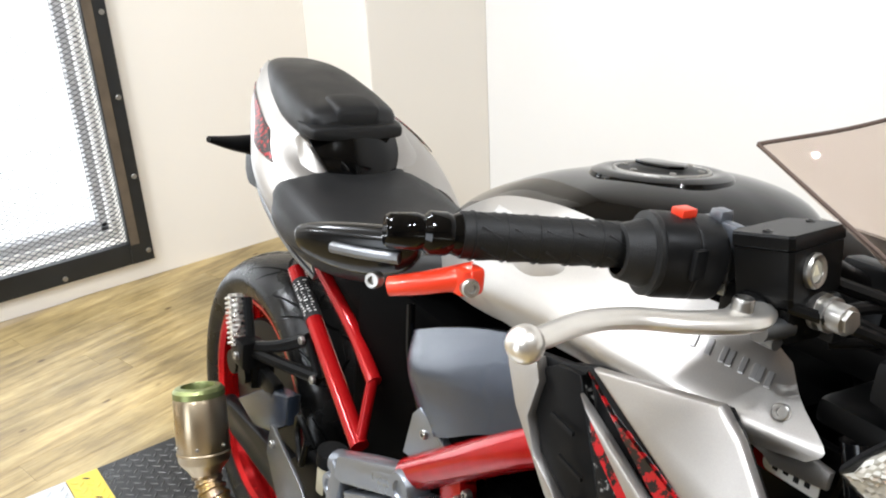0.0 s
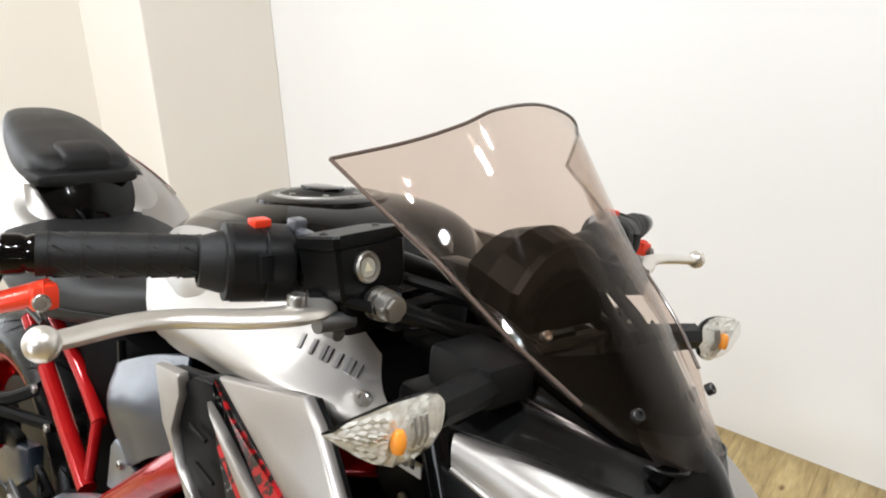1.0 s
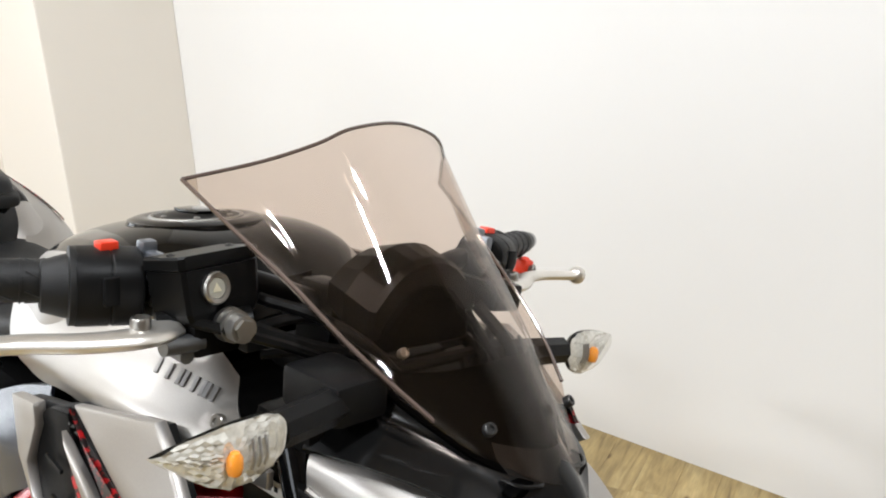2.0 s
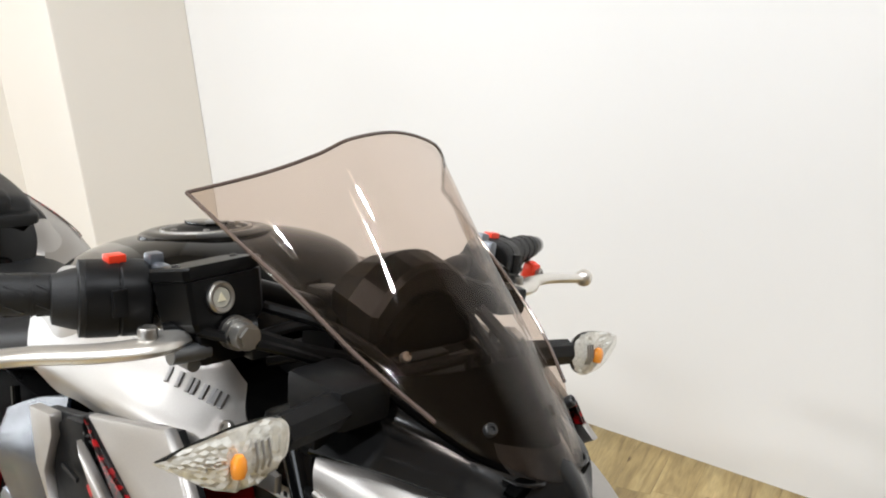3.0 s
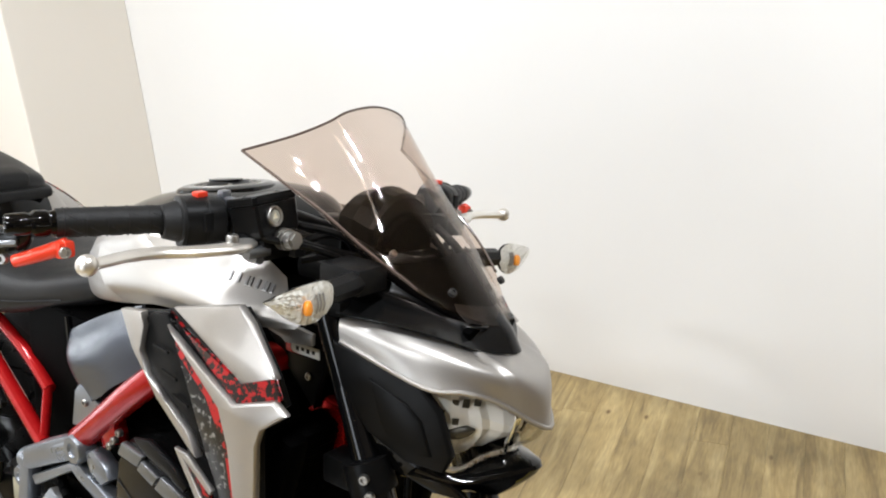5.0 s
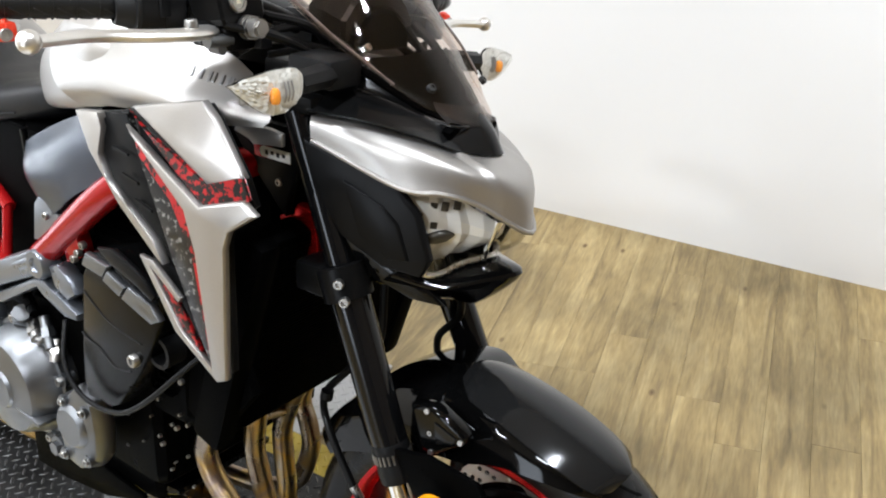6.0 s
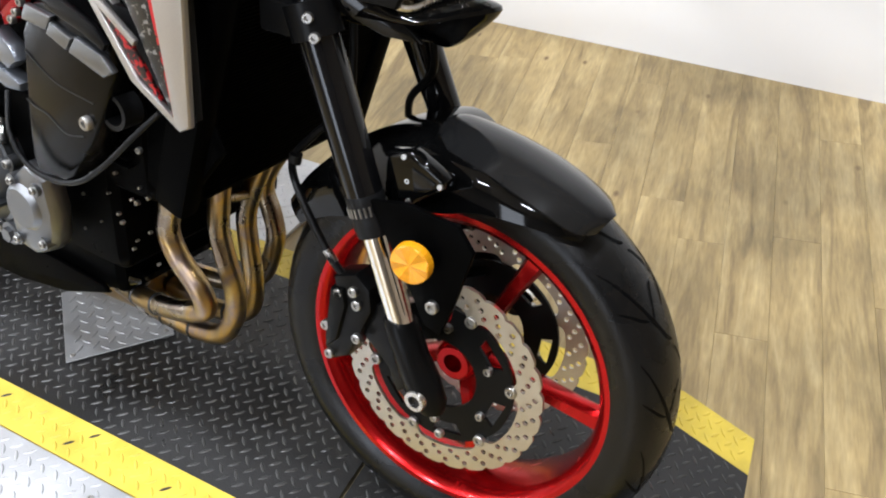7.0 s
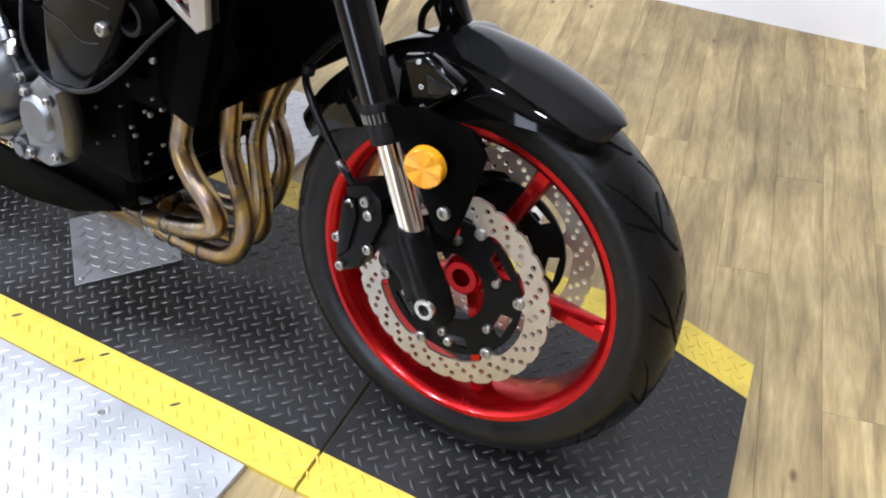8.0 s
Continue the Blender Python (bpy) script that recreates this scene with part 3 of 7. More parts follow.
def drawn_in(x, y):
    """The place on the lift of a point of its plan: the far corner draws in and the end runs aslant."""
    f = min(1.0, max(0.0, (x - BEND) / (PX1 - BEND)))
    g = max(0.0, 1.0 - abs(x - SEAM) / 0.05)
    return x - 0.12 * y * f - 0.07 * y * g, y - 0.27 * max(0.0, x - BEND) * min(1.0, max(0.0, (y - 0.05) / 0.25))


def draw_in(ob):
    for v in ob.data.vertices:
        v.co.x, v.co.y = drawn_in(v.co.x, v.co.y)
    return ob


lift = thing("lift_platform", "black chequer plate motorcycle lift flush in the floor", "lift platform")
SEAM = 1.283
for x0, x1 in ((PX0, SEAM - 0.003), (SEAM + 0.003, BEND), (BEND, PX1)):
    draw_in(part("deck_plate", box(x0, x1, Y_IN, Y_FIN, -0.012, -0.0005), TREADBLACK, lift, "black painted chequer plate", smooth=False))
    draw_in(part("edge_stripe", box(x0, x1, Y_OUT, Y_IN - 0.0004, -0.012, -0.0005), TREADYEL, lift, "yellow painted edge stripe", smooth=False))
    draw_in(part("edge_stripe", box(x0, x1, Y_FIN + 0.0004, Y_FOUT, -0.012, -0.0005), TREADYEL, lift, "yellow painted edge stripe", smooth=False))
draw_in(tread_part("deck_tread", PX0, PX1, Y_IN, Y_FIN, -0.0006, TREADWORN, lift, lambda x, y: abs(x - SEAM) > 0.014))


def chipped(x, y):
    """Whether the yellow paint has gone from this lozenge."""
    return (math.sin(x * 913.7 + y * 517.3) * 4375.85) % 1 < (0.16 if x < 0.86 else 0.006)


for y0, y1 in ((Y_OUT, Y_IN), (Y_FIN, Y_FOUT)):
    draw_in(tread_part("stripe_tread", PX0, PX1, y0, y1, -0.0006, TREADYEL, lift, lambda x, y: not chipped(x, y)))
    draw_in(tread_part("worn_tread", PX0, PX1, y0, y1, -0.0006, TREADBLACK, lift, chipped))
part("underframe", box(PX0 + 0.01, BEND, Y_OUT + 0.005, Y_FOUT - 0.005, FLOOR - 0.06, -0.0122), BLACKSATIN, lift, smooth=False)

SIL_X1 = 1.205
for nm, y0, y1 in (("floor_plate", -1.0, Y_OUT - 0.0015), ("floor_plate", Y_FOUT + 0.0015, 0.68)):
    x1 = SIL_X1 if y0 < 0 else 0.80
    sp = thing(nm, "bare silver chequer plate screwed to the floor beside the lift", "floor plate", group="floor plates")
    part("plate", box(PX0, x1, y0, y1, FLOOR, FLOOR + 0.0108, 0.001, 1), TREADSIL, sp, smooth=False)
    tread_part("plate_tread", PX0, x1, y0, y1, FLOOR + 0.0108, TREADSIL, sp)
    for k in range(5 if y0 < 0 else 4):
        bolt((PX0 + 0.27 + 0.295 * k, (y1 if y0 < 0 else y0) - (0.035 if y0 < 0 else -0.035), FLOOR + 0.0105), (0, 0, 1), 0.006, 0.003, "screw", sp)

# loose patch on the deck
patch = thing("patch_plate", "square of bare silver chequer plate lying on the lift", "metal plate", pose(0.6555, 0.062, 0.0015, 0, 0, 50))
pb = box(-0.099, 0.099, -0.105, 0.105, 0, 0.003, 0.0008, 1)
part("plate", pb, TREADSHADED, patch, smooth=False)
v, f = tread(-0.096, 0.096, -0.102, 0.102, 0.003)
me = bpy.data.meshes.new("plate_tread")
me.from_pydata(v, [], f)
me.materials.append(TREADSHADED)
ob = new("plate_tread", me)
ob.parent = patch
tagged(ob, kind="stuff")
for sx in (-1, 1):
    bolt((0.086 * sx, -0.090, 0.003), (0, 0, 1), 0.005, 0.002, "screw", patch)

lay_planks()

# ---------- the motorcycle ----------
LEANING = 9.5
BIKE = Matrix.Translation((1.455, 0, 0)) @ Matrix.Rotation(radians(-4), 4, "Z") @ Matrix.Rotation(radians(-LEANING), 4, "X") @ Matrix.Translation((-1.455, 0, 0))
bike = thing("motorcycle", "silver, black and red naked sport motorcycle leaning on the lift", "motorcycle", BIKE)
FA = Vector((1.455, 0, 0.297))   # front axle
RA = Vector((-0.03, 0, 0.315))   # rear axle
# the handlebar's turn: its near side slightly forward and up
TURNED = Matrix.Translation((1.2, 0, 1.0)) @ Matrix.Rotation(radians(4.0), 4, "Z") @ Matrix.Rotation(radians(-5.0), 4, "X") @ Matrix.Translation((-1.2, 0, -1.0))
FLIP = Matrix.Diagonal((1, -1, 1, 1))
OTHER = TURNED @ FLIP @ TURNED.inverted()  # from the near half of the steered parts to the far half
FAR = OTHER @ FLIP


def half_turn(s):
    return FAR if s > 0 else None



def tyre_mesh(c, r_out, half, r_bead):
    w, rb = half, r_bead
    d = r_out - rb
    side = [(rb, 0.80), (rb + 0.14 * d, 0.90), (rb + 0.34 * d, 0.985), (rb + 0.50 * d, 1.0), (rb + 0.64 * d, 0.95), (rb + 0.78 * d, 0.80), (rb + 0.89 * d, 0.58), (rb + 0.965 * d, 0.32), (r_out, 0.0)]
    prof = [(r, -w * h) for r, h in side] + [(r, w * h) for r, h in side[-2::-1]]
    prof += [(rb + 0.012, w * 0.7), (r_out - 0.02, 0), (rb + 0.012, -w * 0.7)]
    return lathe(prof, 72, c, "y", closed=True)


TYRE_SIDE = [(0.0, 0.80), (0.14, 0.90), (0.34, 0.985), (0.50, 1.0), (0.64, 0.95), (0.78, 0.80), (0.89, 0.58), (0.965, 0.32), (1.0, 0.0)]


def crown(f):
    """How far up the tyre's wall its tread lies at the fraction f of its half width."""
    for (d0, h0), (d1, h1) in zip(TYRE_SIDE[3:], TYRE_SIDE[4:]):
        if h1 <= f <= h0:
            return d0 + (d1 - d0) * (h0 - f) / (h0 - h1)
    return 1.0


def groove(c, r, half, ang, f0, f1, lean, w, side=-1, bead=0.224):
    """A tread cut: a dark sliver curving over the crown from f0 to f1 of its half width."""
    bm = bmesh.new()
    rows = []
    for k in range(11):
        s = k / 10
        f = f0 + (f1 - f0) * s
        rr = bead + (r - bead) * crown(f) + 0.0006
        a = ang + lean * s**1.5
        da = w * math.sin(math.pi * (0.10 + 0.82 * s)) / rr
        rows.append([bm.verts.new(Vector(c) + Vector((rr * math.cos(a + d), side * half * f, rr * math.sin(a + d)))) for d in (-da, 0, da)])
    for p, q in zip(rows, rows[1:]):
        for i in range(2):
            bm.faces.new((p[i], p[i + 1], q[i + 1], q[i]))
    return bm


GROOVE = mat("tread_groove", (0.006, 0.006, 0.006), 0.9, 0, 0, 40, 0.2)


def wheel(name, c, r_out, half, rim_half, spokes, twist, label):
    rb = 0.224
    rh = rim_half
    prof = [(0.2295, -rh), (0.2295, -rh + 0.005), (0.219, -rh + 0.012), (0.215, -rh * 0.6), (0.212, -rh * 0.38), (0.211, 0),
            (0.212, rh * 0.38), (0.215, rh * 0.6), (0.219, rh - 0.012), (0.2295, rh - 0.005), (0.2295, rh),
            (0.2225, rh), (0.213, rh - 0.008), (0.2095, rh * 0.6), (0.206, rh * 0.3), (0.205, 0),
            (0.206, -rh * 0.3), (0.2095, -rh * 0.6), (0.213, -rh + 0.008), (0.2225, -rh)]
    bms = [lathe(prof, 80, c, "y", closed=True)]
    hub = [(0.014, -0.046), (0.024, -0.046), (0.030, -0.040), (0.034, -0.026), (0.036, 0), (0.034, 0.026), (0.030, 0.040), (0.024, 0.046), (0.014, 0.046)]
    pieces = [("hub", lathe(hub, 32, c, "y", closed=True))]
    for k in range(spokes):
        a0 = twist + 2 * math.pi * k / spokes
        secs = []
        for s in range(9):
            f = s / 8
            r = 0.036 + 0.171 * f
            a = a0
            w = 0.0135 - 0.004 * math.sin(math.pi * f) + 0.003 * f
            d = 0.020 - 0.006 * f
            u = Vector((math.cos(a), 0, math.sin(a)))
            t = Vector((-math.sin(a), 0, math.cos(a)))
            o = Vector(c) + r * u
            secs.append([o + w * p * t + Vector((0, d * q, 0)) for p, q in ((-1, -0.4), (-0.6, -1), (0.6, -1), (1, -0.4), (1, 0.4), (0.6, 1), (-0.6, 1), (-1, 0.4))])
        pieces.append(("spoke", loft(secs)))
    rim = part(name, bms[0], REDRIM, bike, label)
    for nm, bm in pieces:
        part(nm, bm, REDRIM, rim)
    part("tyre", tyre_mesh(c, r_out, half, rb), RUBBER, rim, "worn black road tyre")
    gs = []
    for k in range(14):
        a = 2 * math.pi * k / 14
        for side in (-1, 1):
            a1 = a + (0.15 if side > 0 else 0)
            gs.append(groove(c, r_out, half, a1, 0.02, 0.90, 0.42, 0.0060, side=side))
            gs.append(groove(c, r_out, half, a1 + 0.13, 0.50, 0.95, 0.10, 0.0028, side=side))
            gs.append(groove(c, r_out, half, a1 + 0.26, 0.0, 0.40, -0.16, 0.0045, side=side))
    tagged(part("tread_groove", joined(*gs), TREADCUT, rim), kind="stuff")
    return rim


front_wheel = wheel("front_wheel", FA, 0.300, 0.061, 0.052, 5, radians(-8), "red anodised five-spoke front wheel")
front_wheel.matrix_local = Matrix.Translation(FA + Vector((-0.012, 0.009, -0.0095))) @ Matrix.Rotation(radians(2.85), 4, "Z") @ Matrix.Rotation(radians(-2.6), 4, "X") @ Matrix.Translation(-FA)
rear_wheel = wheel("rear_wheel", RA, 0.315, 0.090, 0.078, 5, radians(20), "red anodised rear wheel")
# added black disc: makes the inside of the rear rim look dark
part("rim_dark_disc", lathe([(0.02, -0.058), (0.10, -0.056), (0.178, -0.050), (0.182, -0.044), (0.178, -0.038), (0.02, -0.040)], 48, RA, "y", closed=True), BLACKSATIN, rear_wheel, "black disc added for the darkness inside the rear rim")


def brake_disc(y, side, twist):
    """A wavy drilled brake disc on a black carrier, with its rivets."""
    cx, cz = FA.x, FA.z
    n = 26
    outer = []
    for k in range(n * 8):
        a = 2 * math.pi * k / (n * 8)
        r = 0.1500 - 0.0042 * max(0.0, math.cos(n * a)) ** 3 * 1.0
        outer.append((cx + r * math.cos(a), cz + r * math.sin(a)))
    inner = []
    for k in range(180):
        a = 2 * math.pi * k / 180
        w = math.cos(6 * (a - twist))
        r = 0.1165 - 0.0145 * max(0.0, w) ** 6
        inner.append((cx + r * math.cos(a), cz + r * math.sin(a)))
    loops = [outer, inner]
    for k in range(28):
        a = 2 * math.pi * k / 28
        for m, rr in ((0, 0.1225), (0.33, 0.131), (0.66, 0.1395)):
            aa = a + m * 2 * math.pi / 28
            loops.append(ring(0.0041, 8, cx + rr * math.cos(aa), cz + rr * math.sin(aa)))
    d = part("brake_disc", flat(loops, y - 0.0025, y + 0.0025), DISC, front_wheel, "drilled wavy steel brake disc", angle=30)
    car = [ring(0.1065, 72, cx, cz), ring(0.052, 48, cx, cz)]
    for k in range(6):
        a = twist + 2 * math.pi * (k + 0.5) / 6
        car.append([(cx + r * math.cos(a + s), cz + r * math.sin(a + s)) for r, s in ((0.080, -0.20), (0.098, -0.24), (0.098, 0.24), (0.080, 0.20))])
    part("disc_carrier", flat(car, y - 0.002 - side * 0.004, y + 0.003 - side * 0.004), BLACKSATIN, front_wheel, "black disc carrier")
    for k in range(6):
        a = twist + 2 * math.pi * k / 6
        bolt((cx + 0.1055 * math.cos(a), y + side * 0.0005, cz + 0.1055 * math.sin(a)), (0, side, 0), 0.0085, 0.005, "rivet", front_wheel)
        bolt((cx + 0.076 * math.cos(a + 0.3), y - side * 0.001, cz + 0.076 * math.sin(a + 0.3)), (0, side, 0), 0.0062, 0.006, "rivet", front_wheel)
    return d


brake_disc(-0.076, -1, radians(10))
brake_disc(0.076, 1, radians(25))


def fork_x(z):
    return 1.4205 - 0.380 * (z - 0.405)


def on_fork(z, y, ahead=0.0):
    """A point beside the fork leg's axis, at height z; the far leg stands turned back a little."""
    far = y > 0
    return Vector((fork_x(z) - (0.023 if far else 0.0) + ahead * 0.933, y - (0.13 * (z - 0.30) if far else 0.0), z + ahead * 0.36))


def fork_leg(side):
    y = side * 0.130
    up = part("fork_leg", joined(tube([on_fork(0.542, y), on_fork(0.742, y)], 0.0228, 32, r1=0.0250), tube([on_fork(0.742, y), on_fork(0.752, y)], 0.0250, 32, r1=0.0175), tube([on_fork(0.752, y), on_fork(0.95, y)], 0.0175, 28)), FORKBLACK, bike, "black upper fork tube")
    part("fork_slider", tube([on_fork(0.36, y), on_fork(0.55, y)], 0.0170, 28), CHROME, up, "chromed fork tube")
    seal = lathe([(0.0165, -0.02), (0.0225, -0.02), (0.0240, -0.006), (0.0234, 0.0), (0.0234, 0.018), (0.0240, 0.022), (0.0236, 0.030), (0.0226, 0.034)], 28, axis="z")
    q = Vector((-0.36, 0, 0.933)).to_track_quat("Z", "Y").to_matrix().to_4x4()
    part("dust_seal", moved(seal, Matrix.Translation(on_fork(0.534, y)) @ q), PLASTIC, up, "black seal with bright ridges")
    rg = [tube([on_fork(0.541, y) + 0.0238 * (math.cos(a) * Vector((0.933, 0, 0.36)) + math.sin(a) * Vector((0, 1, 0))),
                on_fork(0.552, y) + 0.0238 * (math.cos(a) * Vector((0.933, 0, 0.36)) + math.sin(a) * Vector((0, 1, 0)))], 0.0014, 6) for a in (2 * math.pi * k / 24 for k in range(24))]
    part("seal_ridges", joined(*rg), BOLTSTEEL, up)
    # axle carrier
    secs = []
    for z, rx, ry in ((0.410, 0.0185, 0.0190), (0.404, 0.0225, 0.0225), (0.36, 0.0235, 0.0230), (0.335, 0.028, 0.024), (0.318, 0.0265, 0.023), (0.302, 0.0245, 0.0225), (0.290, 0.017, 0.018), (0.285, 0.008, 0.009)):
        o = on_fork(z, y) + Vector((0.0 if z > 0.37 else (0.37 - z) * 0.12, 0, 0))
        secs.append([o + Vector((rx * math.cos(a), ry * math.sin(a), 0)) for a in (2 * math.pi * k / 20 for k in range(20))])
    part("axle_carrier", loft(secs), BLACKSATIN, up, "black cast axle carrier")
    part("axle_end", lathe([(0.0, -0.004), (0.0080, -0.004), (0.0085, 0.003), (0.0140, 0.003), (0.0150, 0.0), (0.0150, -0.02)], 28, (FA.x, 0, FA.z), "y") if side > 0 else
         mirrored(lathe([(0.0, -0.004), (0.0080, -0.004), (0.0085, 0.003), (0.0140, 0.003), (0.0150, 0.0), (0.0150, -0.02)], 28, (FA.x, 0, FA.z), "y")), STEEL, up, "bright hollow axle end", m=Matrix.Translation((0.007, side * 0.1530, 0.014)))
    bolt((FA.x + 0.045, side * 0.150, FA.z - 0.02), (0, side, 0), 0.006, 0.005, "pinch_bolt", up)
    return up


fork_right, fork_left = fork_leg(-1), fork_leg(1)
# lower clamp
clamp = []
for s in (-1, 1):
    clamp.append(tube([on_fork(0.738, s * 0.130), on_fork(0.776, s * 0.130)], 0.0305, 24))
    q = on_fork(0.757, s * 0.132)
    clamp.append(box(q.x - 0.058, q.x - 0.01, q.y - 0.024, q.y + 0.022, 0.737, 0.775, 0.006))
clamp.append(box(fork_x(0.757) - 0.060, fork_x(0.757) - 0.01, -0.09, 0.08, 0.740, 0.772, 0.008))
clampo = part("lower_fork_clamp", joined(*clamp), BLACKSATIN, bike, "black fork clamp with bright bolts")
for s in (-1, 1):
    bolt((1.305, s * 0.160 - (0.06 if s > 0 else 0), 0.768), (0.5, s, 0.1), 0.0062, 0.006, parent=clampo)
    bolt((1.314, s * 0.160 - (0.06 if s > 0 else 0), 0.748), (0.5, s, 0.1), 0.0062, 0.006, parent=clampo)
part("upper_fork_clamp", joined(box(fork_x(0.95) - 0.035, fork_x(0.95) + 0.035, -0.145, 0.145, 0.95, 0.972, 0.008)), BLACKSATIN, bike)


# front mudguard
def fender():
    def section(a, r, hw, drop, crown, mid):
        u = Vector((math.cos(a), 0, math.sin(a)))
        out = []
        for k in range(17):
            s = -1 + 2 * k / 16
            f = abs(s)
            fall = crown * f**2 + drop * max(0.0, (f - 0.62) / 0.38) ** 1.4
            out.append(FA + (r - fall) * u + Vector((0, mid + hw * math.sin(s * 1.35) / math.sin(1.35), 0)))
        return out
    secs = []
    for d, r, hw, drop, arch, mid in ((59, 0.316, 0.044, 0.004, 0.012, -0.013), (64, 0.320, 0.056, 0.008, 0.018, -0.018), (72, 0.320, 0.064, 0.014, 0.022, -0.022), (82, 0.322, 0.070, 0.028, 0.023, -0.022), (92, 0.324, 0.079, 0.048, 0.023, -0.016),
                                     (102, 0.333, 0.096, 0.062, 0.020, 0), (114, 0.332, 0.096, 0.072, 0.014, 0), (126, 0.330, 0.090, 0.070, 0.013, 0), (138, 0.328, 0.083, 0.050, 0.013, 0), (149, 0.327, 0.076, 0.030, 0.012, 0)):
        secs.append(section(radians(d), r, hw, drop, arch, mid))
    cols = [catmull([s[i] for s in secs], 40) for i in range(17)]
    bm = loft([[cols[i][j] for i in range(17)] for j in range(40)], closed=False)
    bmesh.ops.recalc_face_normals(bm, faces=bm.faces)
    bmesh.ops.solidify(bm, geom=bm.faces[:], thickness=0.003)
    return bm


mud = part("front_mudguard", fender(), BLACKGLOSS, bike, "gloss black front mudguard")
# the raised spine of the mudguard
sp = []
for d, r, hw, mid in ((58, 0.327, 0.026, -0.012), (59.5, 0.328, 0.042, -0.014), (62, 0.329, 0.053, -0.017), (68, 0.330, 0.058, -0.020), (76, 0.331, 0.060, -0.020), (84, 0.334, 0.058, -0.018), (91, 0.337, 0.056, -0.013), (97, 0.340, 0.052, -0.006), (100, 0.338, 0.048, -0.003)):
    u = Vector((math.cos(radians(d)), 0, math.sin(radians(d))))
    sp.append([FA + (r + 0.001 - 0.019 * abs(t) ** 1.6) * u + Vector((0, mid + hw * t, 0)) for t in (-1, -0.6, -0.2, 0.2, 0.6, 1)])
part("mudguard_spine", sheet(sp, 13, 24, 0.004), SPINEGREY, mud, "satin black raised spine")
for s in (-1,):
    br = part("mudguard_bracket", flat([[(1.385, 0.622), (1.420, 0.632), (1.468, 0.611), (1.466, 0.599), (1.424, 0.566), (1.404, 0.566)]], -0.124, -0.100, 0.006), BLACKGLOSS, mud, "gloss black block of the fork brace", smooth=False)
    part("brace_lens", flat([[(1.424, 0.614), (1.456, 0.604), (1.452, 0.596), (1.428, 0.586)]], -0.1262, -0.1235, 0.001), SPINEGREY, br)
    for bx, bz in ((1.412, 0.624), (1.420, 0.570), (1.462, 0.602)):
        bolt((bx, -0.124, bz), (0.2, -1, 0.2), 0.0034, 0.003, parent=br)
    bolt((1.416, -0.121, 0.594), (0.2, s, 0.2), 0.0032, 0.004, parent=br)
    stay = flat([[(1.375, 0.565), (1.43, 0.578), (1.500, 0.572), (1.522, 0.545), (1.500, 0.46), (1.485, 0.418), (1.462, 0.425), (1.42, 0.50)]], s * 0.140 - 0.004, s * 0.140 + 0.004, 0.002)
    st = part("mudguard_stay", stay, ENGINE, mud)
    bolt((1.475, s * 0.145, 0.457), (0, s, 0), 0.0085, 0.006, parent=st)
    refl = lathe([(0.0, 0.004), (0.0228, 0.0055), (0.0246, 0.003), (0.0255, -0.004), (0.0255, -0.008), (0.0, -0.008)], 24, axis="y")
    for v in refl.verts:
        if v.co.y > 0.005 and round(math.atan2(v.co.z, v.co.x) / (math.pi / 12)) % 4 == 2:
            v.co.y -= 0.0030
        elif v.co.y > 0.005 and round(math.atan2(v.co.z, v.co.x) / (math.pi / 12)) % 2:
            v.co.y -= 0.0015
    mirrored(refl)
    ro = part("side_reflector", moved(refl, Matrix.Translation((1.456, s * 0.168, 0.520)) @ Matrix.Rotation(radians(-s * 8), 4, "Z")), ORANGE, mud, "round amber reflector", angle=5)
    part("reflector_post", tube([(1.454, s * 0.140, 0.520), (1.456, s * 0.164, 0.520)], 0.009, 12), PLASTIC, mud)


def caliper(s):
    y = s * 0.108
    out = [(1.310, 0.425), (1.345, 0.44), (1.368, 0.425), (1.372, 0.392), (1.356, 0.355), (1.335, 0.305), (1.308, 0.288), (1.294, 0.305), (1.297, 0.345), (1.318, 0.385)]
    body = joined(flat([out], y - 0.020, y + 0.020, 0.006), flat([[(1.31, 0.41), (1.33, 0.415), (1.335, 0.39), (1.32, 0.33), (1.302, 0.31), (1.30, 0.33)]], y - s * 0.0 - 0.027, y + 0.027, 0.005))
    c = part("brake_caliper", body, BLACKSATIN, bike, "black radial brake caliper with bright bolts")
    for bx, bz in ((1.322, 0.405), (1.346, 0.416), (1.352, 0.398), (1.300, 0.345), (1.306, 0.300), (1.352, 0.345)):
        bolt((bx, y + s * 0.021, bz), (0, s, 0), 0.0072, 0.006, parent=c)
    hang = flat([[(1.352, 0.345), (1.372, 0.40), (1.40, 0.42), (1.425, 0.36), (1.435, 0.30), (1.41, 0.275), (1.395, 0.31)]], y - 0.010, y + 0.010, 0.003)
    part("caliper_mount", hang, BLACKSATIN, c)
    return c


cal_r, cal_l = caliper(-1), caliper(1)
part("brake_hose", tube([(1.318, -0.118, 0.425), (1.290, -0.118, 0.455), (1.235, -0.105, 0.515), (1.21, -0.085, 0.545), (1.225, -0.06, 0.575), (1.26, -0.035, 0.62), (1.265, -0.03, 0.69), (1.255, -0.02, 0.76)], 0.0055, 10, 60), CABLE, bike, "black rubber brake hose")
part("brake_hose", tube([(1.318, 0.118, 0.425), (1.27, 0.115, 0.50), (1.29, 0.06, 0.60), (1.33, 0.055, 0.66), (1.315, 0.05, 0.74), (1.28, 0.03, 0.80)], 0.0055, 10, 50), CABLE, bike, "black rubber brake hose")
part("hose_fitting", tube([(1.305, -0.118, 0.438), (1.292, -0.118, 0.453)], 0.0062, 12), BOLTSTEEL, bike)
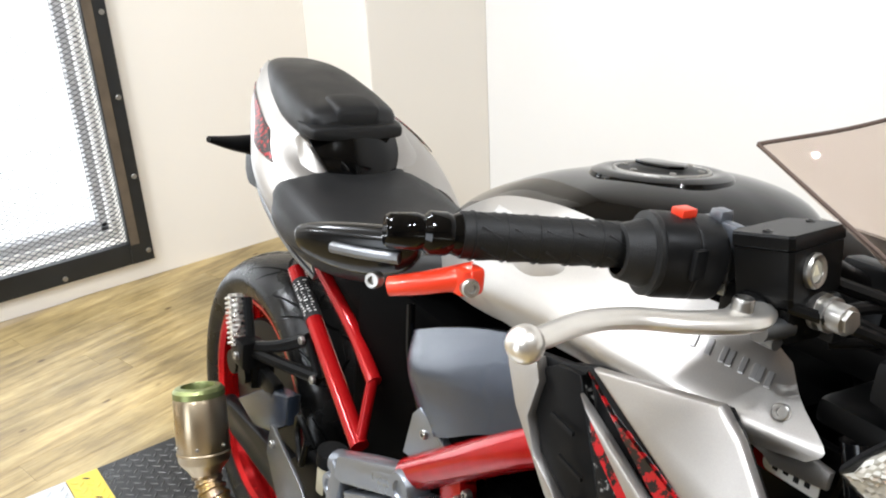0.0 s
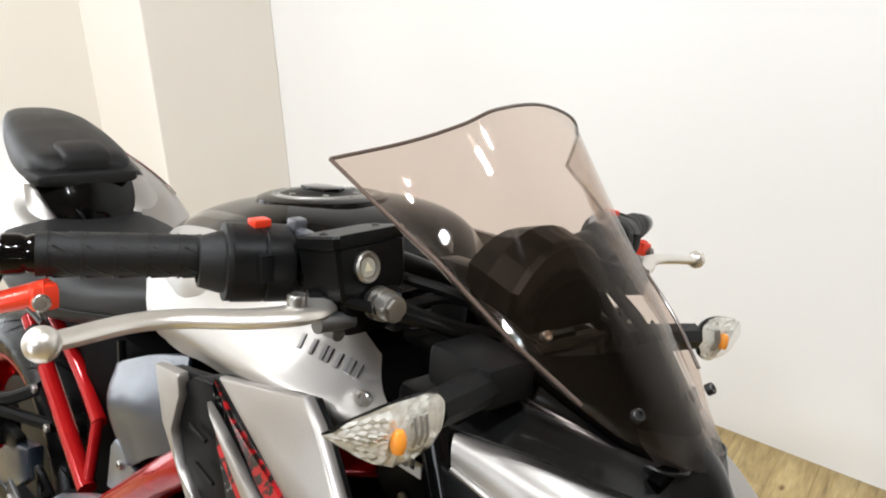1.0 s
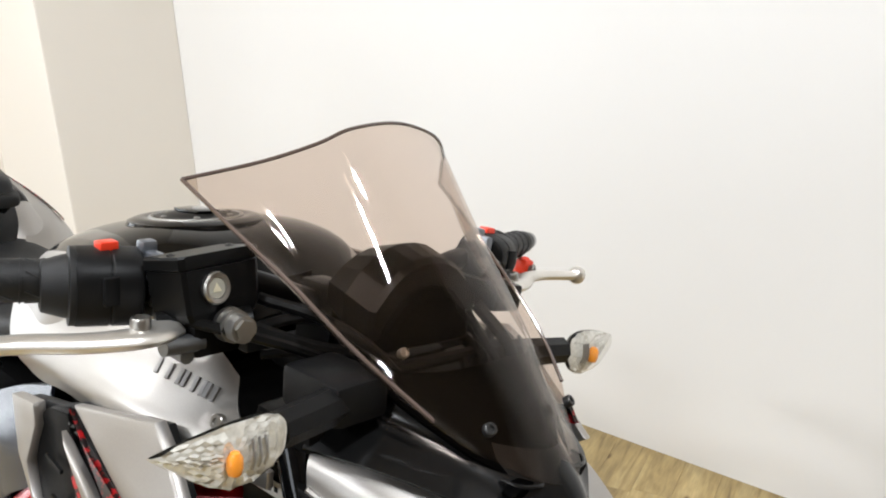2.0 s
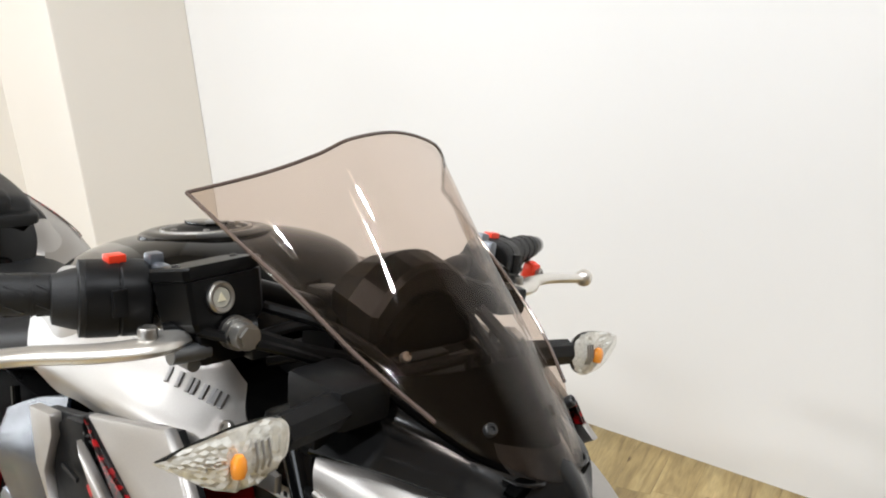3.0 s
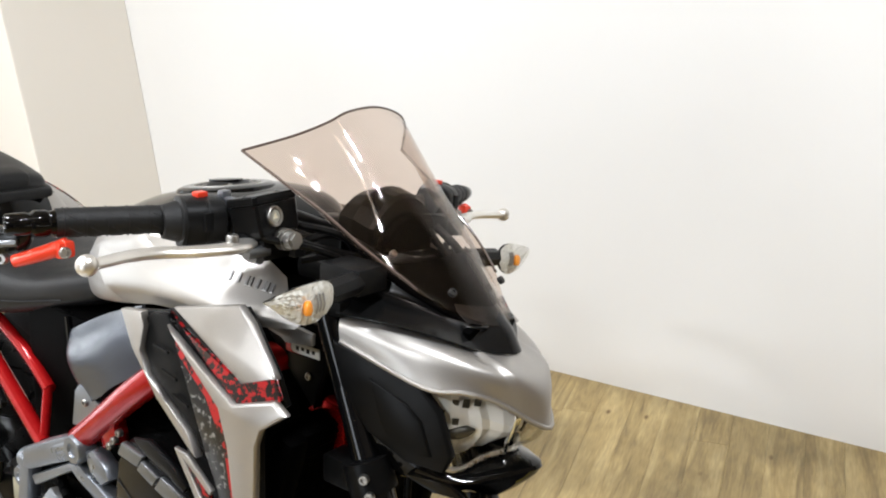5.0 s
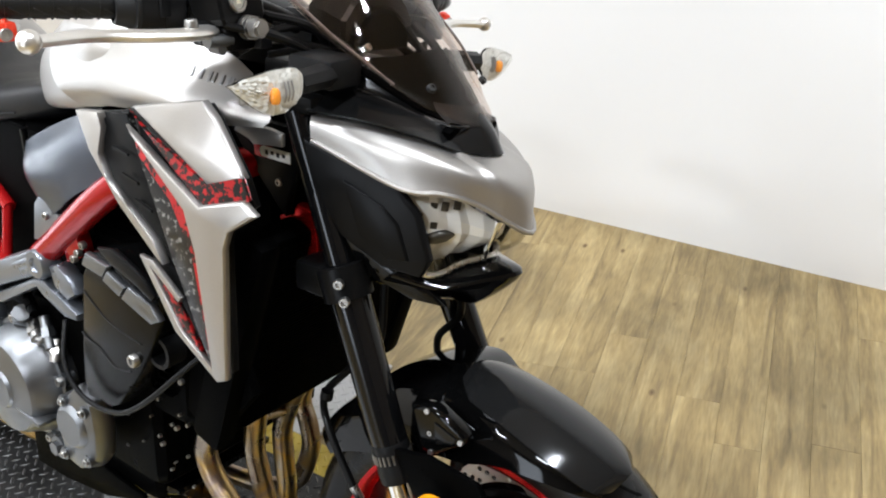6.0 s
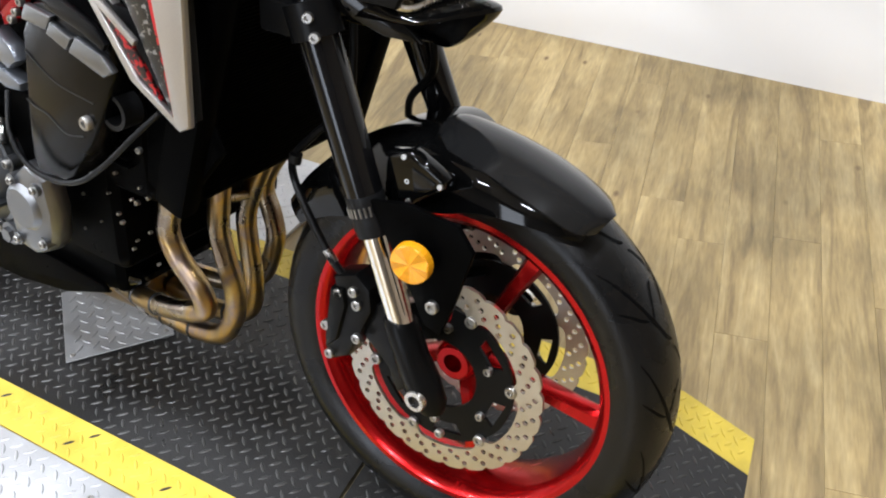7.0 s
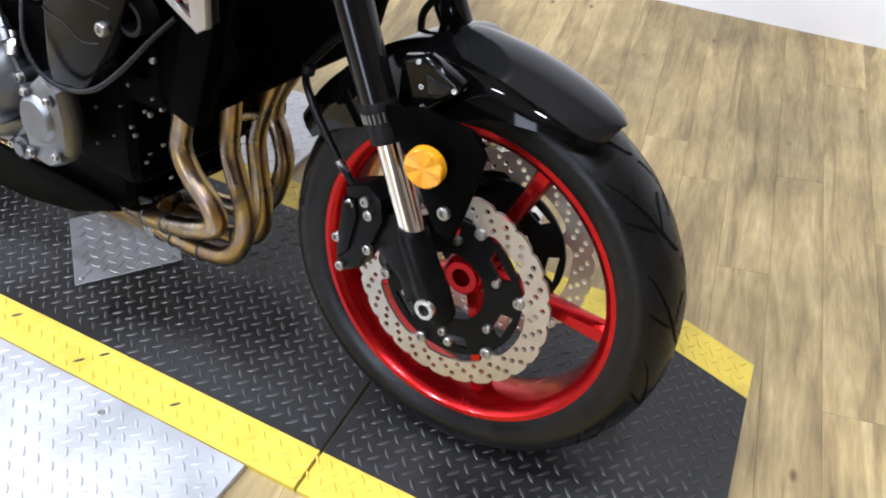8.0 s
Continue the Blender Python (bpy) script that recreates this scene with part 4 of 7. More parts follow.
part("hose_clip", tube([(1.212, -0.085, 0.540), (1.214, -0.084, 0.553)], 0.009, 12), PLASTIC, bike)

# ---------- headlight and cowl ----------
G = TURNED


def lr(pts):
    """A curve given on the right half, from the middle out, run from side to side."""
    half = [Vector(p) for p in pts]
    half[0] = (half[0] + OTHER @ half[0]) / 2
    return [OTHER @ p for p in half[:0:-1]] + half


cowl_low = lr([(1.458, 0, 0.828), (1.418, -0.052, 0.866), (1.392, -0.085, 0.881), (1.352, -0.115, 0.887), (1.245, -0.142, 0.925)])
cowl_mid = lr([(1.443, 0, 0.876), (1.416, -0.05, 0.898), (1.365, -0.092, 0.919), (1.306, -0.122, 0.931), (1.243, -0.141, 0.942)])
cowl_up = lr([(1.404, 0, 0.903), (1.381, -0.03, 0.909), (1.339, -0.064, 0.936), (1.287, -0.098, 0.955), (1.237, -0.130, 0.957)])
shell = sheet([cowl_low, cowl_mid, cowl_up], 113, 16, 0.004)
for v in shell.verts:
    q = TURNED.inverted() @ v.co
    f = min(1.0, max(0.0, (0.052 - 0.2 * max(0.0, 0.90 - q.z) - abs(q.y)) / 0.007))
    v.co += 0.0055 * f * f * (3 - 2 * f) * Vector((0.55, 0, 0.83)) * min(1.0, max(0.0, (q.z - 0.835) / 0.03))
cowl = part("headlight_cowl", shell, SILVER, bike, "silver painted headlight cowl")
part("cowl_lip", tube([Vector(p) + Vector((0.001, 0, -0.002)) for p in catmull(cowl_low, 49)], 0.0032, 8), SILVER, cowl)
# black upper nose panel under the screen
nose = [lr([(1.404, 0, 0.9045), (1.382, -0.034, 0.9095), (1.349, -0.083, 0.9325), (1.294, -0.120, 0.9480), (1.239, -0.147, 0.9530)]),
        lr([(1.392, 0, 0.935), (1.362, -0.035, 0.942), (1.318, -0.068, 0.960), (1.270, -0.095, 0.975), (1.225, -0.118, 0.982)]),
        lr([(1.365, 0, 0.960), (1.335, -0.04, 0.967), (1.295, -0.070, 0.985), (1.252, -0.092, 0.995), (1.205, -0.105, 1.005)])]
nosep = part("nose_panel", sheet([[p + Vector((0.0045, 0, 0.005)) for p in nose[0]]] + nose[1:], 41, 12, 0.003), NOSEBLACK, bike, "black nose panel")
for s in (-1, 1):
    at = TURNED @ Matrix.Translation((1.362, s * 0.036, 0.9325)) @ Matrix.Rotation(radians(s * 28), 4, "Z") @ Matrix.Rotation(radians(14), 4, "Y")
    mouth = flat([[(-0.020, -0.008), (-0.012, 0.007), (0.010, 0.009), (0.020, 0.003), (0.017, -0.009)]], -0.006, 0.006, 0.002)
    sc = part("nose_scoop", moved(mouth, at @ Matrix.Rotation(radians(s * 62), 4, "Z")), DEEP, nosep, "dark vent in the nose")
    part("scoop_lip", moved(tube([(-0.003, -0.018, 0.008), (0.007, -0.008, 0.0085), (0.008, 0.010, 0.0085), (-0.002, 0.019, 0.007)], 0.0018, 8, 12), at), NOSEBLACK, sc)

lens = [lr([(1.450, 0, 0.828), (1.411, -0.05, 0.866), (1.386, -0.083, 0.880), (1.350, -0.108, 0.882)]),
        lr([(1.444, 0, 0.808), (1.424, -0.05, 0.823), (1.392, -0.088, 0.830), (1.365, -0.105, 0.832)]),
        lr([(1.412, 0, 0.786), (1.397, -0.045, 0.784), (1.383, -0.083, 0.777), (1.358, -0.100, 0.784)])]
dish = sheet([[p + Vector((-0.030, 0, 0.0)) for p in c] for c in lens], 25, 7, 0.003)
for v in dish.verts:
    v.co.x += 0.0035 * math.sin(v.co.y * 230) + 0.0012 * math.sin(v.co.y * 900)
head = part("headlight", dish, REFLECT, bike, "headlight with a fluted bright reflector", angle=6)
part("lens", sheet(lens, 33, 10, 0.002), CLEAR, head, "clear headlight lens")
for s in (-1, 1):
    far = half_turn(s)
    # dark tiles stand in for what the dish's cut facets reflect
    for x, y, z in ((1.365, 0.081, 0.8430), (1.3715, 0.0735, 0.8555), (1.382, 0.0655, 0.8570), (1.391, 0.0540, 0.8580), (1.374, 0.076, 0.8330)):
        tile = moved(box(-0.0045, 0.0045, -0.0006, 0.0006, -0.0058, 0.0058, 0.0005, 1), Matrix.Translation((x, s * y, z)) @ Matrix.Rotation(radians(-s * 48), 4, "Z") @ Matrix.Rotation(radians(8), 4, "Y"))
        part("facet_reflection", tile, GREENPL, head, "dark tile painted as a facet's dark reflection", m=far)
    hoodlet = []
    for f, r in ((0.0, 0.003), (0.12, 0.0070), (0.45, 0.0088), (0.75, 0.0070), (0.95, 0.0026), (1.0, 0.0012)):
        o = Vector((1.364, s * 0.083, 0.8175)).lerp(Vector((1.392, s * 0.058, 0.8230)), f)
        hoodlet.append([o + Vector((r * 0.6 * math.cos(a), s * r * 0.6 * math.cos(a), r * math.sin(a))) for a in (2 * math.pi * k / 18 for k in range(18))])
    part("bulb_shield", loft(hoodlet), GREENPL, head, "dark bulb shield", m=far)
part("lens_divider", tube([(1.412, -0.022, 0.788), (1.430, -0.026, 0.840)], 0.0022, 8), CHROME, head)
part("lens_divider", tube([(1.405, -0.012, 0.788), (1.428, -0.016, 0.838)], 0.0035, 8), CHROME, head)
part("lens_rim", tube([Vector(p) for p in catmull(lens[2], 33)], 0.0038, 8), STEEL, head, "bright lower rim of the lens")

chin_a = lr([(1.412, 0, 0.782), (1.397, -0.045, 0.780), (1.383, -0.083, 0.773), (1.352, -0.110, 0.785)])
chin_b = lr([(1.452, 0, 0.772), (1.425, -0.05, 0.768), (1.392, -0.088, 0.763), (1.343, -0.115, 0.773)])
chin_c = lr([(1.399, 0, 0.720), (1.386, -0.042, 0.731), (1.362, -0.078, 0.743), (1.315, -0.108, 0.756)])
chin_d = lr([(1.372, 0, 0.726), (1.357, -0.04, 0.733), (1.335, -0.07, 0.743), (1.29, -0.11, 0.755)])
part("chin_panel", sheet([chin_a, chin_b, chin_c, chin_d], 33, 16, 0.004), BLACKGLOSS, bike, "gloss black panel below the headlight")
for s in (-1, 1):
    pod = [(1.236, 0.925), (1.29, 0.905), (1.350, 0.886), (1.375, 0.857), (1.391, 0.803), (1.380, 0.780), (1.335, 0.785), (1.285, 0.815), (1.25, 0.87)]
    b = flat([pod], -0.006, 0.006, 0.004)
    for v in b.verts:
        v.co.y += s * (0.141 - 0.30 * max(0.0, v.co.x - 1.25))
    po = part("headlight_side_panel", b, DARKGREY, bike, m=half_turn(s))
    ins = [(1.29, 0.885), (1.335, 0.862), (1.355, 0.842), (1.368, 0.80), (1.345, 0.797), (1.31, 0.82)]
    b = flat([ins], -0.003, 0.003, 0.002)
    for v in b.verts:
        v.co.y += s * (0.1475 - 0.30 * max(0.0, v.co.x - 1.25))
    part("panel_inset", b, BLACKSATIN, po, m=half_turn(s))
    low = [(1.250, 0.836), (1.281, 0.830), (1.309, 0.809), (1.352, 0.777), (1.380, 0.766), (1.402, 0.742), (1.362, 0.745), (1.312, 0.767), (1.287, 0.786), (1.266, 0.808)]
    b = flat([low], -0.005, 0.005, 0.003)
    for v in b.verts:
        v.co.y += s * (0.136 - 0.36 * max(0.0, v.co.x - 1.25))
    part("lower_side_panel", b, BLACKGLOSS, bike, "gloss black panel below the headlight's side", m=half_turn(s))


def blob_box(xs, hw, zs):
    """A rounded block that narrows and drops towards the front."""
    secs = []
    for f, w, t in ((0.0, 0.7, 0.9), (0.1, 0.95, 1.0), (0.5, 1.0, 0.85), (0.85, 0.85, 0.55), (1.0, 0.6, 0.35)):
        x = xs[0] + (xs[1] - xs[0]) * f
        z1 = zs[0] + (zs[1] - zs[0]) * t
        secs.append([Vector((x, hw * w * math.copysign(abs(math.cos(a)) ** 0.5, math.cos(a)), (zs[0] + z1) / 2 + (z1 - zs[0]) / 2 * math.copysign(abs(math.sin(a)) ** 0.5, math.sin(a)))) for a in (2 * math.pi * k / 28 for k in range(28))])
    return loft(secs)


# ---------- screen ----------
scr = [lr([(1.160, 0, 1.190), (1.160, -0.04, 1.1855), (1.153, -0.072, 1.1725), (1.130, -0.11, 1.156), (1.096, -0.162, 1.139)]),
       lr([(1.225, 0, 1.120), (1.221, -0.04, 1.115), (1.207, -0.075, 1.104), (1.182, -0.11, 1.088), (1.160, -0.150, 1.105)]),
       lr([(1.290, 0, 1.050), (1.284, -0.04, 1.046), (1.265, -0.078, 1.040), (1.242, -0.108, 1.036), (1.215, -0.138, 1.075)]),
       lr([(1.345, 0, 0.985), (1.336, -0.035, 0.985), (1.316, -0.066, 0.990), (1.295, -0.092, 1.002), (1.265, -0.118, 1.035)]),
       lr([(1.386, 0, 0.938), (1.378, -0.02, 0.944), (1.362, -0.040, 0.955), (1.342, -0.060, 0.968), (1.318, -0.085, 0.990)])]
for row, f in ((1, 0.35), (2, 0.45), (3, 0.35)):
    scr[row][0] = scr[row][0].lerp(scr[row][1], f)  # the far edge is drawn in
screen = part("windscreen", sheet(scr, 49, 28, 0.003), SMOKE, bike, "smoke-tinted double-bubble windscreen")
rim_pts = catmull(scr[0], 49)
EDGEDARK = mat("screen_edge_dark", (0.09, 0.065, 0.055), 0.12, 0, 0.6)
part("screen_edge", tube(rim_pts, 0.0016, 6), EDGEDARK, screen, "dark polished top edge")
for s in (-1, 1):
    bolt((half_turn(s) or Matrix()) @ Vector((1.348, s * (0.056 if s < 0 else 0.038), 0.986)), (0.75, s * 0.25, 0.65), 0.0052, 0.004, "screw", screen, GREENPL)
    part("side_edge", tube(catmull([c[-1] if s < 0 else c[0] for c in scr], 30), 0.0017, 6), EDGEDARK, screen, "polished dark edge")

# black inner panel close behind the lower half of the screen
inner = sheet([[p + Vector((-0.007, 0, -0.006)) for p in [a.lerp(b, 0.42) for a, b in zip(scr[2], scr[3])][1:8]]] + [[p + Vector((-0.008, 0, -0.007)) for p in c[1:8]] for c in scr[3:]], 40, 24, 0.003)
part("inner_panel", inner, DEEP, screen, "black inner panel behind the screen")


# clocks
def hood(secs):
    """A box with an arched top, narrowing along its length."""
    out = []
    for x, hw, z0, z1 in secs:
        low = [Vector((x, hw * (-1 + 2 * k / 7), z0)) for k in range(8)]
        top = [Vector((x, hw * (1 - 2 * k / 9), z0 + (z1 - z0) * (1 - 0.62 * abs(1 - 2 * k / 9) ** 2.4))) for k in range(10)]
        out.append(low + top)
    return loft(out)


dash = hood(((1.158, 0.052, 1.046, 1.064), (1.163, 0.066, 1.034, 1.080), (1.190, 0.073, 1.024, 1.088), (1.216, 0.071, 1.014, 1.081), (1.221, 0.067, 1.016, 1.076)))
clock = part("instrument_panel", dash, BLACKSATIN, bike, "black instrument cluster with a faceted visor", angle=6, m=G)
part("cluster_back", hood(((1.216, 0.060, 1.004, 1.060), (1.226, 0.056, 1.004, 1.054), (1.229, 0.050, 1.006, 1.048))), ENGINE, clock, angle=6, m=G)
part("cluster_bracket", joined(tube([(1.20, -0.06, 1.01), (1.26, -0.085, 0.97)], 0.006, 8), tube([(1.20, 0.06, 1.01), (1.26, 0.085, 0.97)], 0.006, 8), tube([(1.23, -0.06, 0.99), (1.23, 0.06, 0.99)], 0.006, 8), tube([(1.23, 0.05, 0.99), (1.27, 0.02, 0.96)], 0.005, 8)), PLASTIC, clock, m=G)

for p, r in (([(1.150, -0.150, 1.012), (1.185, -0.105, 1.030), (1.225, -0.075, 1.012), (1.245, -0.040, 0.975)], 0.0050),
             ([(1.160, -0.130, 0.995), (1.200, -0.100, 1.005), (1.240, -0.085, 0.985), (1.250, -0.060, 0.950)], 0.0042),
             ([(1.228, 0.062, 1.035), (1.262, 0.072, 1.005), (1.270, 0.080, 0.970)], 0.0060)):
    part("cable", tube(catmull(p, 20), r, 10), PLASTIC, clock, m=G)
for c in ((1.250, -0.062, 1.012), (1.258, -0.086, 0.992)):
    bolt(G @ Vector(c), (0.8, -0.3, 0.5), 0.0045, 0.005, parent=clock, material=STEEL)
for p in ([(1.225, 0.050, 1.030), (1.262, 0.078, 0.972)], [(1.232, 0.085, 1.010), (1.250, 0.060, 0.968)], [(1.215, 0.068, 1.018), (1.245, 0.094, 0.985)]):
    part("cluster_strut", tube(p, 0.0048, 8), PLASTIC, clock, m=G)
part("headlight_back_cover", blob_box((1.165, 1.262), 0.040, (0.915, 0.978)), BLACKSATIN, bike, "black cover behind the headlight", m=G)

# ---------- indicators ----------
LEAF = [(-0.3035, 1.0169), (-0.2749, 1.0219), (-0.2375, 1.0252), (-0.2111, 1.023), (-0.2017, 1.0131), (-0.2028, 0.9955), (-0.2133, 0.9839), (-0.2397, 0.9773), (-0.2639, 0.9861), (-0.2881, 1.0043)]
FARLENS = Matrix.Translation((-0.004, -0.040, 0.005)) @ FAR
for s in (-1, 1):
    stem = tube([(1.250, s * 0.105, 0.996), (1.272, s * 0.15, 1.001), (1.284, s * 0.204, 1.003)], 0.0155, 8, 8, 0.0135)
    if s < 0:
        stem = joined(stem, box(1.215, 1.282, -0.148, -0.096, 0.984, 1.018, 0.007))
    st = part("indicator", stem, PLASTIC, bike, "indicator on a black rubber stem", m=FARLENS if s > 0 else None)
    turn = FARLENS if s > 0 else None
    mid = Vector((1.290, s * 0.243, 1.001))
    out = catmull([(y * s * -1, z) + (0.0,) for y, z in LEAF] + [(LEAF[0][0] * s * -1, LEAF[0][1], 0.0)], 45)[:-1]

    def leaf(x, bulge, grow, rings):
        """A shell over the leaf's outline, bulging along x."""
        rows = [[Vector((x + bulge * (1 - f ** 2.4), mid.y + (o.x - mid.y) * f * grow, mid.z + (o.y - mid.z) * f * grow)) for o in out] for f in rings]
        return loft(rows, cap=True)

    part("lens", leaf(1.2925, 0.0185, 0.99, (1.0, 0.985, 0.93, 0.82, 0.62, 0.40, 0.2)), CLEAR, st, "clear indicator lens", m=turn)
    part("lamp_shell", leaf(1.2905, -0.014, 0.94, (1.0, 1.0, 0.93, 0.78, 0.52, 0.25)), PLASTIC, st, "black back shell", m=turn)
    random.seed(8)
    dish = leaf(1.2945, 0.0030, 0.95, (1.0, 0.93, 0.84, 0.75, 0.66, 0.56, 0.46, 0.36, 0.26))
    for v in dish.verts:
        v.co.x += 0.0014 * math.sin(v.co.y * 760) + random.uniform(-0.0004, 0.0004)
    part("reflector", dish, INDREFL, st, "bright fluted reflector", angle=12, m=turn)
    part("bulb", lathe([(0.0, 0.0085), (0.0030, 0.0075), (0.0052, 0.004), (0.0056, -0.003), (0.0042, -0.0075), (0.0, -0.0085)], 18, (1.3010, mid.y + s * 0.004, 1.0000), "z"), AMBERBULB, st, "amber bulb", m=turn)
    ribs = [tube([(1.2995, mid.y - s * d, 1.000 - 0.010 + 0.1 * d), (1.3020, mid.y - s * d, 1.000), (1.2995, mid.y - s * d, 1.000 + 0.012)], 0.0011, 6, 8) for d in (0.010, 0.015, 0.020)]
    part("lens_rib", joined(*ribs), GRAPHITE, st, m=turn)

# ---------- handlebar ----------


def bar_at(y):
    """The handlebar's axis on the right half."""
    return catmull([(1.016, -0.410, 1.070), (1.052, -0.32, 1.067), (1.090, -0.22, 1.062), (1.125, -0.13, 1.058), (1.138, -0.05, 1.028), (1.138, 0, 1.026)], 60)


BARPTS = bar_at(0)


def bar_point(y):
    return min(BARPTS, key=lambda p: abs(p.y - y))


FARBAR = Matrix.Translation((0, 0, 1.04)) @ Matrix.Rotation(radians(-9.0), 4, "X") @ Matrix.Translation((0, 0, -1.04))
handlebar = part("handlebar", tube(BARPTS[:-3] + [FARBAR @ FLIP @ p for p in BARPTS[-4::-1]], 0.0115, 14), BLACKSATIN, bike, "black tapered handlebar")


def both(fn):
    for s in (-1, 1):
        fn(s)


def flip(bm, s):
    return mirrored(bm) if s > 0 else bm


def bar_turn(s):
    return FARBAR if s > 0 else None


def grip_set(s):
    pts = [p for p in BARPTS if -0.375 <= p.y <= -0.248]
    g = part("grip", flip(tube(pts, 0.0165, 22), s), GRIPRUB, bike, "black rubber handlebar grip", m=bar_turn(s))
    rings = []
    d = (pts[-1] - pts[0]).normalized()
    q = d.to_track_quat("Z", "Y").to_matrix().to_4x4()
    for k in range(6):
        o = pts[0] + (pts[-1] - pts[0]) * (0.06 + 0.175 * k)
        for a in range(4):
            r0 = lathe([(0.0160, -0.0007), (0.0176, -0.0005), (0.0176, 0.0005), (0.0160, 0.0007)], 22, axis="z")
            rings.append(moved(r0, Matrix.Translation(o) @ q)) if a == 0 else r0.free()
    for k in range(5):
        o = pts[0] + (pts[-1] - pts[0]) * (0.14 + 0.175 * k)
        for a in range(7):
            an = 2 * math.pi * a / 7
            u = q.to_3x3() @ Vector((math.cos(an), math.sin(an), 0))
            t = q.to_3x3() @ Vector((-math.sin(an), math.cos(an), 0))
            rings.append(tube([o + 0.0157 * u - 0.007 * d - 0.004 * t, o + 0.0157 * u + 0.007 * d + 0.004 * t], 0.0014, 5))
    part("grip_ribs", flip(joined(*rings), s), GRIPRUB, g, m=bar_turn(s))
    e = bar_point(-0.385)
    cap = lathe([(0.0, -0.036), (0.0100, -0.036), (0.0122, -0.033), (0.0132, -0.015), (0.0118, -0.010), (0.0152, -0.006), (0.0152, 0.006), (0.0134, 0.010), (0.0150, 0.014), (0.0150, 0.020), (0.010, 0.022)], 24, axis="z")
    part("bar_end", flip(moved(cap, Matrix.Translation(e) @ q), s), BLACKGLOSS, g, "gloss black bar end weight", m=bar_turn(s))
    # throttle collar and switch housing
    c0 = bar_point(-0.246) + Vector((0.009, 0, -0.002))
    col = lathe([(0.0165, -0.022), (0.0195, -0.021), (0.0240, -0.006), (0.0245, -0.003), (0.0305, -0.002), (0.0305, 0.002), (0.030, 0.003), (0.0165, 0.003)], 32, axis="z")
    drum = []
    for h, k in ((0.002, 0.985), (0.0035, 1.0), (0.026, 1.0), (0.0268, 0.975), (0.0282, 0.975), (0.029, 1.0), (0.046, 0.99), (0.0495, 0.95), (0.051, 0.86)):
        drum.append([Vector((0.0290 * k * math.copysign(abs(math.cos(a)) ** 0.72, math.cos(a)), 0.0290 * k * math.copysign(abs(math.sin(a)) ** 0.72, math.sin(a)), h)) for a in (2 * math.pi * j / 36 for j in range(36))])
    sit = Matrix.Translation(c0) @ q @ Matrix.Rotation(radians(8), 4, "Z")
    sw = part("switch_housing", flip(moved(loft(drum), sit), s), PLASTIC, bike, "black switch housing split by a seam", m=bar_turn(s))
    part("throttle_collar", flip(moved(col, sit), s), GRIPRUB, sw, "grey-black flared collar", m=bar_turn(s))
    k = bar_point(-0.226)
    part("kill_switch", flip(moved(box(-0.006, 0.006, -0.0075, 0.0075, 0.0, 0.0075, 0.0016), Matrix.Translation(k + Vector((0.006, 0.0, 0.0255)))), s), REDARM, sw, "red rocker switch", m=bar_turn(s))
    part("thumb_pad", flip(moved(box(-0.003, 0.0018, -0.006, 0.006, -0.011, 0.011, 0.0016), Matrix.Translation(k + Vector((0.0378, -0.012, 0.002)))), s), PLASTIC, sw, m=bar_turn(s))
    part("switch_hole", flip(moved(lathe([(0.0, 0.0016), (0.0048, 0.0016), (0.0056, 0.0022), (0.0060, 0.0)], 18, axis="x"), Matrix.Translation(k + Vector((0.0378, 0.006, 0.008)))), s), GROOVE, sw, m=bar_turn(s))
    part("bar_clamp_ring", flip(joined(box(1.090, 1.124, -0.202, -0.191, 1.034, 1.088, 0.004), box(1.098, 1.110, -0.203, -0.190, 1.084, 1.095, 0.003)), s), STEELBLUE, sw, "grey clamp of the brake cylinder", m=bar_turn(s))
    # lever
    lv = [(1.157, -0.208, 1.040), (1.168, -0.238, 1.041), (1.160, -0.275, 1.042), (1.144, -0.312, 1.044), (1.142, -0.35, 1.047), (1.155, -0.395, 1.050), (1.160, -0.408, 1.051)]
    path = catmull(lv, 40)
    secs = []
    for i, p in enumerate(path):
        f = i / 39
        d2 = (path[min(i + 1, 39)] - path[max(i - 1, 0)]).normalized()
        n2 = Vector((d2.y, -d2.x, 0)).normalized()
        w = 0.013 - 0.005 * f + 0.004 * math.exp(-((f - 0.1) / 0.12) ** 2)
        h = 0.0075 - 0.0018 * f
        secs.append([p + n2 * w * math.cos(a) + Vector((0, 0, h * math.sin(a))) for a in (2 * math.pi * j / 14 for j in range(14))])
    lever = part("brake_lever" if s < 0 else "clutch_lever", flip(loft(secs), s), LEVER, bike, "bare alloy hand lever", m=half_turn(s))
    ball = bmesh.new()
    bmesh.ops.create_uvsphere(ball, u_segments=18, v_segments=12, radius=0.0115)
    part("lever_ball", flip(moved(ball, Matrix.Translation((1.162, -0.414, 1.052))), s), LEVER, lever, m=half_turn(s))
    bolt((half_turn(s) or Matrix()) @ Vector((1.166, s * 0.236, 1.048)), (0, 0, 1), 0.0075, 0.008, "pivot_bolt", lever)
    # bracket
    part("lever_bracket", flip(joined(box(1.118, 1.178, -0.20, -0.155, 1.018, 1.048, 0.006), tube([(1.105, -0.178, 1.066), (1.150, -0.178, 1.05)], 0.018, 14)), s), BLACKSATIN, bike, m=bar_turn(s))
    # bar end mirror on its red arm
    arm = joined(tube([(1.050, -0.370, 1.046), (1.030, -0.394, 1.036), (1.010, -0.412, 1.028)], 0.0096, 12, 10, 0.0072), box(1.039, 1.056, -0.384, -0.364, 1.032, 1.052, 0.005))
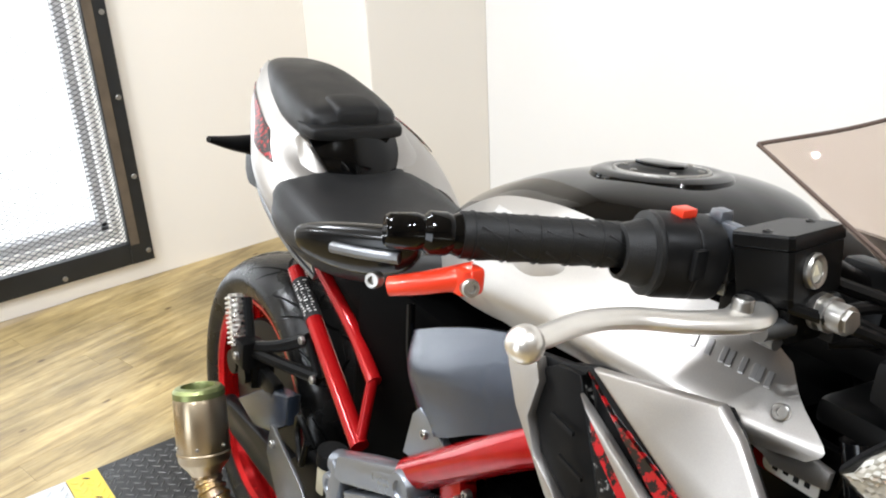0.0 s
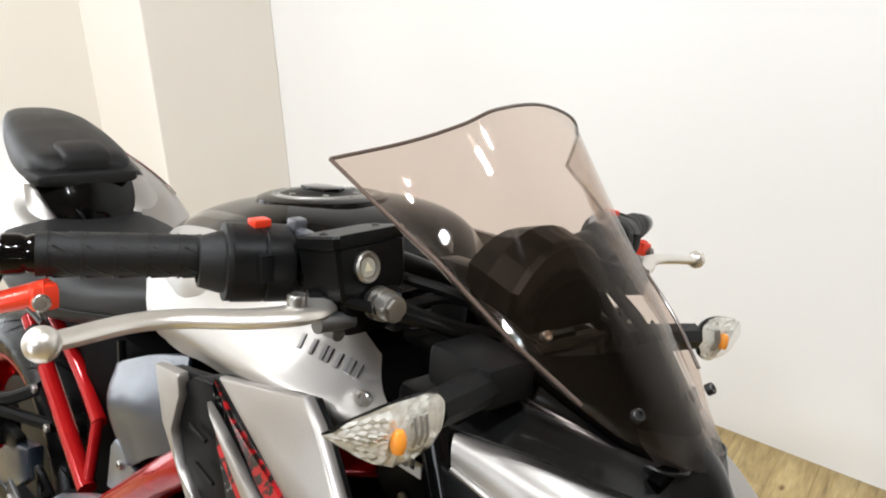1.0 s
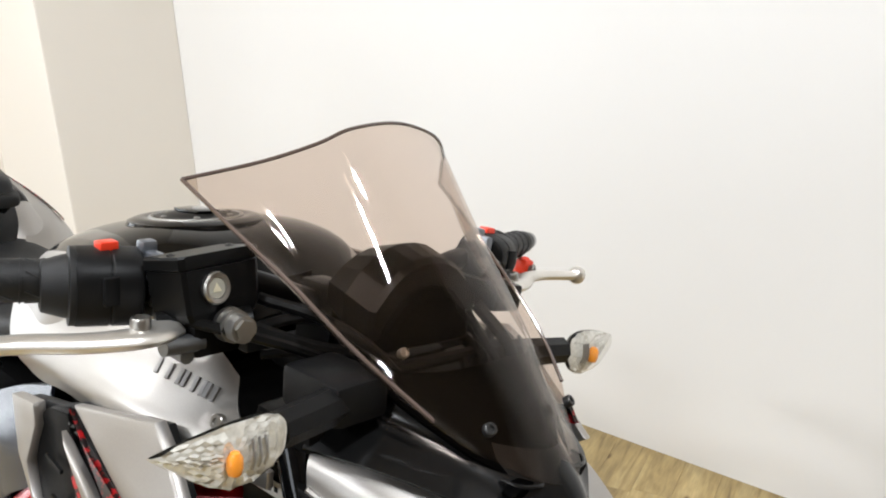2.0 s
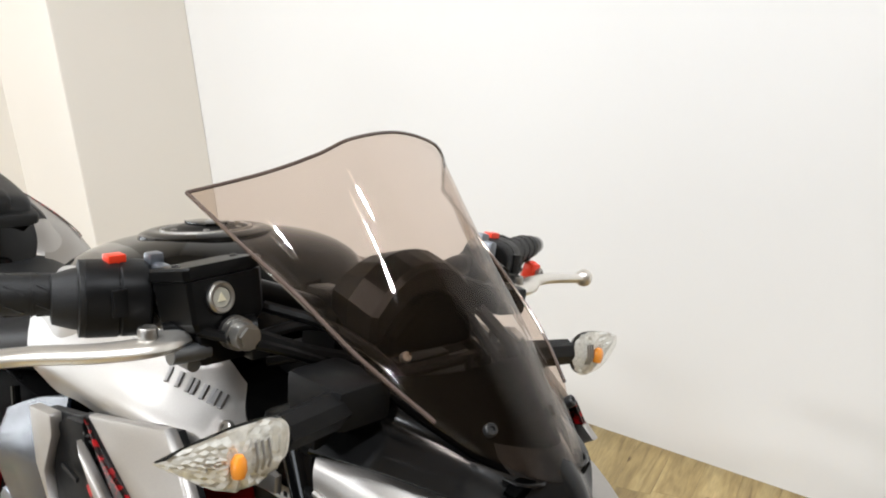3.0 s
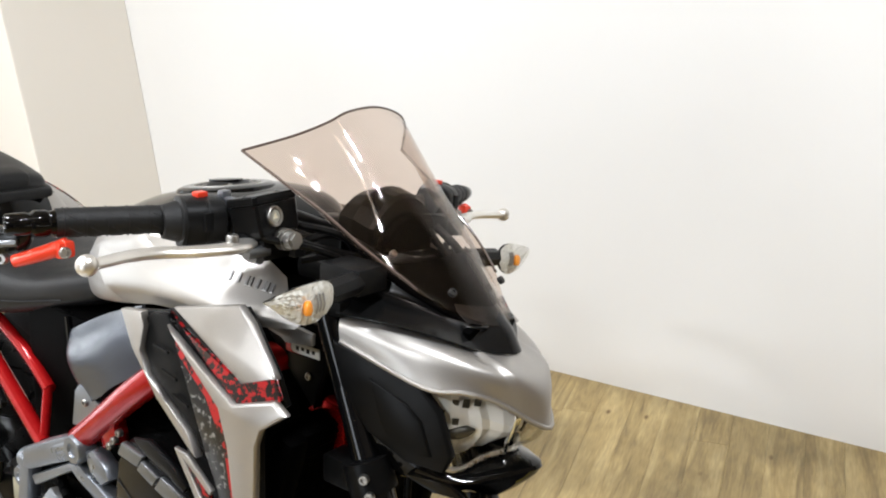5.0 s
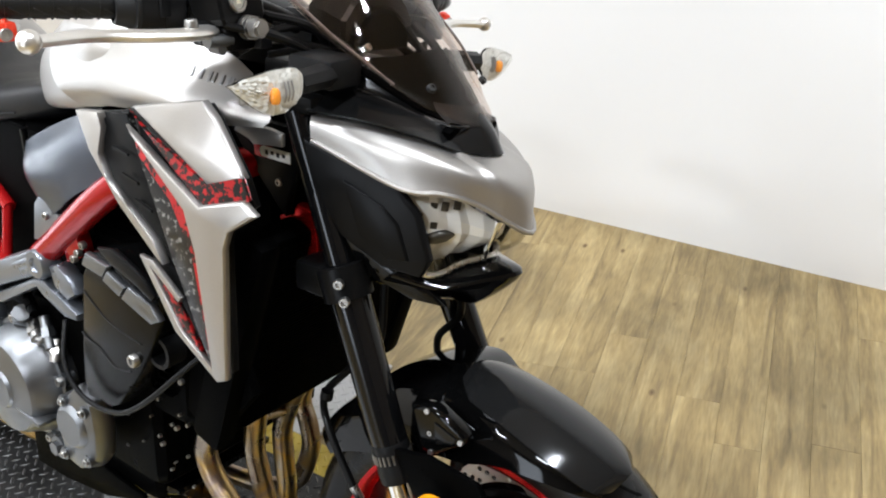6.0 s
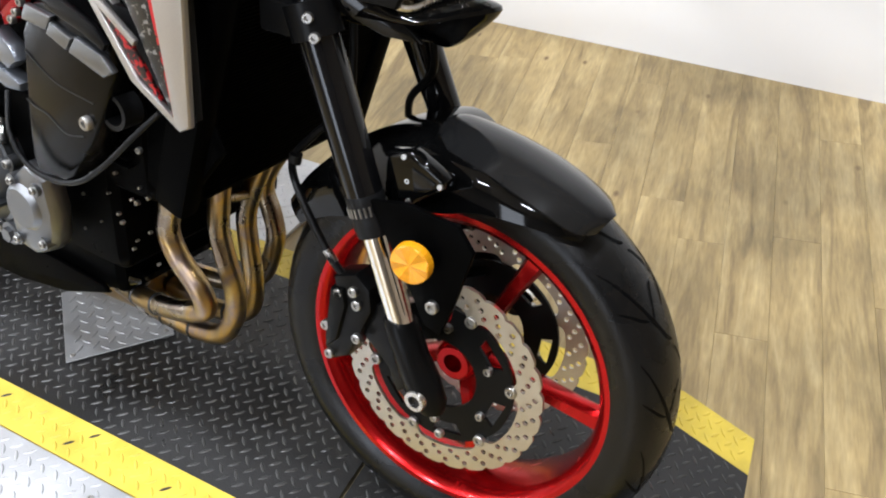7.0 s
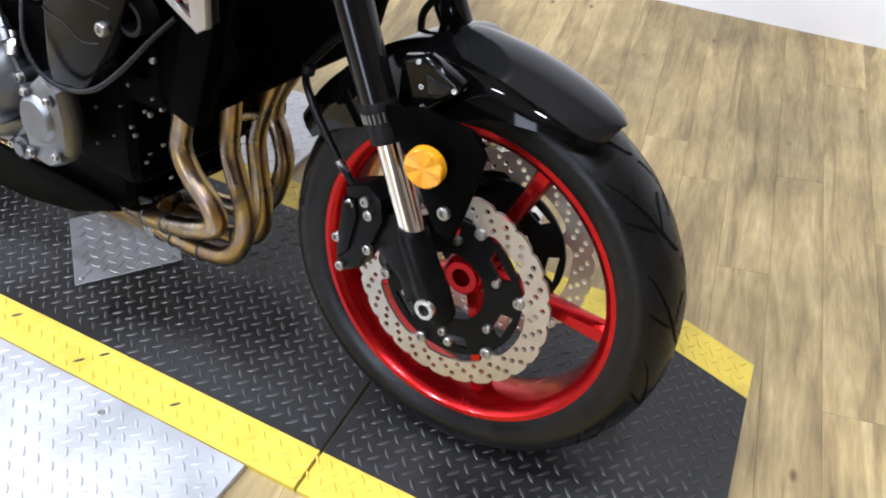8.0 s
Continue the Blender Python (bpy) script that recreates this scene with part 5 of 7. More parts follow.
    mir = part("bar_end_mirror", flip(arm, s), REDARM, bike, "folded bar end mirror on a red arm", m=bar_turn(s))
    bolt((bar_turn(s) or Matrix()) @ Vector((1.056, s * 0.378, 1.040)), (1, s * 0.3, 0.2), 0.0065, 0.005, parent=mir)
    p0, p1 = Vector((0.922, -0.443, 1.043)), Vector((1.016, -0.392, 1.060))
    along = (p1 - p0).normalized()
    across = along.cross(Vector((0, 0, 1))).normalized()
    shell = []
    for f, up, down, deep in ((0.0, 0.003, 0.006, 0.003), (0.05, 0.006, 0.014, 0.007), (0.25, 0.009, 0.023, 0.011), (0.55, 0.010, 0.028, 0.012), (0.85, 0.009, 0.025, 0.011), (0.97, 0.005, 0.015, 0.007), (1.0, 0.002, 0.006, 0.003)):
        o = p0 + (p1 - p0) * f
        shell.append([o + across * deep * math.cos(a) + Vector((0, 0, (up if math.sin(a) > 0 else down) * math.sin(a))) for a in (2 * math.pi * j / 20 for j in range(20))])
    cs = [catmull([r[i] for r in shell], 22) for i in range(20)]
    part("mirror_shell", flip(loft([[cs[i][j] for i in range(20)] for j in range(22)]), s), NOSEBLACK, mir, "black plastic mirror shell", m=bar_turn(s))
    sb = Vector((0.958, -0.424, 1.0435)) + 0.012 * across
    se = Vector((1.006, -0.396, 1.0485)) + 0.013 * across
    part("mirror_strip", flip(joined(tube([sb, (sb + se) / 2 + 0.002 * across, se], 0.0042, 10, 10)), s), ALLOY, mir, "bare alloy strip", m=bar_turn(s))
    bolt((bar_turn(s) or Matrix()) @ Vector((1.000, s * 0.418, 1.030)), (0.6, s, 0.2), 0.006, 0.006, parent=mir)


both(grip_set)
# brake fluid reservoir
RES = Matrix.Translation((1.1525, -0.174, 1.06)) @ Matrix.Rotation(radians(7), 4, "Z") @ Matrix.Rotation(radians(-12), 4, "Y") @ Matrix.Translation((0, 0, -1.06))


def tub(levels, hx, hy, corner):
    """A box with cut corners, one outline for each (height, scale)."""
    c = 1 - corner
    out = ((-1, -c), (-c, -1), (c, -1), (1, -c), (1, c), (c, 1), (-c, 1), (-1, c))
    return loft([[Vector((px * hx * k, py * hy * k, z)) for px, py in out] for z, k in levels])


mcr = part("brake_reservoir", tub(((1.038, 0.62), (1.043, 0.86), (1.050, 0.955), (1.078, 1.0), (1.0825, 1.0)), 0.0225, 0.0365, 0.10), BLACKSATIN, bike, "black front brake fluid reservoir", angle=20, m=RES)
part("lid", tub(((1.0833, 1.03), (1.0843, 1.045), (1.0915, 1.045), (1.0935, 1.02)), 0.0225, 0.0365, 0.12), BLACKSATIN, mcr, "flat black lid", angle=20, m=RES)
for sx in (-1, 1):
    bolt(RES @ Vector((0.0, sx * 0.028, 1.0935)), (0, 0, 1), 0.0035, 0.0012, "screw", mcr, GREENPL)
sg = lathe([(0.0, 0.001), (0.0080, 0.001), (0.0086, 0.004), (0.0112, 0.0046), (0.0125, 0.003), (0.0125, -0.004)], 30, axis="x")
SIGHTAT = Matrix.Translation((0.0222, -0.009, 1.0665))
part("sight_glass", moved(sg, SIGHTAT), BOLTSTEEL, mcr, "round oil sight glass", m=RES)
part("sight_oil", moved(lathe([(0.0, 0.0026), (0.0080, 0.0026), (0.0082, 0.0)], 20, axis="x"), SIGHTAT), SIGHT, mcr, m=RES)
part("sight_mark", moved(flat([[(-0.004, -0.003), (0.004, -0.003), (0.0, 0.004)]], -0.0003, 0.0003), Matrix.Translation((0.0251, -0.009, 1.0665)) @ Matrix.Rotation(radians(90), 4, "Z")), CREAM, mcr, m=RES)
part("master_cylinder", joined(tube([(1.150, -0.215, 1.038), (1.178, -0.150, 1.040)], 0.0125, 18), box(1.128, 1.172, -0.200, -0.160, 1.020, 1.052, 0.006)), BLACKSATIN, mcr, "black brake master cylinder")
part("banjo_bolt", joined(tube([(1.176, -0.172, 1.043), (1.204, -0.174, 1.045)], 0.0105, 16), tube([(1.196, -0.1735, 1.0445), (1.207, -0.1742, 1.0452)], 0.0085, 6), tube([(1.180, -0.172, 1.043), (1.184, -0.1722, 1.0433)], 0.0135, 20), tube([(1.189, -0.1727, 1.0438), (1.192, -0.1729, 1.044)], 0.0128, 20)), BOLTSTEEL, mcr, "bright banjo bolt")
part("lever_adjuster", joined(tube([(1.172, -0.222, 1.032), (1.172, -0.190, 1.030)], 0.0075, 12), tube([(1.158, -0.204, 1.022), (1.176, -0.204, 1.022)], 0.006, 12)), ALLOY, mcr)
part("brake_switch", box(1.168, 1.188, -0.160, -0.142, 1.018, 1.036, 0.003), PLASTIC, mcr)
# cables from the bar down to the headstock
for k, (y0, z0, r) in enumerate(((-0.15, 1.022, 0.006), (-0.20, 1.03, 0.0045), (-0.13, 1.04, 0.005), (-0.10, 1.03, 0.004))):
    part("control_cable", tube([(1.17 - 0.01 * k, y0, z0), (1.20, y0 * 0.75, z0 - 0.012), (1.215 - 0.01 * k, y0 * 0.3, 0.995 - 0.01 * k), (1.19, 0.03, 0.96), (1.12, 0.05, 0.93)], r, 8, 30), CABLE, bike, m=G)
part("headstock", joined(tube([(1.235, 0, 0.76), (1.145, 0, 0.975)], 0.032, 20), box(1.08, 1.20, -0.06, 0.06, 0.955, 0.985, 0.01)), BLACKSATIN, bike)
for s in (-1, 1):
    part("bar_clamp", box(1.115, 1.16, s * 0.04 - 0.015, s * 0.04 + 0.015, 0.985, 1.045, 0.006), BLACKSATIN, bike, m=G)

# ---------- tank ----------


def tank_row(x, hw, top, low, mid, inner=0.0):
    """Half a cross-section, from the ridge down the right side."""
    return [(x, 0, top), (x, -hw * 0.38, top - 0.004), (x, -hw * 0.72, top - 0.020), (x, -hw * 0.93, top - 0.052), (x, -hw, mid), (x, -hw * 0.97, low + 0.012), (x, -hw * 0.86, low)]


rows = [tank_row(0.535, 0.050, 0.915, 0.83, 0.862), tank_row(0.60, 0.088, 0.955, 0.835, 0.885), tank_row(0.68, 0.128, 0.994, 0.85, 0.922), tank_row(0.76, 0.158, 1.027, 0.868, 0.952), tank_row(0.84, 0.177, 1.046, 0.885, 0.967),
        tank_row(0.90, 0.187, 1.054, 0.905, 0.976), tank_row(0.96, 0.176, 1.049, 0.920, 0.976), tank_row(1.005, 0.140, 1.028, 0.93, 0.960), tank_row(1.035, 0.105, 0.985, 0.92, 0.945)]
NR, NC = 40, 25
dense = [catmull(r, NC) for r in rows]
cols = [catmull([r[i] for r in dense], NR) for i in range(NC)]
split = 9
for nm, a, b, mt, lab in (("tank_top", 0, split, BLACKGLOSS, "gloss black tank top"), ("tank_side", split, NC - 1, SILVER, "silver painted tank side")):
    for s in ((-1,) if nm == "tank_top" else (-1, 1)):
        if nm == "tank_top":
            idx = [(i, 1) for i in range(b, 0, -1)] + [(i, -1) for i in range(0, b + 1)]
        else:
            idx = [(i, -s) for i in range(a, b + 1)]
        grid = [[Vector((cols[i][j].x, cols[i][j].y * (-1 if sg_ < 0 else 1) * (-1), cols[i][j].z)) if nm == "tank_top" else Vector((cols[i][j].x, cols[i][j].y * (1 if s < 0 else -1), cols[i][j].z)) for i, sg_ in idx] for j in range(NR)]
        bm = loft(grid, closed=False)
        bmesh.ops.recalc_face_normals(bm, faces=bm.faces)
        bmesh.ops.solidify(bm, geom=bm.faces[:], thickness=0.006 if nm == "tank_side" else 0.003)
        ob = part(nm, bm, mt, bike, lab)
        if nm == "tank_top":
            tank = ob
CAPAT = Matrix.Translation((0.868, -0.004, 1.0462)) @ Matrix.Rotation(radians(-6), 4, "Y")
part("filler_collar", moved(lathe([(0.049, 0.0030), (0.056, 0.0052), (0.066, 0.0046), (0.074, 0.0015), (0.078, -0.005), (0.049, -0.006)], 56, axis="z", closed=True), CAPAT), BLACKGLOSS, tank, "gloss black collar round the filler")
part("filler_ring", moved(lathe([(0.0475, 0.0040), (0.0488, 0.0062), (0.0510, 0.0058), (0.0520, 0.0020), (0.0475, 0.0020)], 48, axis="z", closed=True), CAPAT), BOLTSTEEL, tank, "bright filler ring")
fc = part("filler_cap", moved(lathe([(0.0, 0.0085), (0.030, 0.0085), (0.034, 0.0065), (0.046, 0.0055), (0.0472, 0.0), (0.0472, -0.008)], 44, axis="z"), CAPAT), BLACKSATIN, tank, "black filler cap")
part("key_flap", moved(flat([[(-0.030, -0.010), (-0.012, -0.016), (0.022, -0.014), (0.030, 0.0), (0.022, 0.014), (-0.012, 0.016), (-0.030, 0.010)]], -0.0018, 0.0018, 0.0008), CAPAT @ Matrix.Translation((0, 0, 0.0102)) @ Matrix.Rotation(radians(90), 4, "X")), BLACKGLOSS, fc, "hinged key flap")
for k in range(6):
    bolt(CAPAT @ Vector((0.0405 * math.cos(k * 1.047 + 0.5), 0.0405 * math.sin(k * 1.047 + 0.5), 0.0058)), (0, 0, 1), 0.0036, 0.0016, "screw", fc)
LET0, LETSTEP, LETV = 41, 1.75, 21
# forward wings of the tank, over the radiator
for s in (-1, 1):
    wing = [[(0.852, s * 0.182, 0.899), (0.895, s * 0.189, 0.905), (0.955, s * 0.197, 0.918), (1.05, s * 0.205, 0.928), (1.130, s * 0.196, 0.930), (1.199, s * 0.173, 0.934)],
            [(0.812, s * 0.187, 0.920), (0.87, s * 0.197, 0.932), (0.945, s * 0.206, 0.943), (1.05, s * 0.210, 0.951), (1.135, s * 0.197, 0.949), (1.207, s * 0.167, 0.946)],
            [(0.765, s * 0.163, 0.953), (0.85, s * 0.178, 0.965), (0.935, s * 0.187, 0.973), (1.05, s * 0.183, 0.980), (1.13, s * 0.170, 0.973), (1.176, s * 0.158, 0.967)],
            [(0.775, s * 0.142, 0.996), (0.85, s * 0.163, 1.002), (0.93, s * 0.176, 1.005), (1.05, s * 0.165, 1.010), (1.11, s * 0.142, 1.002), (1.150, s * 0.139, 0.983)]]
    w = part("tank_wing", sheet(wing, 40, 14, 0.004), SILVER, bike, "silver tank wing with raised lettering")
    bolt((1.172, s * 0.173, 0.960), (0.2, s, 0.4), 0.0065, 0.004, parent=w)
    inner_tip = flat([[(1.125, 0.912), (1.150, 0.9065), (1.158, 0.9015), (1.206, 0.9075), (1.207, 0.923), (1.185, 0.926), (1.130, 0.925)]], s * 0.147 - 0.004, s * 0.147 + 0.004, 0.0025)
    part("inner_wing", inner_tip, SILVER, w, "silver inner tip below the wing")
    # the maker's mark as plain raised bars
    wrows = [catmull(c, 61) for c in wing]
    wcols = [catmull([r[i] for r in wrows], 31) for i in range(61)]
    for k in range(8):
        i = LET0 + round(k * LETSTEP)
        j = LETV
        o = wcols[i][j]
        tu = (wcols[i + 1][j] - wcols[i - 1][j]).normalized()
        tv = (wcols[i][j + 1] - wcols[i][j - 1]).normalized()
        n = tu.cross(tv).normalized()
        if n.y * s < 0:
            n = -n
        tv = n.cross(tu).normalized()
        mm = Matrix((tu, tv, n)).transposed().to_4x4()
        part("letter_bar", moved(box(-0.0024, 0.0024, -0.0070, 0.0070, -0.001, 0.0016, 0.0006, 1), Matrix.Translation(o) @ mm @ Matrix.Rotation(radians(12), 4, "Z")), GRAPHITE, w)

# ---------- radiator shroud ----------


def panel(pts, y, thick, lean=0.0, bevel=0.0015, s=-1, pivot=0.9):
    """A flat side panel; lean pulls its upper edge towards the middle."""
    b = flat([pts], -thick / 2, thick / 2, bevel)
    for v in b.verts:
        v.co.y += s * (abs(y) - lean * max(0.0, v.co.z - 0.86) - 0.25 * max(0.0, v.co.x - 1.215))
    return b


for s in (-1, 1):
    shroud = part("radiator_shroud", panel([(0.935, 0.912), (0.992, 0.922), (1.03, 0.936), (1.15, 0.958), (1.168, 0.945), (1.222, 0.893), (1.240, 0.862), (1.206, 0.833), (1.200, 0.812), (1.198, 0.640), (1.186, 0.634), (1.11, 0.685), (1.056, 0.752), (1.102, 0.75), (1.017, 0.822), (0.965, 0.875)], 0.226, 0.010, 0.25, s=s), PLASTIC, bike, "silver radiator shroud with red and black graphics")
    part("rear_strip", panel([(0.925, 0.914), (0.968, 0.919), (0.980, 0.903), (0.980, 0.871), (0.998, 0.842), (1.080, 0.786), (1.096, 0.757), (1.084, 0.764), (1.017, 0.816), (0.962, 0.872)], 0.240, 0.012, 0.25, 0.0012, s=s), SILVER, shroud, "silver rear edge of the shroud")
    part("vent", panel([(0.974, 0.912), (0.986, 0.920), (1.016, 0.924), (1.106, 0.772), (1.078, 0.788), (0.998, 0.844), (0.981, 0.873)], 0.234, 0.008, 0.25, s=s), DARKGREY, shroud)
    for k in range(3):
        part("vent_slat", panel([(1.0 + 0.022 * k, 0.884 - 0.028 * k), (1.030 + 0.022 * k, 0.880 - 0.03 * k), (1.031 + 0.022 * k, 0.877 - 0.03 * k), (1.0 + 0.022 * k, 0.880 - 0.028 * k)], 0.239, 0.003, 0.25, 0.0, s=s), PLASTIC, shroud)
    part("graphic_panel", panel([(1.022, 0.930), (1.052, 0.888), (1.147, 0.842), (1.162, 0.796), (1.182, 0.640), (1.168, 0.646), (1.110, 0.768)], 0.238, 0.008, 0.25, s=s), CAMOGREY, shroud, "grey and black patterned panel")
    part("red_edge", panel([(1.046, 0.902), (1.135, 0.850), (1.160, 0.800), (1.183, 0.640), (1.176, 0.643), (1.152, 0.786), (1.118, 0.846), (1.058, 0.884)], 0.2432, 0.003, 0.25, 0.0, s=s), REDEDGE, shroud, "red edge graphic")
    part("upper_panel", panel([(1.028, 0.936), (1.150, 0.963), (1.174, 0.948), (1.229, 0.893), (1.180, 0.875)], 0.236, 0.012, 0.25, 0.003, s=s), SILVER, shroud, "silver upper panel")
    part("red_band", panel([(1.025, 0.934), (1.060, 0.915), (1.178, 0.877), (1.229, 0.894), (1.241, 0.873), (1.181, 0.853)], 0.242, 0.005, 0.25, 0.001, s=s), CAMORED, shroud, "red and black band")
    part("spear", panel([(1.030, 0.916), (1.176, 0.854), (1.238, 0.873), (1.257, 0.859), (1.222, 0.834), (1.214, 0.812), (1.206, 0.640), (1.190, 0.632), (1.182, 0.642), (1.163, 0.796), (1.148, 0.842)], 0.2455, 0.012, 0.25, 0.004, s=s), SILVER, shroud, "silver spear of the shroud")
    part("lower_graphic", panel([(1.062, 0.742), (1.088, 0.744), (1.126, 0.700), (1.162, 0.648), (1.118, 0.684)], 0.2395, 0.006, 0.0, s=s), CAMORED, shroud)
    part("lower_trim", joined(panel([(1.052, 0.758), (1.066, 0.757), (1.124, 0.676), (1.192, 0.636), (1.186, 0.629), (1.112, 0.672)], 0.243, 0.008, 0.0, 0.002, s=s), panel([(1.058, 0.757), (1.076, 0.757), (1.126, 0.722), (1.122, 0.715)], 0.243, 0.008, 0.0, 0.002, s=s)), SILVER, shroud)

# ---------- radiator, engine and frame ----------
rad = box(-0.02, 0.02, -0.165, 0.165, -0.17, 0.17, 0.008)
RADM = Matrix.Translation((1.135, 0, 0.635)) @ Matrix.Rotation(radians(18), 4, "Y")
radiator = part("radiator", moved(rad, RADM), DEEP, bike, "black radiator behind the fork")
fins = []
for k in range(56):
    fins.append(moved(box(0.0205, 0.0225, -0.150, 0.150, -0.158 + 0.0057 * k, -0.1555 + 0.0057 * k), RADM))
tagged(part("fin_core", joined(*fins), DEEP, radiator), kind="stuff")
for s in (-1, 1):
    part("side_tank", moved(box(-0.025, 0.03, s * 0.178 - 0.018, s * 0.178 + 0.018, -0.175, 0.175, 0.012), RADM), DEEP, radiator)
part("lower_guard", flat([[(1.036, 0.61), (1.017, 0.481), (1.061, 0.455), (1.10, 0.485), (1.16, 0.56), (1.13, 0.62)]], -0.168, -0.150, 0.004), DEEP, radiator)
# black side cover by the headstock with its sticker
for s in (-1, 1):
    hc = part("headstock_cover", flat([[(1.053, 0.92), (1.196, 0.918), (1.190, 0.868), (1.167, 0.800), (1.128, 0.838)]], s * 0.105 - 0.006, s * 0.105 + 0.006, 0.003), BLACKSATIN, bike, "black cover with a small white warning sticker")
    part("sticker_red", box(1.118, 1.150, s * 0.1125 - 0.0008, s * 0.1125 + 0.0008, 0.872, 0.889, 0.0004, 1), RED, hc)
    part("sticker", flat([[(1.136 + 0.007 * math.cos(a), 0.8805 + 0.007 * math.sin(a)) for a in (math.pi * (0.5 + k / 8) for k in range(9))] + [(1.182, 0.8735), (1.182, 0.8875)]], s * 0.1136 - 0.0006, s * 0.1136 + 0.0006), WHITEST, hc)
    for k in range(4):
        part("print_bar", box(1.139 + 0.010 * k, 1.144 + 0.010 * k, s * 0.1144 - 0.0003, s * 0.1144 + 0.0003, 0.8775 + 0.0015 * (k % 2), 0.8835), GROOVE, hc)
    bolt((1.160, s * 0.111, 0.845), (0, s, 0), 0.005, 0.004, parent=hc)
part("frame_gusset", flat([[(1.146, 0.794), (1.179, 0.818), (1.212, 0.812), (1.214, 0.748), (1.177, 0.745)]], -0.102, -0.084, 0.004), REDRIM, bike, "red frame gusset")

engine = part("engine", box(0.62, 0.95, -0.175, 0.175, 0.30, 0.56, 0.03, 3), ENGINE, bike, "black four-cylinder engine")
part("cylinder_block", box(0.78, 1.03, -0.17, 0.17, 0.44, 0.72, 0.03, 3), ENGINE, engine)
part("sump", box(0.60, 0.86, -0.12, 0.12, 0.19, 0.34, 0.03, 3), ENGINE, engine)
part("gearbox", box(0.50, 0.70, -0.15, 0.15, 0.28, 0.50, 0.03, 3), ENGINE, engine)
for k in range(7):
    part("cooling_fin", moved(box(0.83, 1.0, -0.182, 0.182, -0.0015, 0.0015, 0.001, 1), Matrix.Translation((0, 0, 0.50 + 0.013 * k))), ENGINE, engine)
cov = flat([[(0.925, 0.722), (0.974, 0.736), (1.020, 0.716), (1.063, 0.695), (1.064, 0.66), (1.040, 0.615), (1.007, 0.561), (0.948, 0.488), (0.930, 0.478), (0.872, 0.474), (0.866, 0.50), (0.874, 0.564), (0.895, 0.68)]], -0.234, -0.175, 0.008)
ec = part("engine_side_cover", cov, CARBON, bike, "dark satin engine side cover with silver inlays")
for pts in ([(0.924, 0.722), (0.973, 0.716), (0.958, 0.696), (0.912, 0.701)], [(0.969, 0.709), (1.006, 0.696), (0.992, 0.679), (0.957, 0.692)], [(1.013, 0.700), (1.058, 0.688), (1.076, 0.671), (1.056, 0.660), (0.996, 0.678)]):
    part("inlay", flat([pts], -0.243, -0.232, 0.003), ALLOY, ec, "silver inlay")
part("inlay_ridge", flat([[(0.950, 0.737), (0.987, 0.745), (1.046, 0.723), (1.068, 0.703), (1.060, 0.693), (1.025, 0.708), (0.979, 0.720)]], -0.2425, -0.232, 0.004), DARKGREY, ec)
part("cover_seam", tube([(0.880, -0.2342, 0.585), (0.898, -0.2342, 0.578), (0.922, -0.2342, 0.573), (0.954, -0.2342, 0.556), (0.990, -0.2342, 0.562)], 0.0013, 6, 24), DARKGREY, ec)
part("cover_seam", tube([(0.895, -0.2342, 0.655), (0.95, -0.2342, 0.625), (1.02, -0.2342, 0.615)], 0.0010, 6, 16), DARKGREY, ec)
bolt((1.004, -0.235, 0.586), (0, -1, 0), 0.0095, 0.008, parent=ec)
# clutch and pickup covers
CX, CZ = 0.652, 0.408
cl = lathe([(0.0, 0.052), (0.030, 0.052), (0.034, 0.047), (0.060, 0.045), (0.078, 0.042), (0.084, 0.034), (0.094, 0.006), (0.097, -0.002), (0.104, -0.004), (0.104, -0.03)], 52, axis="y")
clutch = part("clutch_cover", moved(mirrored(cl), Matrix.Translation((CX, -0.205, CZ))), ALLOY, bike, "cast alloy clutch cover")
for k in range(9):
    a = 2 * math.pi * k / 9 + 0.3
    part("bolt_boss", tube([(CX + 0.107 * math.cos(a), -0.185, CZ + 0.107 * math.sin(a)), (CX + 0.107 * math.cos(a), -0.206, CZ + 0.107 * math.sin(a))], 0.0115, 14), ALLOY, clutch)
    bolt((CX + 0.107 * math.cos(a), -0.206, CZ + 0.107 * math.sin(a)), (0, -1, 0), 0.0075, 0.008, parent=clutch)
part("cover_rib", flat([[(CX + 0.02, CZ - 0.020), (CX + 0.10, CZ - 0.028), (CX + 0.10, CZ - 0.033), (CX + 0.02, CZ - 0.025)]], -0.252, -0.20, 0.001), ALLOY, clutch)
pk = flat([[(0.805, 0.448), (0.840, 0.478), (0.880, 0.461), (0.887, 0.41), (0.880, 0.362), (0.868, 0.342), (0.832, 0.323), (0.788, 0.329), (0.780, 0.39)]], -0.240, -0.195, 0.016)
pick = part("pickup_cover", pk, ALLOY, bike, "cast alloy crankshaft end cover")
part("boss", moved(mirrored(lathe([(0.0, 0.008), (0.030, 0.008), (0.036, 0.003), (0.039, -0.004)], 32, axis="y")), Matrix.Translation((0.832, -0.240, 0.408))), ALLOY, pick)
for bx, bz in ((0.866, 0.446), (0.864, 0.358), (0.802, 0.345), (0.815, 0.446)):
    part("bolt_boss", tube([(bx, -0.22, bz), (bx, -0.243, bz)], 0.010, 14), ALLOY, pick)
    bolt((bx, -0.243, bz), (0, -1, 0), 0.006, 0.005, parent=pick)
part("oil_cap", joined(tube([(0.765, -0.19, 0.335), (0.765, -0.232, 0.335)], 0.019, 20), tube([(0.765, -0.232, 0.335), (0.765, -0.240, 0.335)], 0.012, 6)), ALLOY, clutch)
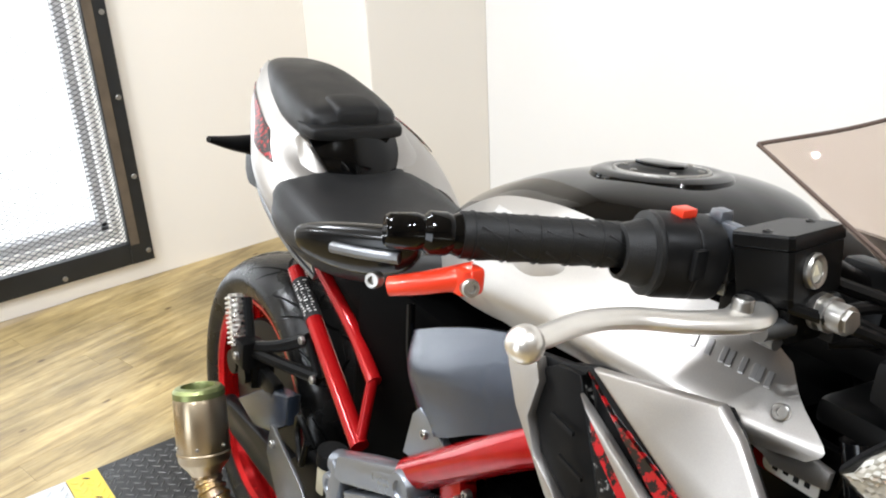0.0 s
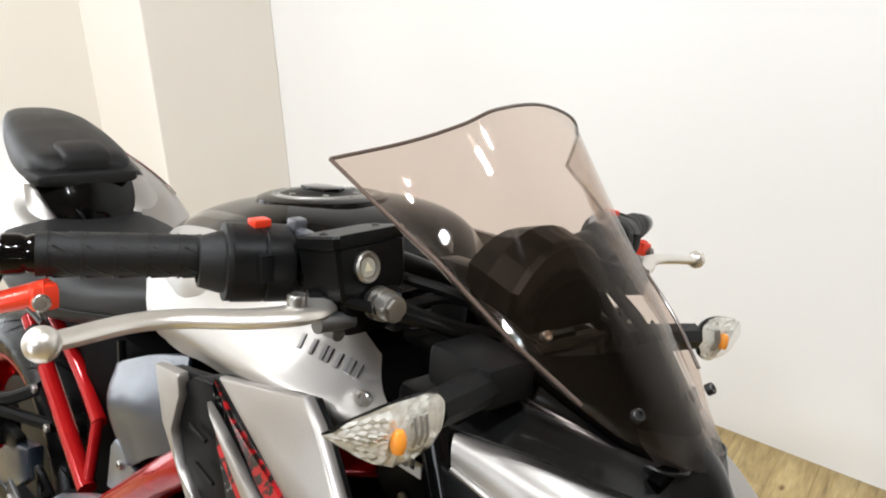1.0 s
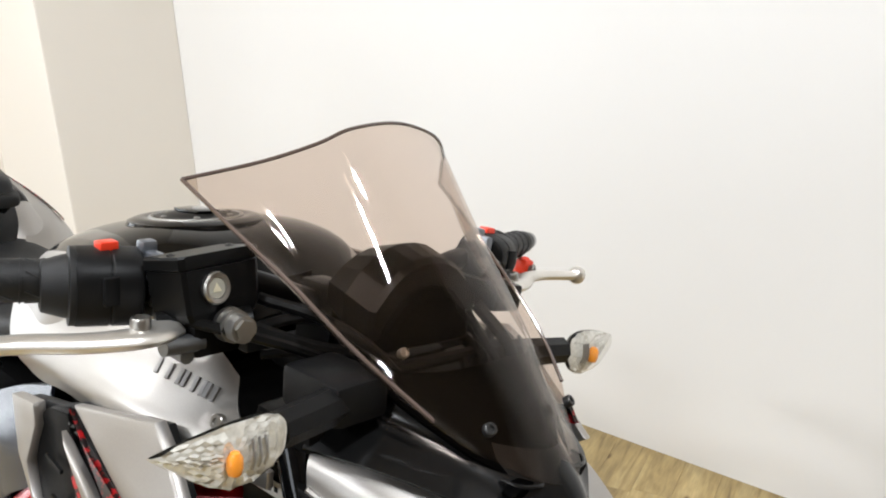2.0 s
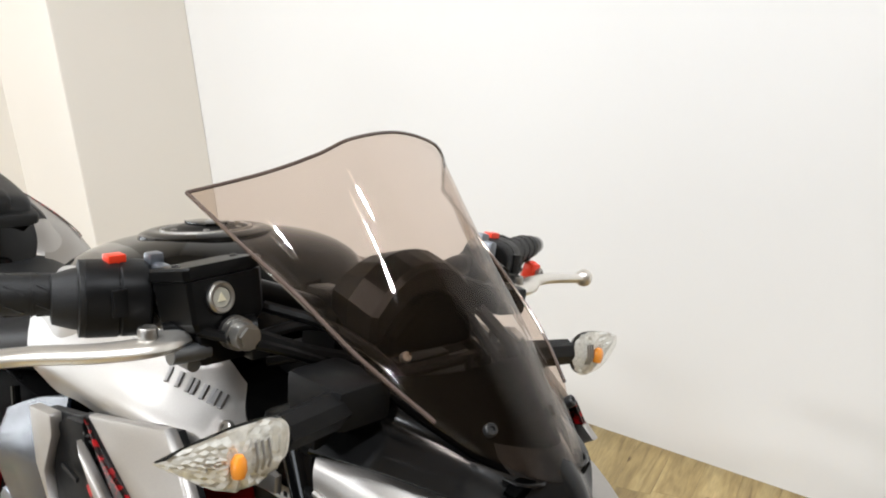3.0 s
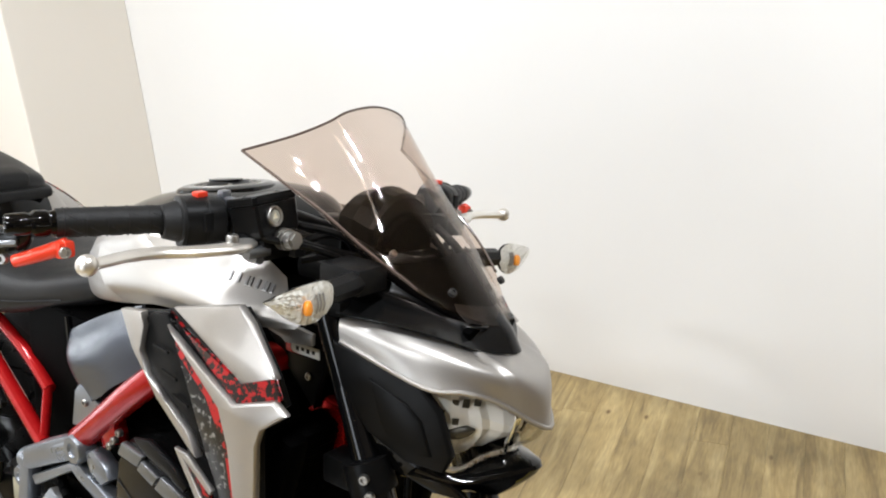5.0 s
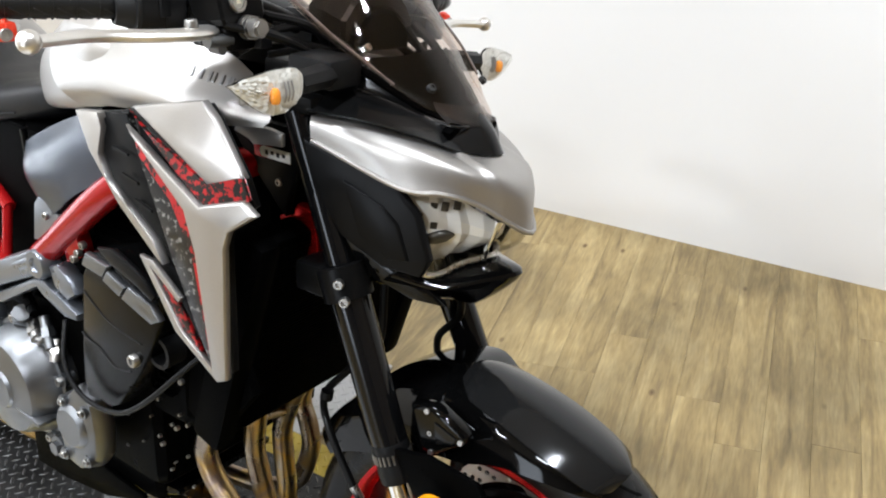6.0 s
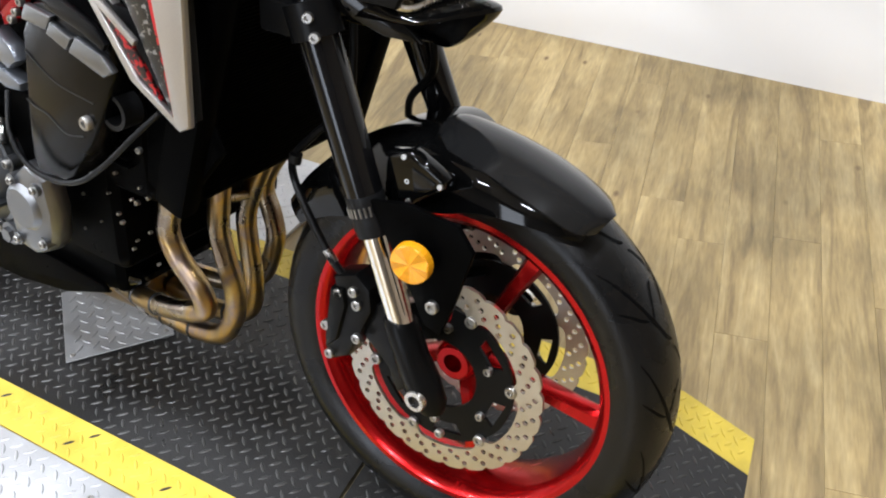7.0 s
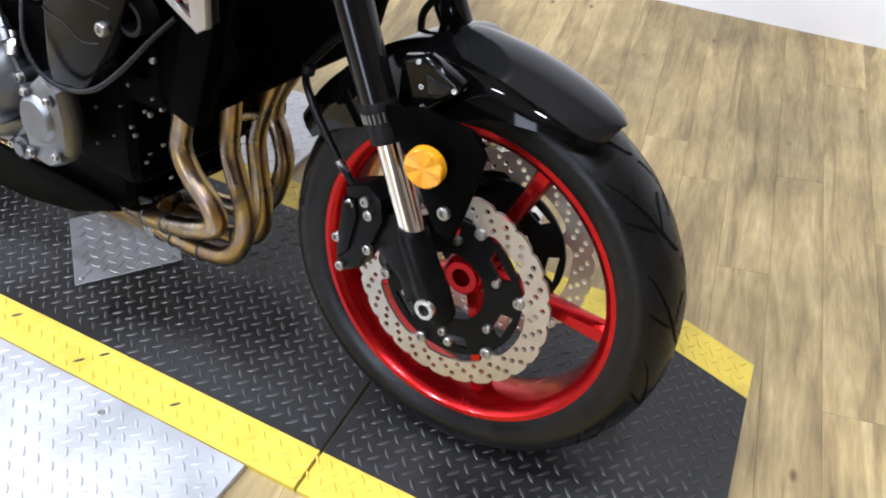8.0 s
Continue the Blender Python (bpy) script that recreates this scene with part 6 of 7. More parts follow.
for bx, bz, br in ((1.000, 0.445, 0.0065), (1.026, 0.461, 0.005), (1.010, 0.472, 0.004), (0.962, 0.40, 0.0055), (0.882, 0.42, 0.005), (0.962, 0.479, 0.0045), (0.955, 0.50, 0.004), (1.018, 0.530, 0.008), (0.915, 0.385, 0.003), (0.94, 0.44, 0.003), (0.99, 0.38, 0.003)):
    bolt((bx, -0.1745, bz), (0.12, -1, 0.1), br * 0.58, 0.004, parent=engine)
random.seed(31)
for k in range(7):
    bolt((random.uniform(0.87, 1.03), -0.1745, random.uniform(0.34, 0.50)), (0.1, -1, 0.1), random.uniform(0.0022, 0.0036), 0.003, parent=engine)
# pipes and fittings above the clutch
for p0, p1, r, mt in (((0.632, 0.50), (0.66, 0.53), 0.014, ALLOY), ((0.665, 0.505), (0.70, 0.495), 0.011, BOLTSTEEL), ((0.70, 0.530), (0.735, 0.49), 0.0085, ALLOY), ((0.730, 0.500), (0.742, 0.470), 0.0095, BOLTSTEEL), ((0.60, 0.49), (0.635, 0.47), 0.012, ENGINE), ((0.655, 0.555), (0.70, 0.54), 0.008, ENGINE)):
    a, b = Vector((p0[0], -0.190, p0[1])), Vector((p1[0], -0.205, p1[1]))
    fit = part("fitting", tube([a, b], r, 14), mt, engine)
    part("fitting_nut", tube([a + (b - a) * 0.35, a + (b - a) * 0.65], r * 1.3, 6), mt, fit)
part("coolant_hose", tube([(0.815, -0.22, 0.575), (0.842, -0.245, 0.530), (0.873, -0.25, 0.496), (0.923, -0.25, 0.486), (0.983, -0.25, 0.501), (1.035, -0.245, 0.538), (1.085, -0.23, 0.590), (1.11, -0.21, 0.62)], 0.0038, 12, 60), PLASTIC, engine, "black hose looping over the engine")
part("intake_pipe", lathe([(0.018, -0.03), (0.018, 0.0), (0.024, 0.0), (0.024, -0.03)], 24, (1.040, -0.195, 0.606), "y", closed=True), PLASTIC, engine)
part("belly_pan", flat([[(0.60, 0.200), (0.707, 0.215), (0.89, 0.235), (0.89, 0.224), (0.786, 0.172), (0.685, 0.140), (0.60, 0.150)]], -0.105, 0.105, 0.008), BLACKGLOSS, bike, "gloss black belly pan")
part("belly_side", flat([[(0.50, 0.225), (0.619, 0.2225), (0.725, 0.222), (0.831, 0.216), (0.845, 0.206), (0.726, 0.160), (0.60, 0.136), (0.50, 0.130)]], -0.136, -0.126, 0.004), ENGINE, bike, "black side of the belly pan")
# exhaust headers and collector
HEADERS = [[(1.02, -0.125, 0.51), (1.013, -0.125, 0.443), (0.997, -0.125, 0.379), (1.015, -0.125, 0.335), (1.052, -0.125, 0.296), (1.056, -0.122, 0.258), (1.000, -0.115, 0.228), (0.93, -0.10, 0.200), (0.86, -0.085, 0.180), (0.77, -0.06, 0.160)],
           [(1.03, -0.042, 0.52), (1.0245, -0.042, 0.441), (1.013, -0.042, 0.354), (1.0204, -0.042, 0.309), (1.039, -0.042, 0.238), (1.030, -0.042, 0.183), (1.000, -0.042, 0.140), (0.944, -0.040, 0.122), (0.864, -0.034, 0.112), (0.77, -0.03, 0.12)],
           [(1.075, 0.042, 0.51), (1.026, 0.042, 0.424), (0.991, 0.042, 0.339), (0.990, 0.042, 0.279), (0.996, 0.042, 0.210), (0.990, 0.041, 0.150), (0.955, 0.038, 0.118), (0.89, 0.035, 0.108), (0.80, 0.03, 0.12)],
           [(1.045, 0.125, 0.50), (0.997, 0.125, 0.4225), (0.960, 0.125, 0.364), (0.952, 0.125, 0.3265), (0.966, 0.125, 0.290), (0.974, 0.125, 0.246), (0.959, 0.125, 0.192), (0.938, 0.12, 0.151), (0.89, 0.10, 0.125), (0.80, 0.07, 0.13)]]
part("header_link", tube([(1.020, -0.042, 0.402), (1.004, 0.042, 0.372)], 0.0085, 12), BRONZE, bike, "short balance pipe between the headers")
for pts in HEADERS:
    hd = part("exhaust_header", tube(pts, 0.0175, 18, 60), BRONZE, bike, "heat-tinted exhaust header pipe")
    wd = catmull(pts, 60)
    for k in (47, 53):
        q = (wd[k + 1] - wd[k - 1]).to_track_quat("Z", "Y").to_matrix().to_4x4()
        part("weld_band", moved(lathe([(0.0170, -0.004), (0.0192, -0.002), (0.0192, 0.002), (0.0170, 0.004)], 20, axis="z"), Matrix.Translation(wd[k]) @ q), GREENPL, hd, "dark weld band")
part("header_clamp", lathe([(0.046, -0.012), (0.050, -0.012), (0.050, 0.012), (0.046, 0.012)], 28, (0.80, 0, 0.122), "x", closed=True), STEEL, bike)
part("collector", tube([(0.80, 0, 0.122), (0.62, -0.03, 0.13), (0.45, -0.10, 0.18), (0.34, -0.17, 0.25), (0.25, -0.22, 0.279)], 0.045, 20, 24, 0.023), BRONZE, bike, "exhaust link pipe")

# outlines of the swingarm bracket's cast arms
ARM1 = [(0.579, 0.591), (0.728, 0.661), (0.759, 0.666), (0.763, 0.636), (0.734, 0.619), (0.596, 0.556), (0.570, 0.550)]
ARM2 = [(0.600, 0.547), (0.724, 0.612), (0.754, 0.618), (0.768, 0.611), (0.835, 0.587), (0.832, 0.575), (0.800, 0.572), (0.749, 0.589), (0.731, 0.599), (0.611, 0.532)]
ARM3 = [(0.773, 0.647), (0.796, 0.657), (0.827, 0.637), (0.836, 0.619), (0.813, 0.603), (0.783, 0.616)]
ARM4 = [(0.566, 0.576), (0.592, 0.556), (0.581, 0.499), (0.555, 0.423), (0.509, 0.405), (0.519, 0.452), (0.546, 0.481)]

# red frame
for s in (-1, 1):
    part("main_frame_tube", tube([(0.735, s * 0.195, 0.650), (0.78, s * 0.197, 0.684), (0.84, s * 0.201, 0.730), (0.90, s * 0.203, 0.776), (0.955, s * 0.198, 0.815), (1.0, s * 0.178, 0.838), (1.06, s * 0.13, 0.85), (1.14, s * 0.07, 0.86)], 0.0215, 20, 36), RED, bike, "red painted frame tube")
    part("frame_lug", flat([[(0.80, 0.70), (0.84, 0.72), (0.85, 0.68), (0.81, 0.66)]], s * 0.192 - 0.012, s * 0.192 + 0.012, 0.004), RED, bike)
    for bx, bz in ((0.836, 0.676), (0.848, 0.688), (0.862, 0.704)):
        bolt((bx, s * 0.205, bz), (0, s, 0), 0.006, 0.006, parent=bike, name="frame_bolt")
    r1 = part("seat_rail", tube([(0.22, s * 0.118, 0.715), (0.53, s * 0.150, 0.560)], 0.0140, 16), RED, bike, "red painted rear frame tube")
    part("warning_label", tube([(0.245, s * 0.1205, 0.7025), (0.318, s * 0.128, 0.666)], 0.0147, 16), GROOVE, r1, "black label with white illegible print")
    run = Vector((0.031, s * 0.0032, -0.0155)).normalized()
    nrm = Vector((0.30, s * 1.0, 0.70)).normalized()
    nrm = (nrm - nrm.dot(run) * run).normalized()
    tang = run.cross(nrm)
    for k in range(12):
        for j in range(3):
            an = radians(-55 + 36 * j)
            o = Vector((0.247, s * 0.1207, 0.7013)) + run * (0.006 + 0.0059 * k) + 0.0149 * (math.cos(an) * nrm + math.sin(an) * tang)
            mm = Matrix((run, math.cos(an) * tang - math.sin(an) * nrm, math.cos(an) * nrm + math.sin(an) * tang)).transposed().to_4x4()
            part("print_bar", moved(box(-0.0007, 0.0006, -0.0034 + 0.0014 * ((k * 7 + j * 3) % 4), 0.0030 - 0.0009 * ((k * 5 + j) % 3), -0.0006, 0.0003), Matrix.Translation(o) @ mm), WHITEST, r1, smooth=False)
    part("seat_rail", tube([(0.27, s * 0.098, 0.735), (0.42, s * 0.112, 0.69), (0.51, s * 0.122, 0.648)], 0.0115, 14, 12), RED, bike, "red painted rear frame tube")
    part("seat_rail", tube([(0.505, s * 0.122, 0.655), (0.527, s * 0.148, 0.566)], 0.0085, 14), RED, bike, "red painted rear frame brace")
    # silver pivot bracket
    arms = [flat([[(x, z) for x, z in poly]], s * 0.200 - 0.014, s * 0.200 + 0.014, 0.006) for poly in
            (ARM1, ARM2, ARM3, ARM4)]
    bar1 = tube([(0.545, s * 0.188, 0.552), (0.593, s * 0.192, 0.576), (0.656, s * 0.195, 0.608), (0.722, s * 0.197, 0.637), (0.751, s * 0.197, 0.645)], 0.0195, 16, 16)
    bk = part("swingarm_bracket", joined(bar1, *arms), STEELBLUE, bike, "blue-grey cast swingarm bracket")
    part("pivot_cap", moved(flip(lathe([(0.0, 0.006), (0.010, 0.006), (0.012, 0.010), (0.021, 0.010), (0.024, 0.004), (0.024, -0.02)], 26, axis="y"), -s), Matrix.Translation((0.751, s * 0.212, 0.645))), STEELBLUE, bk)
    part("pivot_cap", moved(flip(lathe([(0.0, 0.006), (0.008, 0.006), (0.010, 0.009), (0.017, 0.009), (0.019, 0.004), (0.019, -0.02)], 26, axis="y"), -s), Matrix.Translation((0.558, s * 0.204, 0.530))), STEELBLUE, bk)
    bolt((0.758, s * 0.196, 0.718), (0, s, 0), 0.006, 0.005, parent=bk)
    part("airbox_stay", flat([[(0.712, 0.668), (0.726, 0.729), (0.738, 0.742), (0.757, 0.740), (0.800, 0.722), (0.775, 0.705), (0.745, 0.672)]], s * 0.190 - 0.006, s * 0.190 + 0.006, 0.003), STEELBLUE, bike, "bare alloy stay")
# air box cover
for s in (-1, 1):
    air = [[(0.610, s * 0.115, 0.776), (0.658, s * 0.158, 0.801), (0.73, s * 0.169, 0.836), (0.809, s * 0.175, 0.870), (0.90, s * 0.184, 0.902)],
           [(0.640, s * 0.132, 0.742), (0.690, s * 0.184, 0.766), (0.765, s * 0.200, 0.802), (0.84, s * 0.207, 0.838), (0.935, s * 0.207, 0.868)],
           [(0.688, s * 0.138, 0.700), (0.738, s * 0.182, 0.708), (0.800, s * 0.202, 0.738), (0.868, s * 0.212, 0.782), (0.95, s * 0.207, 0.826)]]
    ac = part("airbox_cover", sheet(air, 28, 18, 0.004), BLUEGREY, bike, "blue-grey satin air box cover")
    # black sheet in place of the shaded gap above the cover's edge
    inner = [(x, y * 0.55, z - 0.006) for x, y, z in air[0]]
    part("gap_sheet", sheet([inner, [(x, y * 0.97, z + 0.0005) for x, y, z in air[0]]], 28, 4, 0.003), BLACKGLOSS, ac, "black sheet for the dark gap above the cover")
    rear = [(x - 0.012, y * 0.80, z + 0.002) for x, y, z in (air[0][0], air[1][0], air[2][0])]
    part("cover_rear_edge", tube(rear, 0.008, 10, 16), BLUEGREY, ac, "pale rear edge of the cover")
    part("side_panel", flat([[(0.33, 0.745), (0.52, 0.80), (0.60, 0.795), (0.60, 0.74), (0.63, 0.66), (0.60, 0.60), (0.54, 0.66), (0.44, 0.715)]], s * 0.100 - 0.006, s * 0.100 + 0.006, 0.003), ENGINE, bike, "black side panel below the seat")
for s in (-1, 1):
    part("panel_edge", tube([(0.585, s * 0.120, 0.80), (0.604, s * 0.125, 0.73), (0.636, s * 0.122, 0.66), (0.612, s * 0.118, 0.59), (0.60, s * 0.116, 0.52)], 0.006, 10, 24), BLACKGLOSS, bike, "gloss black panel edge")
# filler boxes that keep the gaps inside the frame dark
part("inner_frame", joined(box(0.42, 0.80, -0.112, 0.112, 0.44, 0.80, 0.02), box(0.25, 0.60, -0.075, 0.075, 0.66, 0.80, 0.02), box(0.76, 1.14, -0.11, 0.11, 0.66, 0.93, 0.03)), DEEP, bike, "near-black frame and airbox core that fills the gaps with dark")

# ---------- seat and tail ----------


def blob(secs, n=32, k=0.62, steps=26):
    """A cushion: super-elliptic sections (x, half width, low, top, shift y)."""
    out = []
    for x, hw, z0, z1, yo in secs:
        out.append([Vector((x, yo + hw * math.copysign(abs(math.cos(a)) ** k, math.cos(a)), (z0 + z1) / 2 + (z1 - z0) / 2 * math.copysign(abs(math.sin(a)) ** k, math.sin(a)))) for a in (2 * math.pi * j / n for j in range(n))])
    cs = [catmull([s[i] for s in out], steps) for i in range(n)]
    return loft([[cs[i][j] for i in range(n)] for j in range(steps)])


seat = part("rider_seat", blob([(0.170, 0.11, 0.785, 0.850, -0.015), (0.195, 0.138, 0.770, 0.880, -0.018), (0.26, 0.146, 0.752, 0.873, -0.016), (0.35, 0.144, 0.748, 0.853, -0.010), (0.44, 0.130, 0.765, 0.846, 0), (0.53, 0.108, 0.79, 0.862, 0), (0.60, 0.085, 0.81, 0.875, 0), (0.635, 0.05, 0.83, 0.87, 0)]), VINYL, bike, "black vinyl rider's seat")
part("seam", tube([(0.20, -0.146, 0.80), (0.30, -0.157, 0.785), (0.42, -0.136, 0.795), (0.54, -0.106, 0.815)], 0.0018, 6, 24), GROOVE, seat)
pill = part("pillion_seat", blob([(0.206, 0.058, 0.930, 0.962, -0.013), (0.188, 0.082, 0.925, 0.980, -0.013), (0.14, 0.089, 0.92, 0.990, -0.009), (0.06, 0.087, 0.92, 1.005, -0.003), (-0.02, 0.077, 0.93, 1.016, 0.003), (-0.09, 0.059, 0.95, 1.016, 0.008), (-0.135, 0.040, 0.965, 1.010, 0.010), (-0.158, 0.015, 0.98, 0.998, 0.010)], k=0.6, steps=40), VINYL, bike, "black vinyl pillion seat")
part("seat_pad", blob([(0.207, 0.034, 0.955, 0.972, -0.010), (0.200, 0.041, 0.95, 0.984, -0.010), (0.175, 0.043, 0.95, 0.992, -0.009), (0.150, 0.041, 0.95, 0.994, -0.008), (0.143, 0.036, 0.95, 0.990, -0.008)], 32, 0.45, 24), GRIPRUB, pill, "darker raised pad on the pillion seat")
part("strap", blob([(0.217, 0.074, 0.932, 0.946, -0.014), (0.213, 0.084, 0.930, 0.952, -0.014), (0.190, 0.091, 0.931, 0.956, -0.013), (0.165, 0.092, 0.936, 0.957, -0.012)], 40, 0.42, 16), GRIPRUB, pill, "black strap across the pillion seat")
part("seat_front", sheet([[(0.188, -0.096, 0.934), (0.211, -0.052, 0.935), (0.216, -0.012, 0.936), (0.211, 0.028, 0.935), (0.188, 0.070, 0.934)],
                          [(0.214, -0.082, 0.903), (0.229, -0.044, 0.902), (0.233, -0.008, 0.902), (0.229, 0.030, 0.902), (0.214, 0.066, 0.902)],
                          [(0.224, -0.062, 0.868), (0.238, -0.030, 0.866), (0.241, -0.002, 0.866), (0.238, 0.027, 0.866), (0.224, 0.056, 0.867)]], 28, 12, 0.005), BLACKGLOSS, pill, "gloss black panel below the pillion seat")
for s in (-1, 1):
    yo = 0.012
    up = [(0.262, yo + s * 0.045, 0.862), (0.205, yo + s * 0.070, 0.885), (0.155, yo + s * 0.096, 0.925), (0.06, yo + s * 0.094, 0.955), (-0.05, yo + s * 0.074, 0.990), (-0.15, yo + s * 0.036, 1.004)]
    m1 = [(0.275, yo + s * 0.110, 0.850), (0.20, yo + s * 0.135, 0.880), (0.13, yo + s * 0.145, 0.905), (0.04, yo + s * 0.125, 0.935), (-0.07, yo + s * 0.092, 0.965), (-0.17, yo + s * 0.040, 0.985)]
    m2 = [(0.295, yo + s * 0.150, 0.800), (0.22, yo + s * 0.168, 0.832), (0.13, yo + s * 0.172, 0.866), (0.03, yo + s * 0.140, 0.900), (-0.08, yo + s * 0.096, 0.93), (-0.18, yo + s * 0.038, 0.955)]
    lo = [(0.325, yo + s * 0.146, 0.742), (0.24, yo + s * 0.160, 0.775), (0.13, yo + s * 0.158, 0.822), (0.02, yo + s * 0.122, 0.865), (-0.08, yo + s * 0.080, 0.89), (-0.16, yo + s * 0.030, 0.92)]
    tl = part("tail_panel", sheet([up, m1, m2, lo], 30, 20, 0.004), SILVER, bike, "silver painted tail panel")
    rows = [catmull(c, 61) for c in (up, m1, m2, lo)]
    patch_rows = []
    for i in range(19, 52):
        f = (i - 19) / 32
        col = catmull([r[i] for r in rows], 61)
        mid, hw = 24 - 3 * f, 0.4 + 7.5 * (f / 0.34 if f < 0.34 else ((1 - f) / 0.66) ** 1.7)
        line_pts = []
        for q in (-1, -0.5, 0, 0.5, 1):
            k = mid + hw * q
            k0 = int(k)
            line_pts.append(col[k0].lerp(col[k0 + 1], k - k0) + Vector((0.0018, s * 0.003, 0.0018)))
        patch_rows.append(line_pts)
    bm = loft(patch_rows, closed=False)
    bmesh.ops.recalc_face_normals(bm, faces=bm.faces)
    bmesh.ops.solidify(bm, geom=bm.faces[:], thickness=0.0015)
    part("red_graphic", bm, CAMORED, tl, "red and black tail graphic")
    part("tail_edge", tube(lo, 0.005, 8, 30), ALLOY, tl)
part("tail_bridge", sheet([[(0.285 - 0.6 * y * y, y + 0.004, 0.842 - 1.6 * y * y) for y in (-0.14, -0.07, 0.0, 0.07, 0.14)], [(0.252, y + 0.004, 0.864 - 1.5 * y * y) for y in (-0.13, -0.065, 0.0, 0.065, 0.13)], [(0.208, y + 0.004, 0.884 - 1.4 * y * y) for y in (-0.12, -0.06, 0.0, 0.06, 0.12)]], 28, 14, 0.003), SILVER, bike, "silver panel below the pillion seat")
for s in (-1, 1):
    e0 = [(0.180, -0.013 + s * 0.082, 0.930), (0.198, -0.006 + s * 0.064, 0.902), (0.213, s * 0.046, 0.868)]
    e2 = [(0.150, 0.012 + s * 0.106, 0.918), (0.190, 0.010 + s * 0.112, 0.888), (0.232, 0.008 + s * 0.100, 0.856)]
    e1 = [tuple((a + b) / 2 + d for a, b, d in zip(p, q, (0.002, s * 0.004, 0.006))) for p, q in zip(e0, e2)]
    part("tail_cheek", sheet([e0, e1, e2], 14, 10, 0.003), SILVER, bike, "silver flank beside the pillion seat")
part("tail_light", box(-0.185, -0.15, -0.03, 0.055, 0.915, 0.985, 0.01), mat("dark_red_lens", (0.12, 0.005, 0.005), 0.15, 0, 0.6), bike)
part("undertail", box(-0.15, 0.30, -0.075, 0.095, 0.76, 0.86, 0.03), PLASTIC, bike)
for s in (-1, 1):
    st = part("rear_indicator", tube([(-0.10, 0.012 + s * 0.07, 0.848), (-0.085, 0.012 + s * 0.13, 0.858), (-0.065, 0.012 + s * 0.183, 0.872)], 0.022, 12, 14, 0.006), PLASTIC, bike, "black rear indicator")
# ---------- rear end ----------
for s in (-1, 1):
    sw = [(0.66, 0.42), (0.68, 0.36), (0.50, 0.31), (0.25, 0.285), (0.0, 0.285), (-0.07, 0.30), (-0.07, 0.335), (0.0, 0.35), (0.25, 0.37), (0.34, 0.44), (0.44, 0.45)]
    part("swingarm", flat([sw], s * 0.125 - 0.018, s * 0.125 + 0.018, 0.008), BLACKSATIN, bike, "black swingarm")
    # pillion peg hanger
    hang = joined(tube([(0.315, s * 0.135, 0.632), (0.26, s * 0.165, 0.600), (0.20, s * 0.190, 0.578)], 0.0105, 10, 10), tube([(0.355, s * 0.132, 0.580), (0.28, s * 0.165, 0.578), (0.20, s * 0.190, 0.572)], 0.0105, 10, 10), tube([(0.315, s * 0.135, 0.632), (0.355, s * 0.132, 0.580)], 0.007, 10), tube([(0.205, s * 0.188, 0.560), (0.160, s * 0.180, 0.650)], 0.010, 10), box(0.17, 0.225, s * 0.195 - 0.016, s * 0.195 + 0.016, 0.545, 0.595, 0.008))
    hg = part("peg_hanger", hang, BLACKSATIN, bike, "black pillion peg hanger")
    peg = part("pillion_peg", tube([(0.188, s * 0.203, 0.576), (0.148, s * 0.196, 0.654)], 0.0125, 14), STEEL, hg, "folded ribbed alloy peg")
    for k in range(10):
        part("rib", moved(box(-0.0135, 0.0135, -0.0135, 0.0135, -0.0022, 0.0022, 0.0010, 1), Matrix.Translation((0.185 - 0.00385 * k, s * (0.2035 - 0.0007 * k), 0.582 + 0.0074 * k)) @ Matrix.Rotation(radians(-25), 4, "Y")), STEEL, peg)
    bolt((0.205, s * 0.212, 0.567), (0, s, 0), 0.007, 0.005, parent=hg)
    bolt((0.315, s * 0.146, 0.632), (0, s, 0), 0.007, 0.005, parent=hg)
    bolt((0.355, s * 0.143, 0.580), (0, s, 0), 0.007, 0.005, parent=hg)
part("rear_caliper", joined(box(0.06, 0.15, -0.165, -0.115, 0.46, 0.53, 0.014), tube([(0.09, -0.165, 0.495), (0.09, -0.178, 0.495)], 0.022, 18), tube([(0.135, -0.165, 0.49), (0.135, -0.176, 0.49)], 0.018, 18), box(0.10, 0.22, -0.15, -0.13, 0.47, 0.505, 0.006)), BLACKSATIN, bike, "black rear brake caliper")
part("hugger_side", flat([[(0.045, 0.392), (0.145, 0.460), (0.200, 0.490), (0.275, 0.510), (0.268, 0.450), (0.20, 0.402), (0.13, 0.375)]], -0.150, -0.120, 0.008), BLUEGREY, bike, "blue-grey swingarm guard")
heel = part("heel_guard", flat([[(0.304, 0.482), (0.316, 0.484), (0.425, 0.440), (0.440, 0.425), (0.430, 0.36), (0.36, 0.34), (0.292, 0.425)]], -0.191, -0.185, 0.001), ALLOY, bike, "bare alloy heel guard")
for bx, bz in ((0.318, 0.455), (0.405, 0.372)):
    bolt((bx, -0.191, bz), (0, -1, 0), 0.007, 0.005, parent=heel)
part("fluid_pot", tube([(0.398, -0.125, 0.40), (0.400, -0.125, 0.450)], 0.022, 22), CREAM, bike, "milky rear brake fluid pot")
part("pot_lid", tube([(0.400, -0.125, 0.4505), (0.402, -0.125, 0.474)], 0.025, 22), PLASTIC, bike)
part("rear_hose", tube([(0.36, -0.14, 0.46), (0.33, -0.15, 0.50), (0.30, -0.14, 0.46), (0.34, -0.15, 0.42), (0.36, -0.15, 0.47)], 0.006, 8, 40), CABLE, bike)
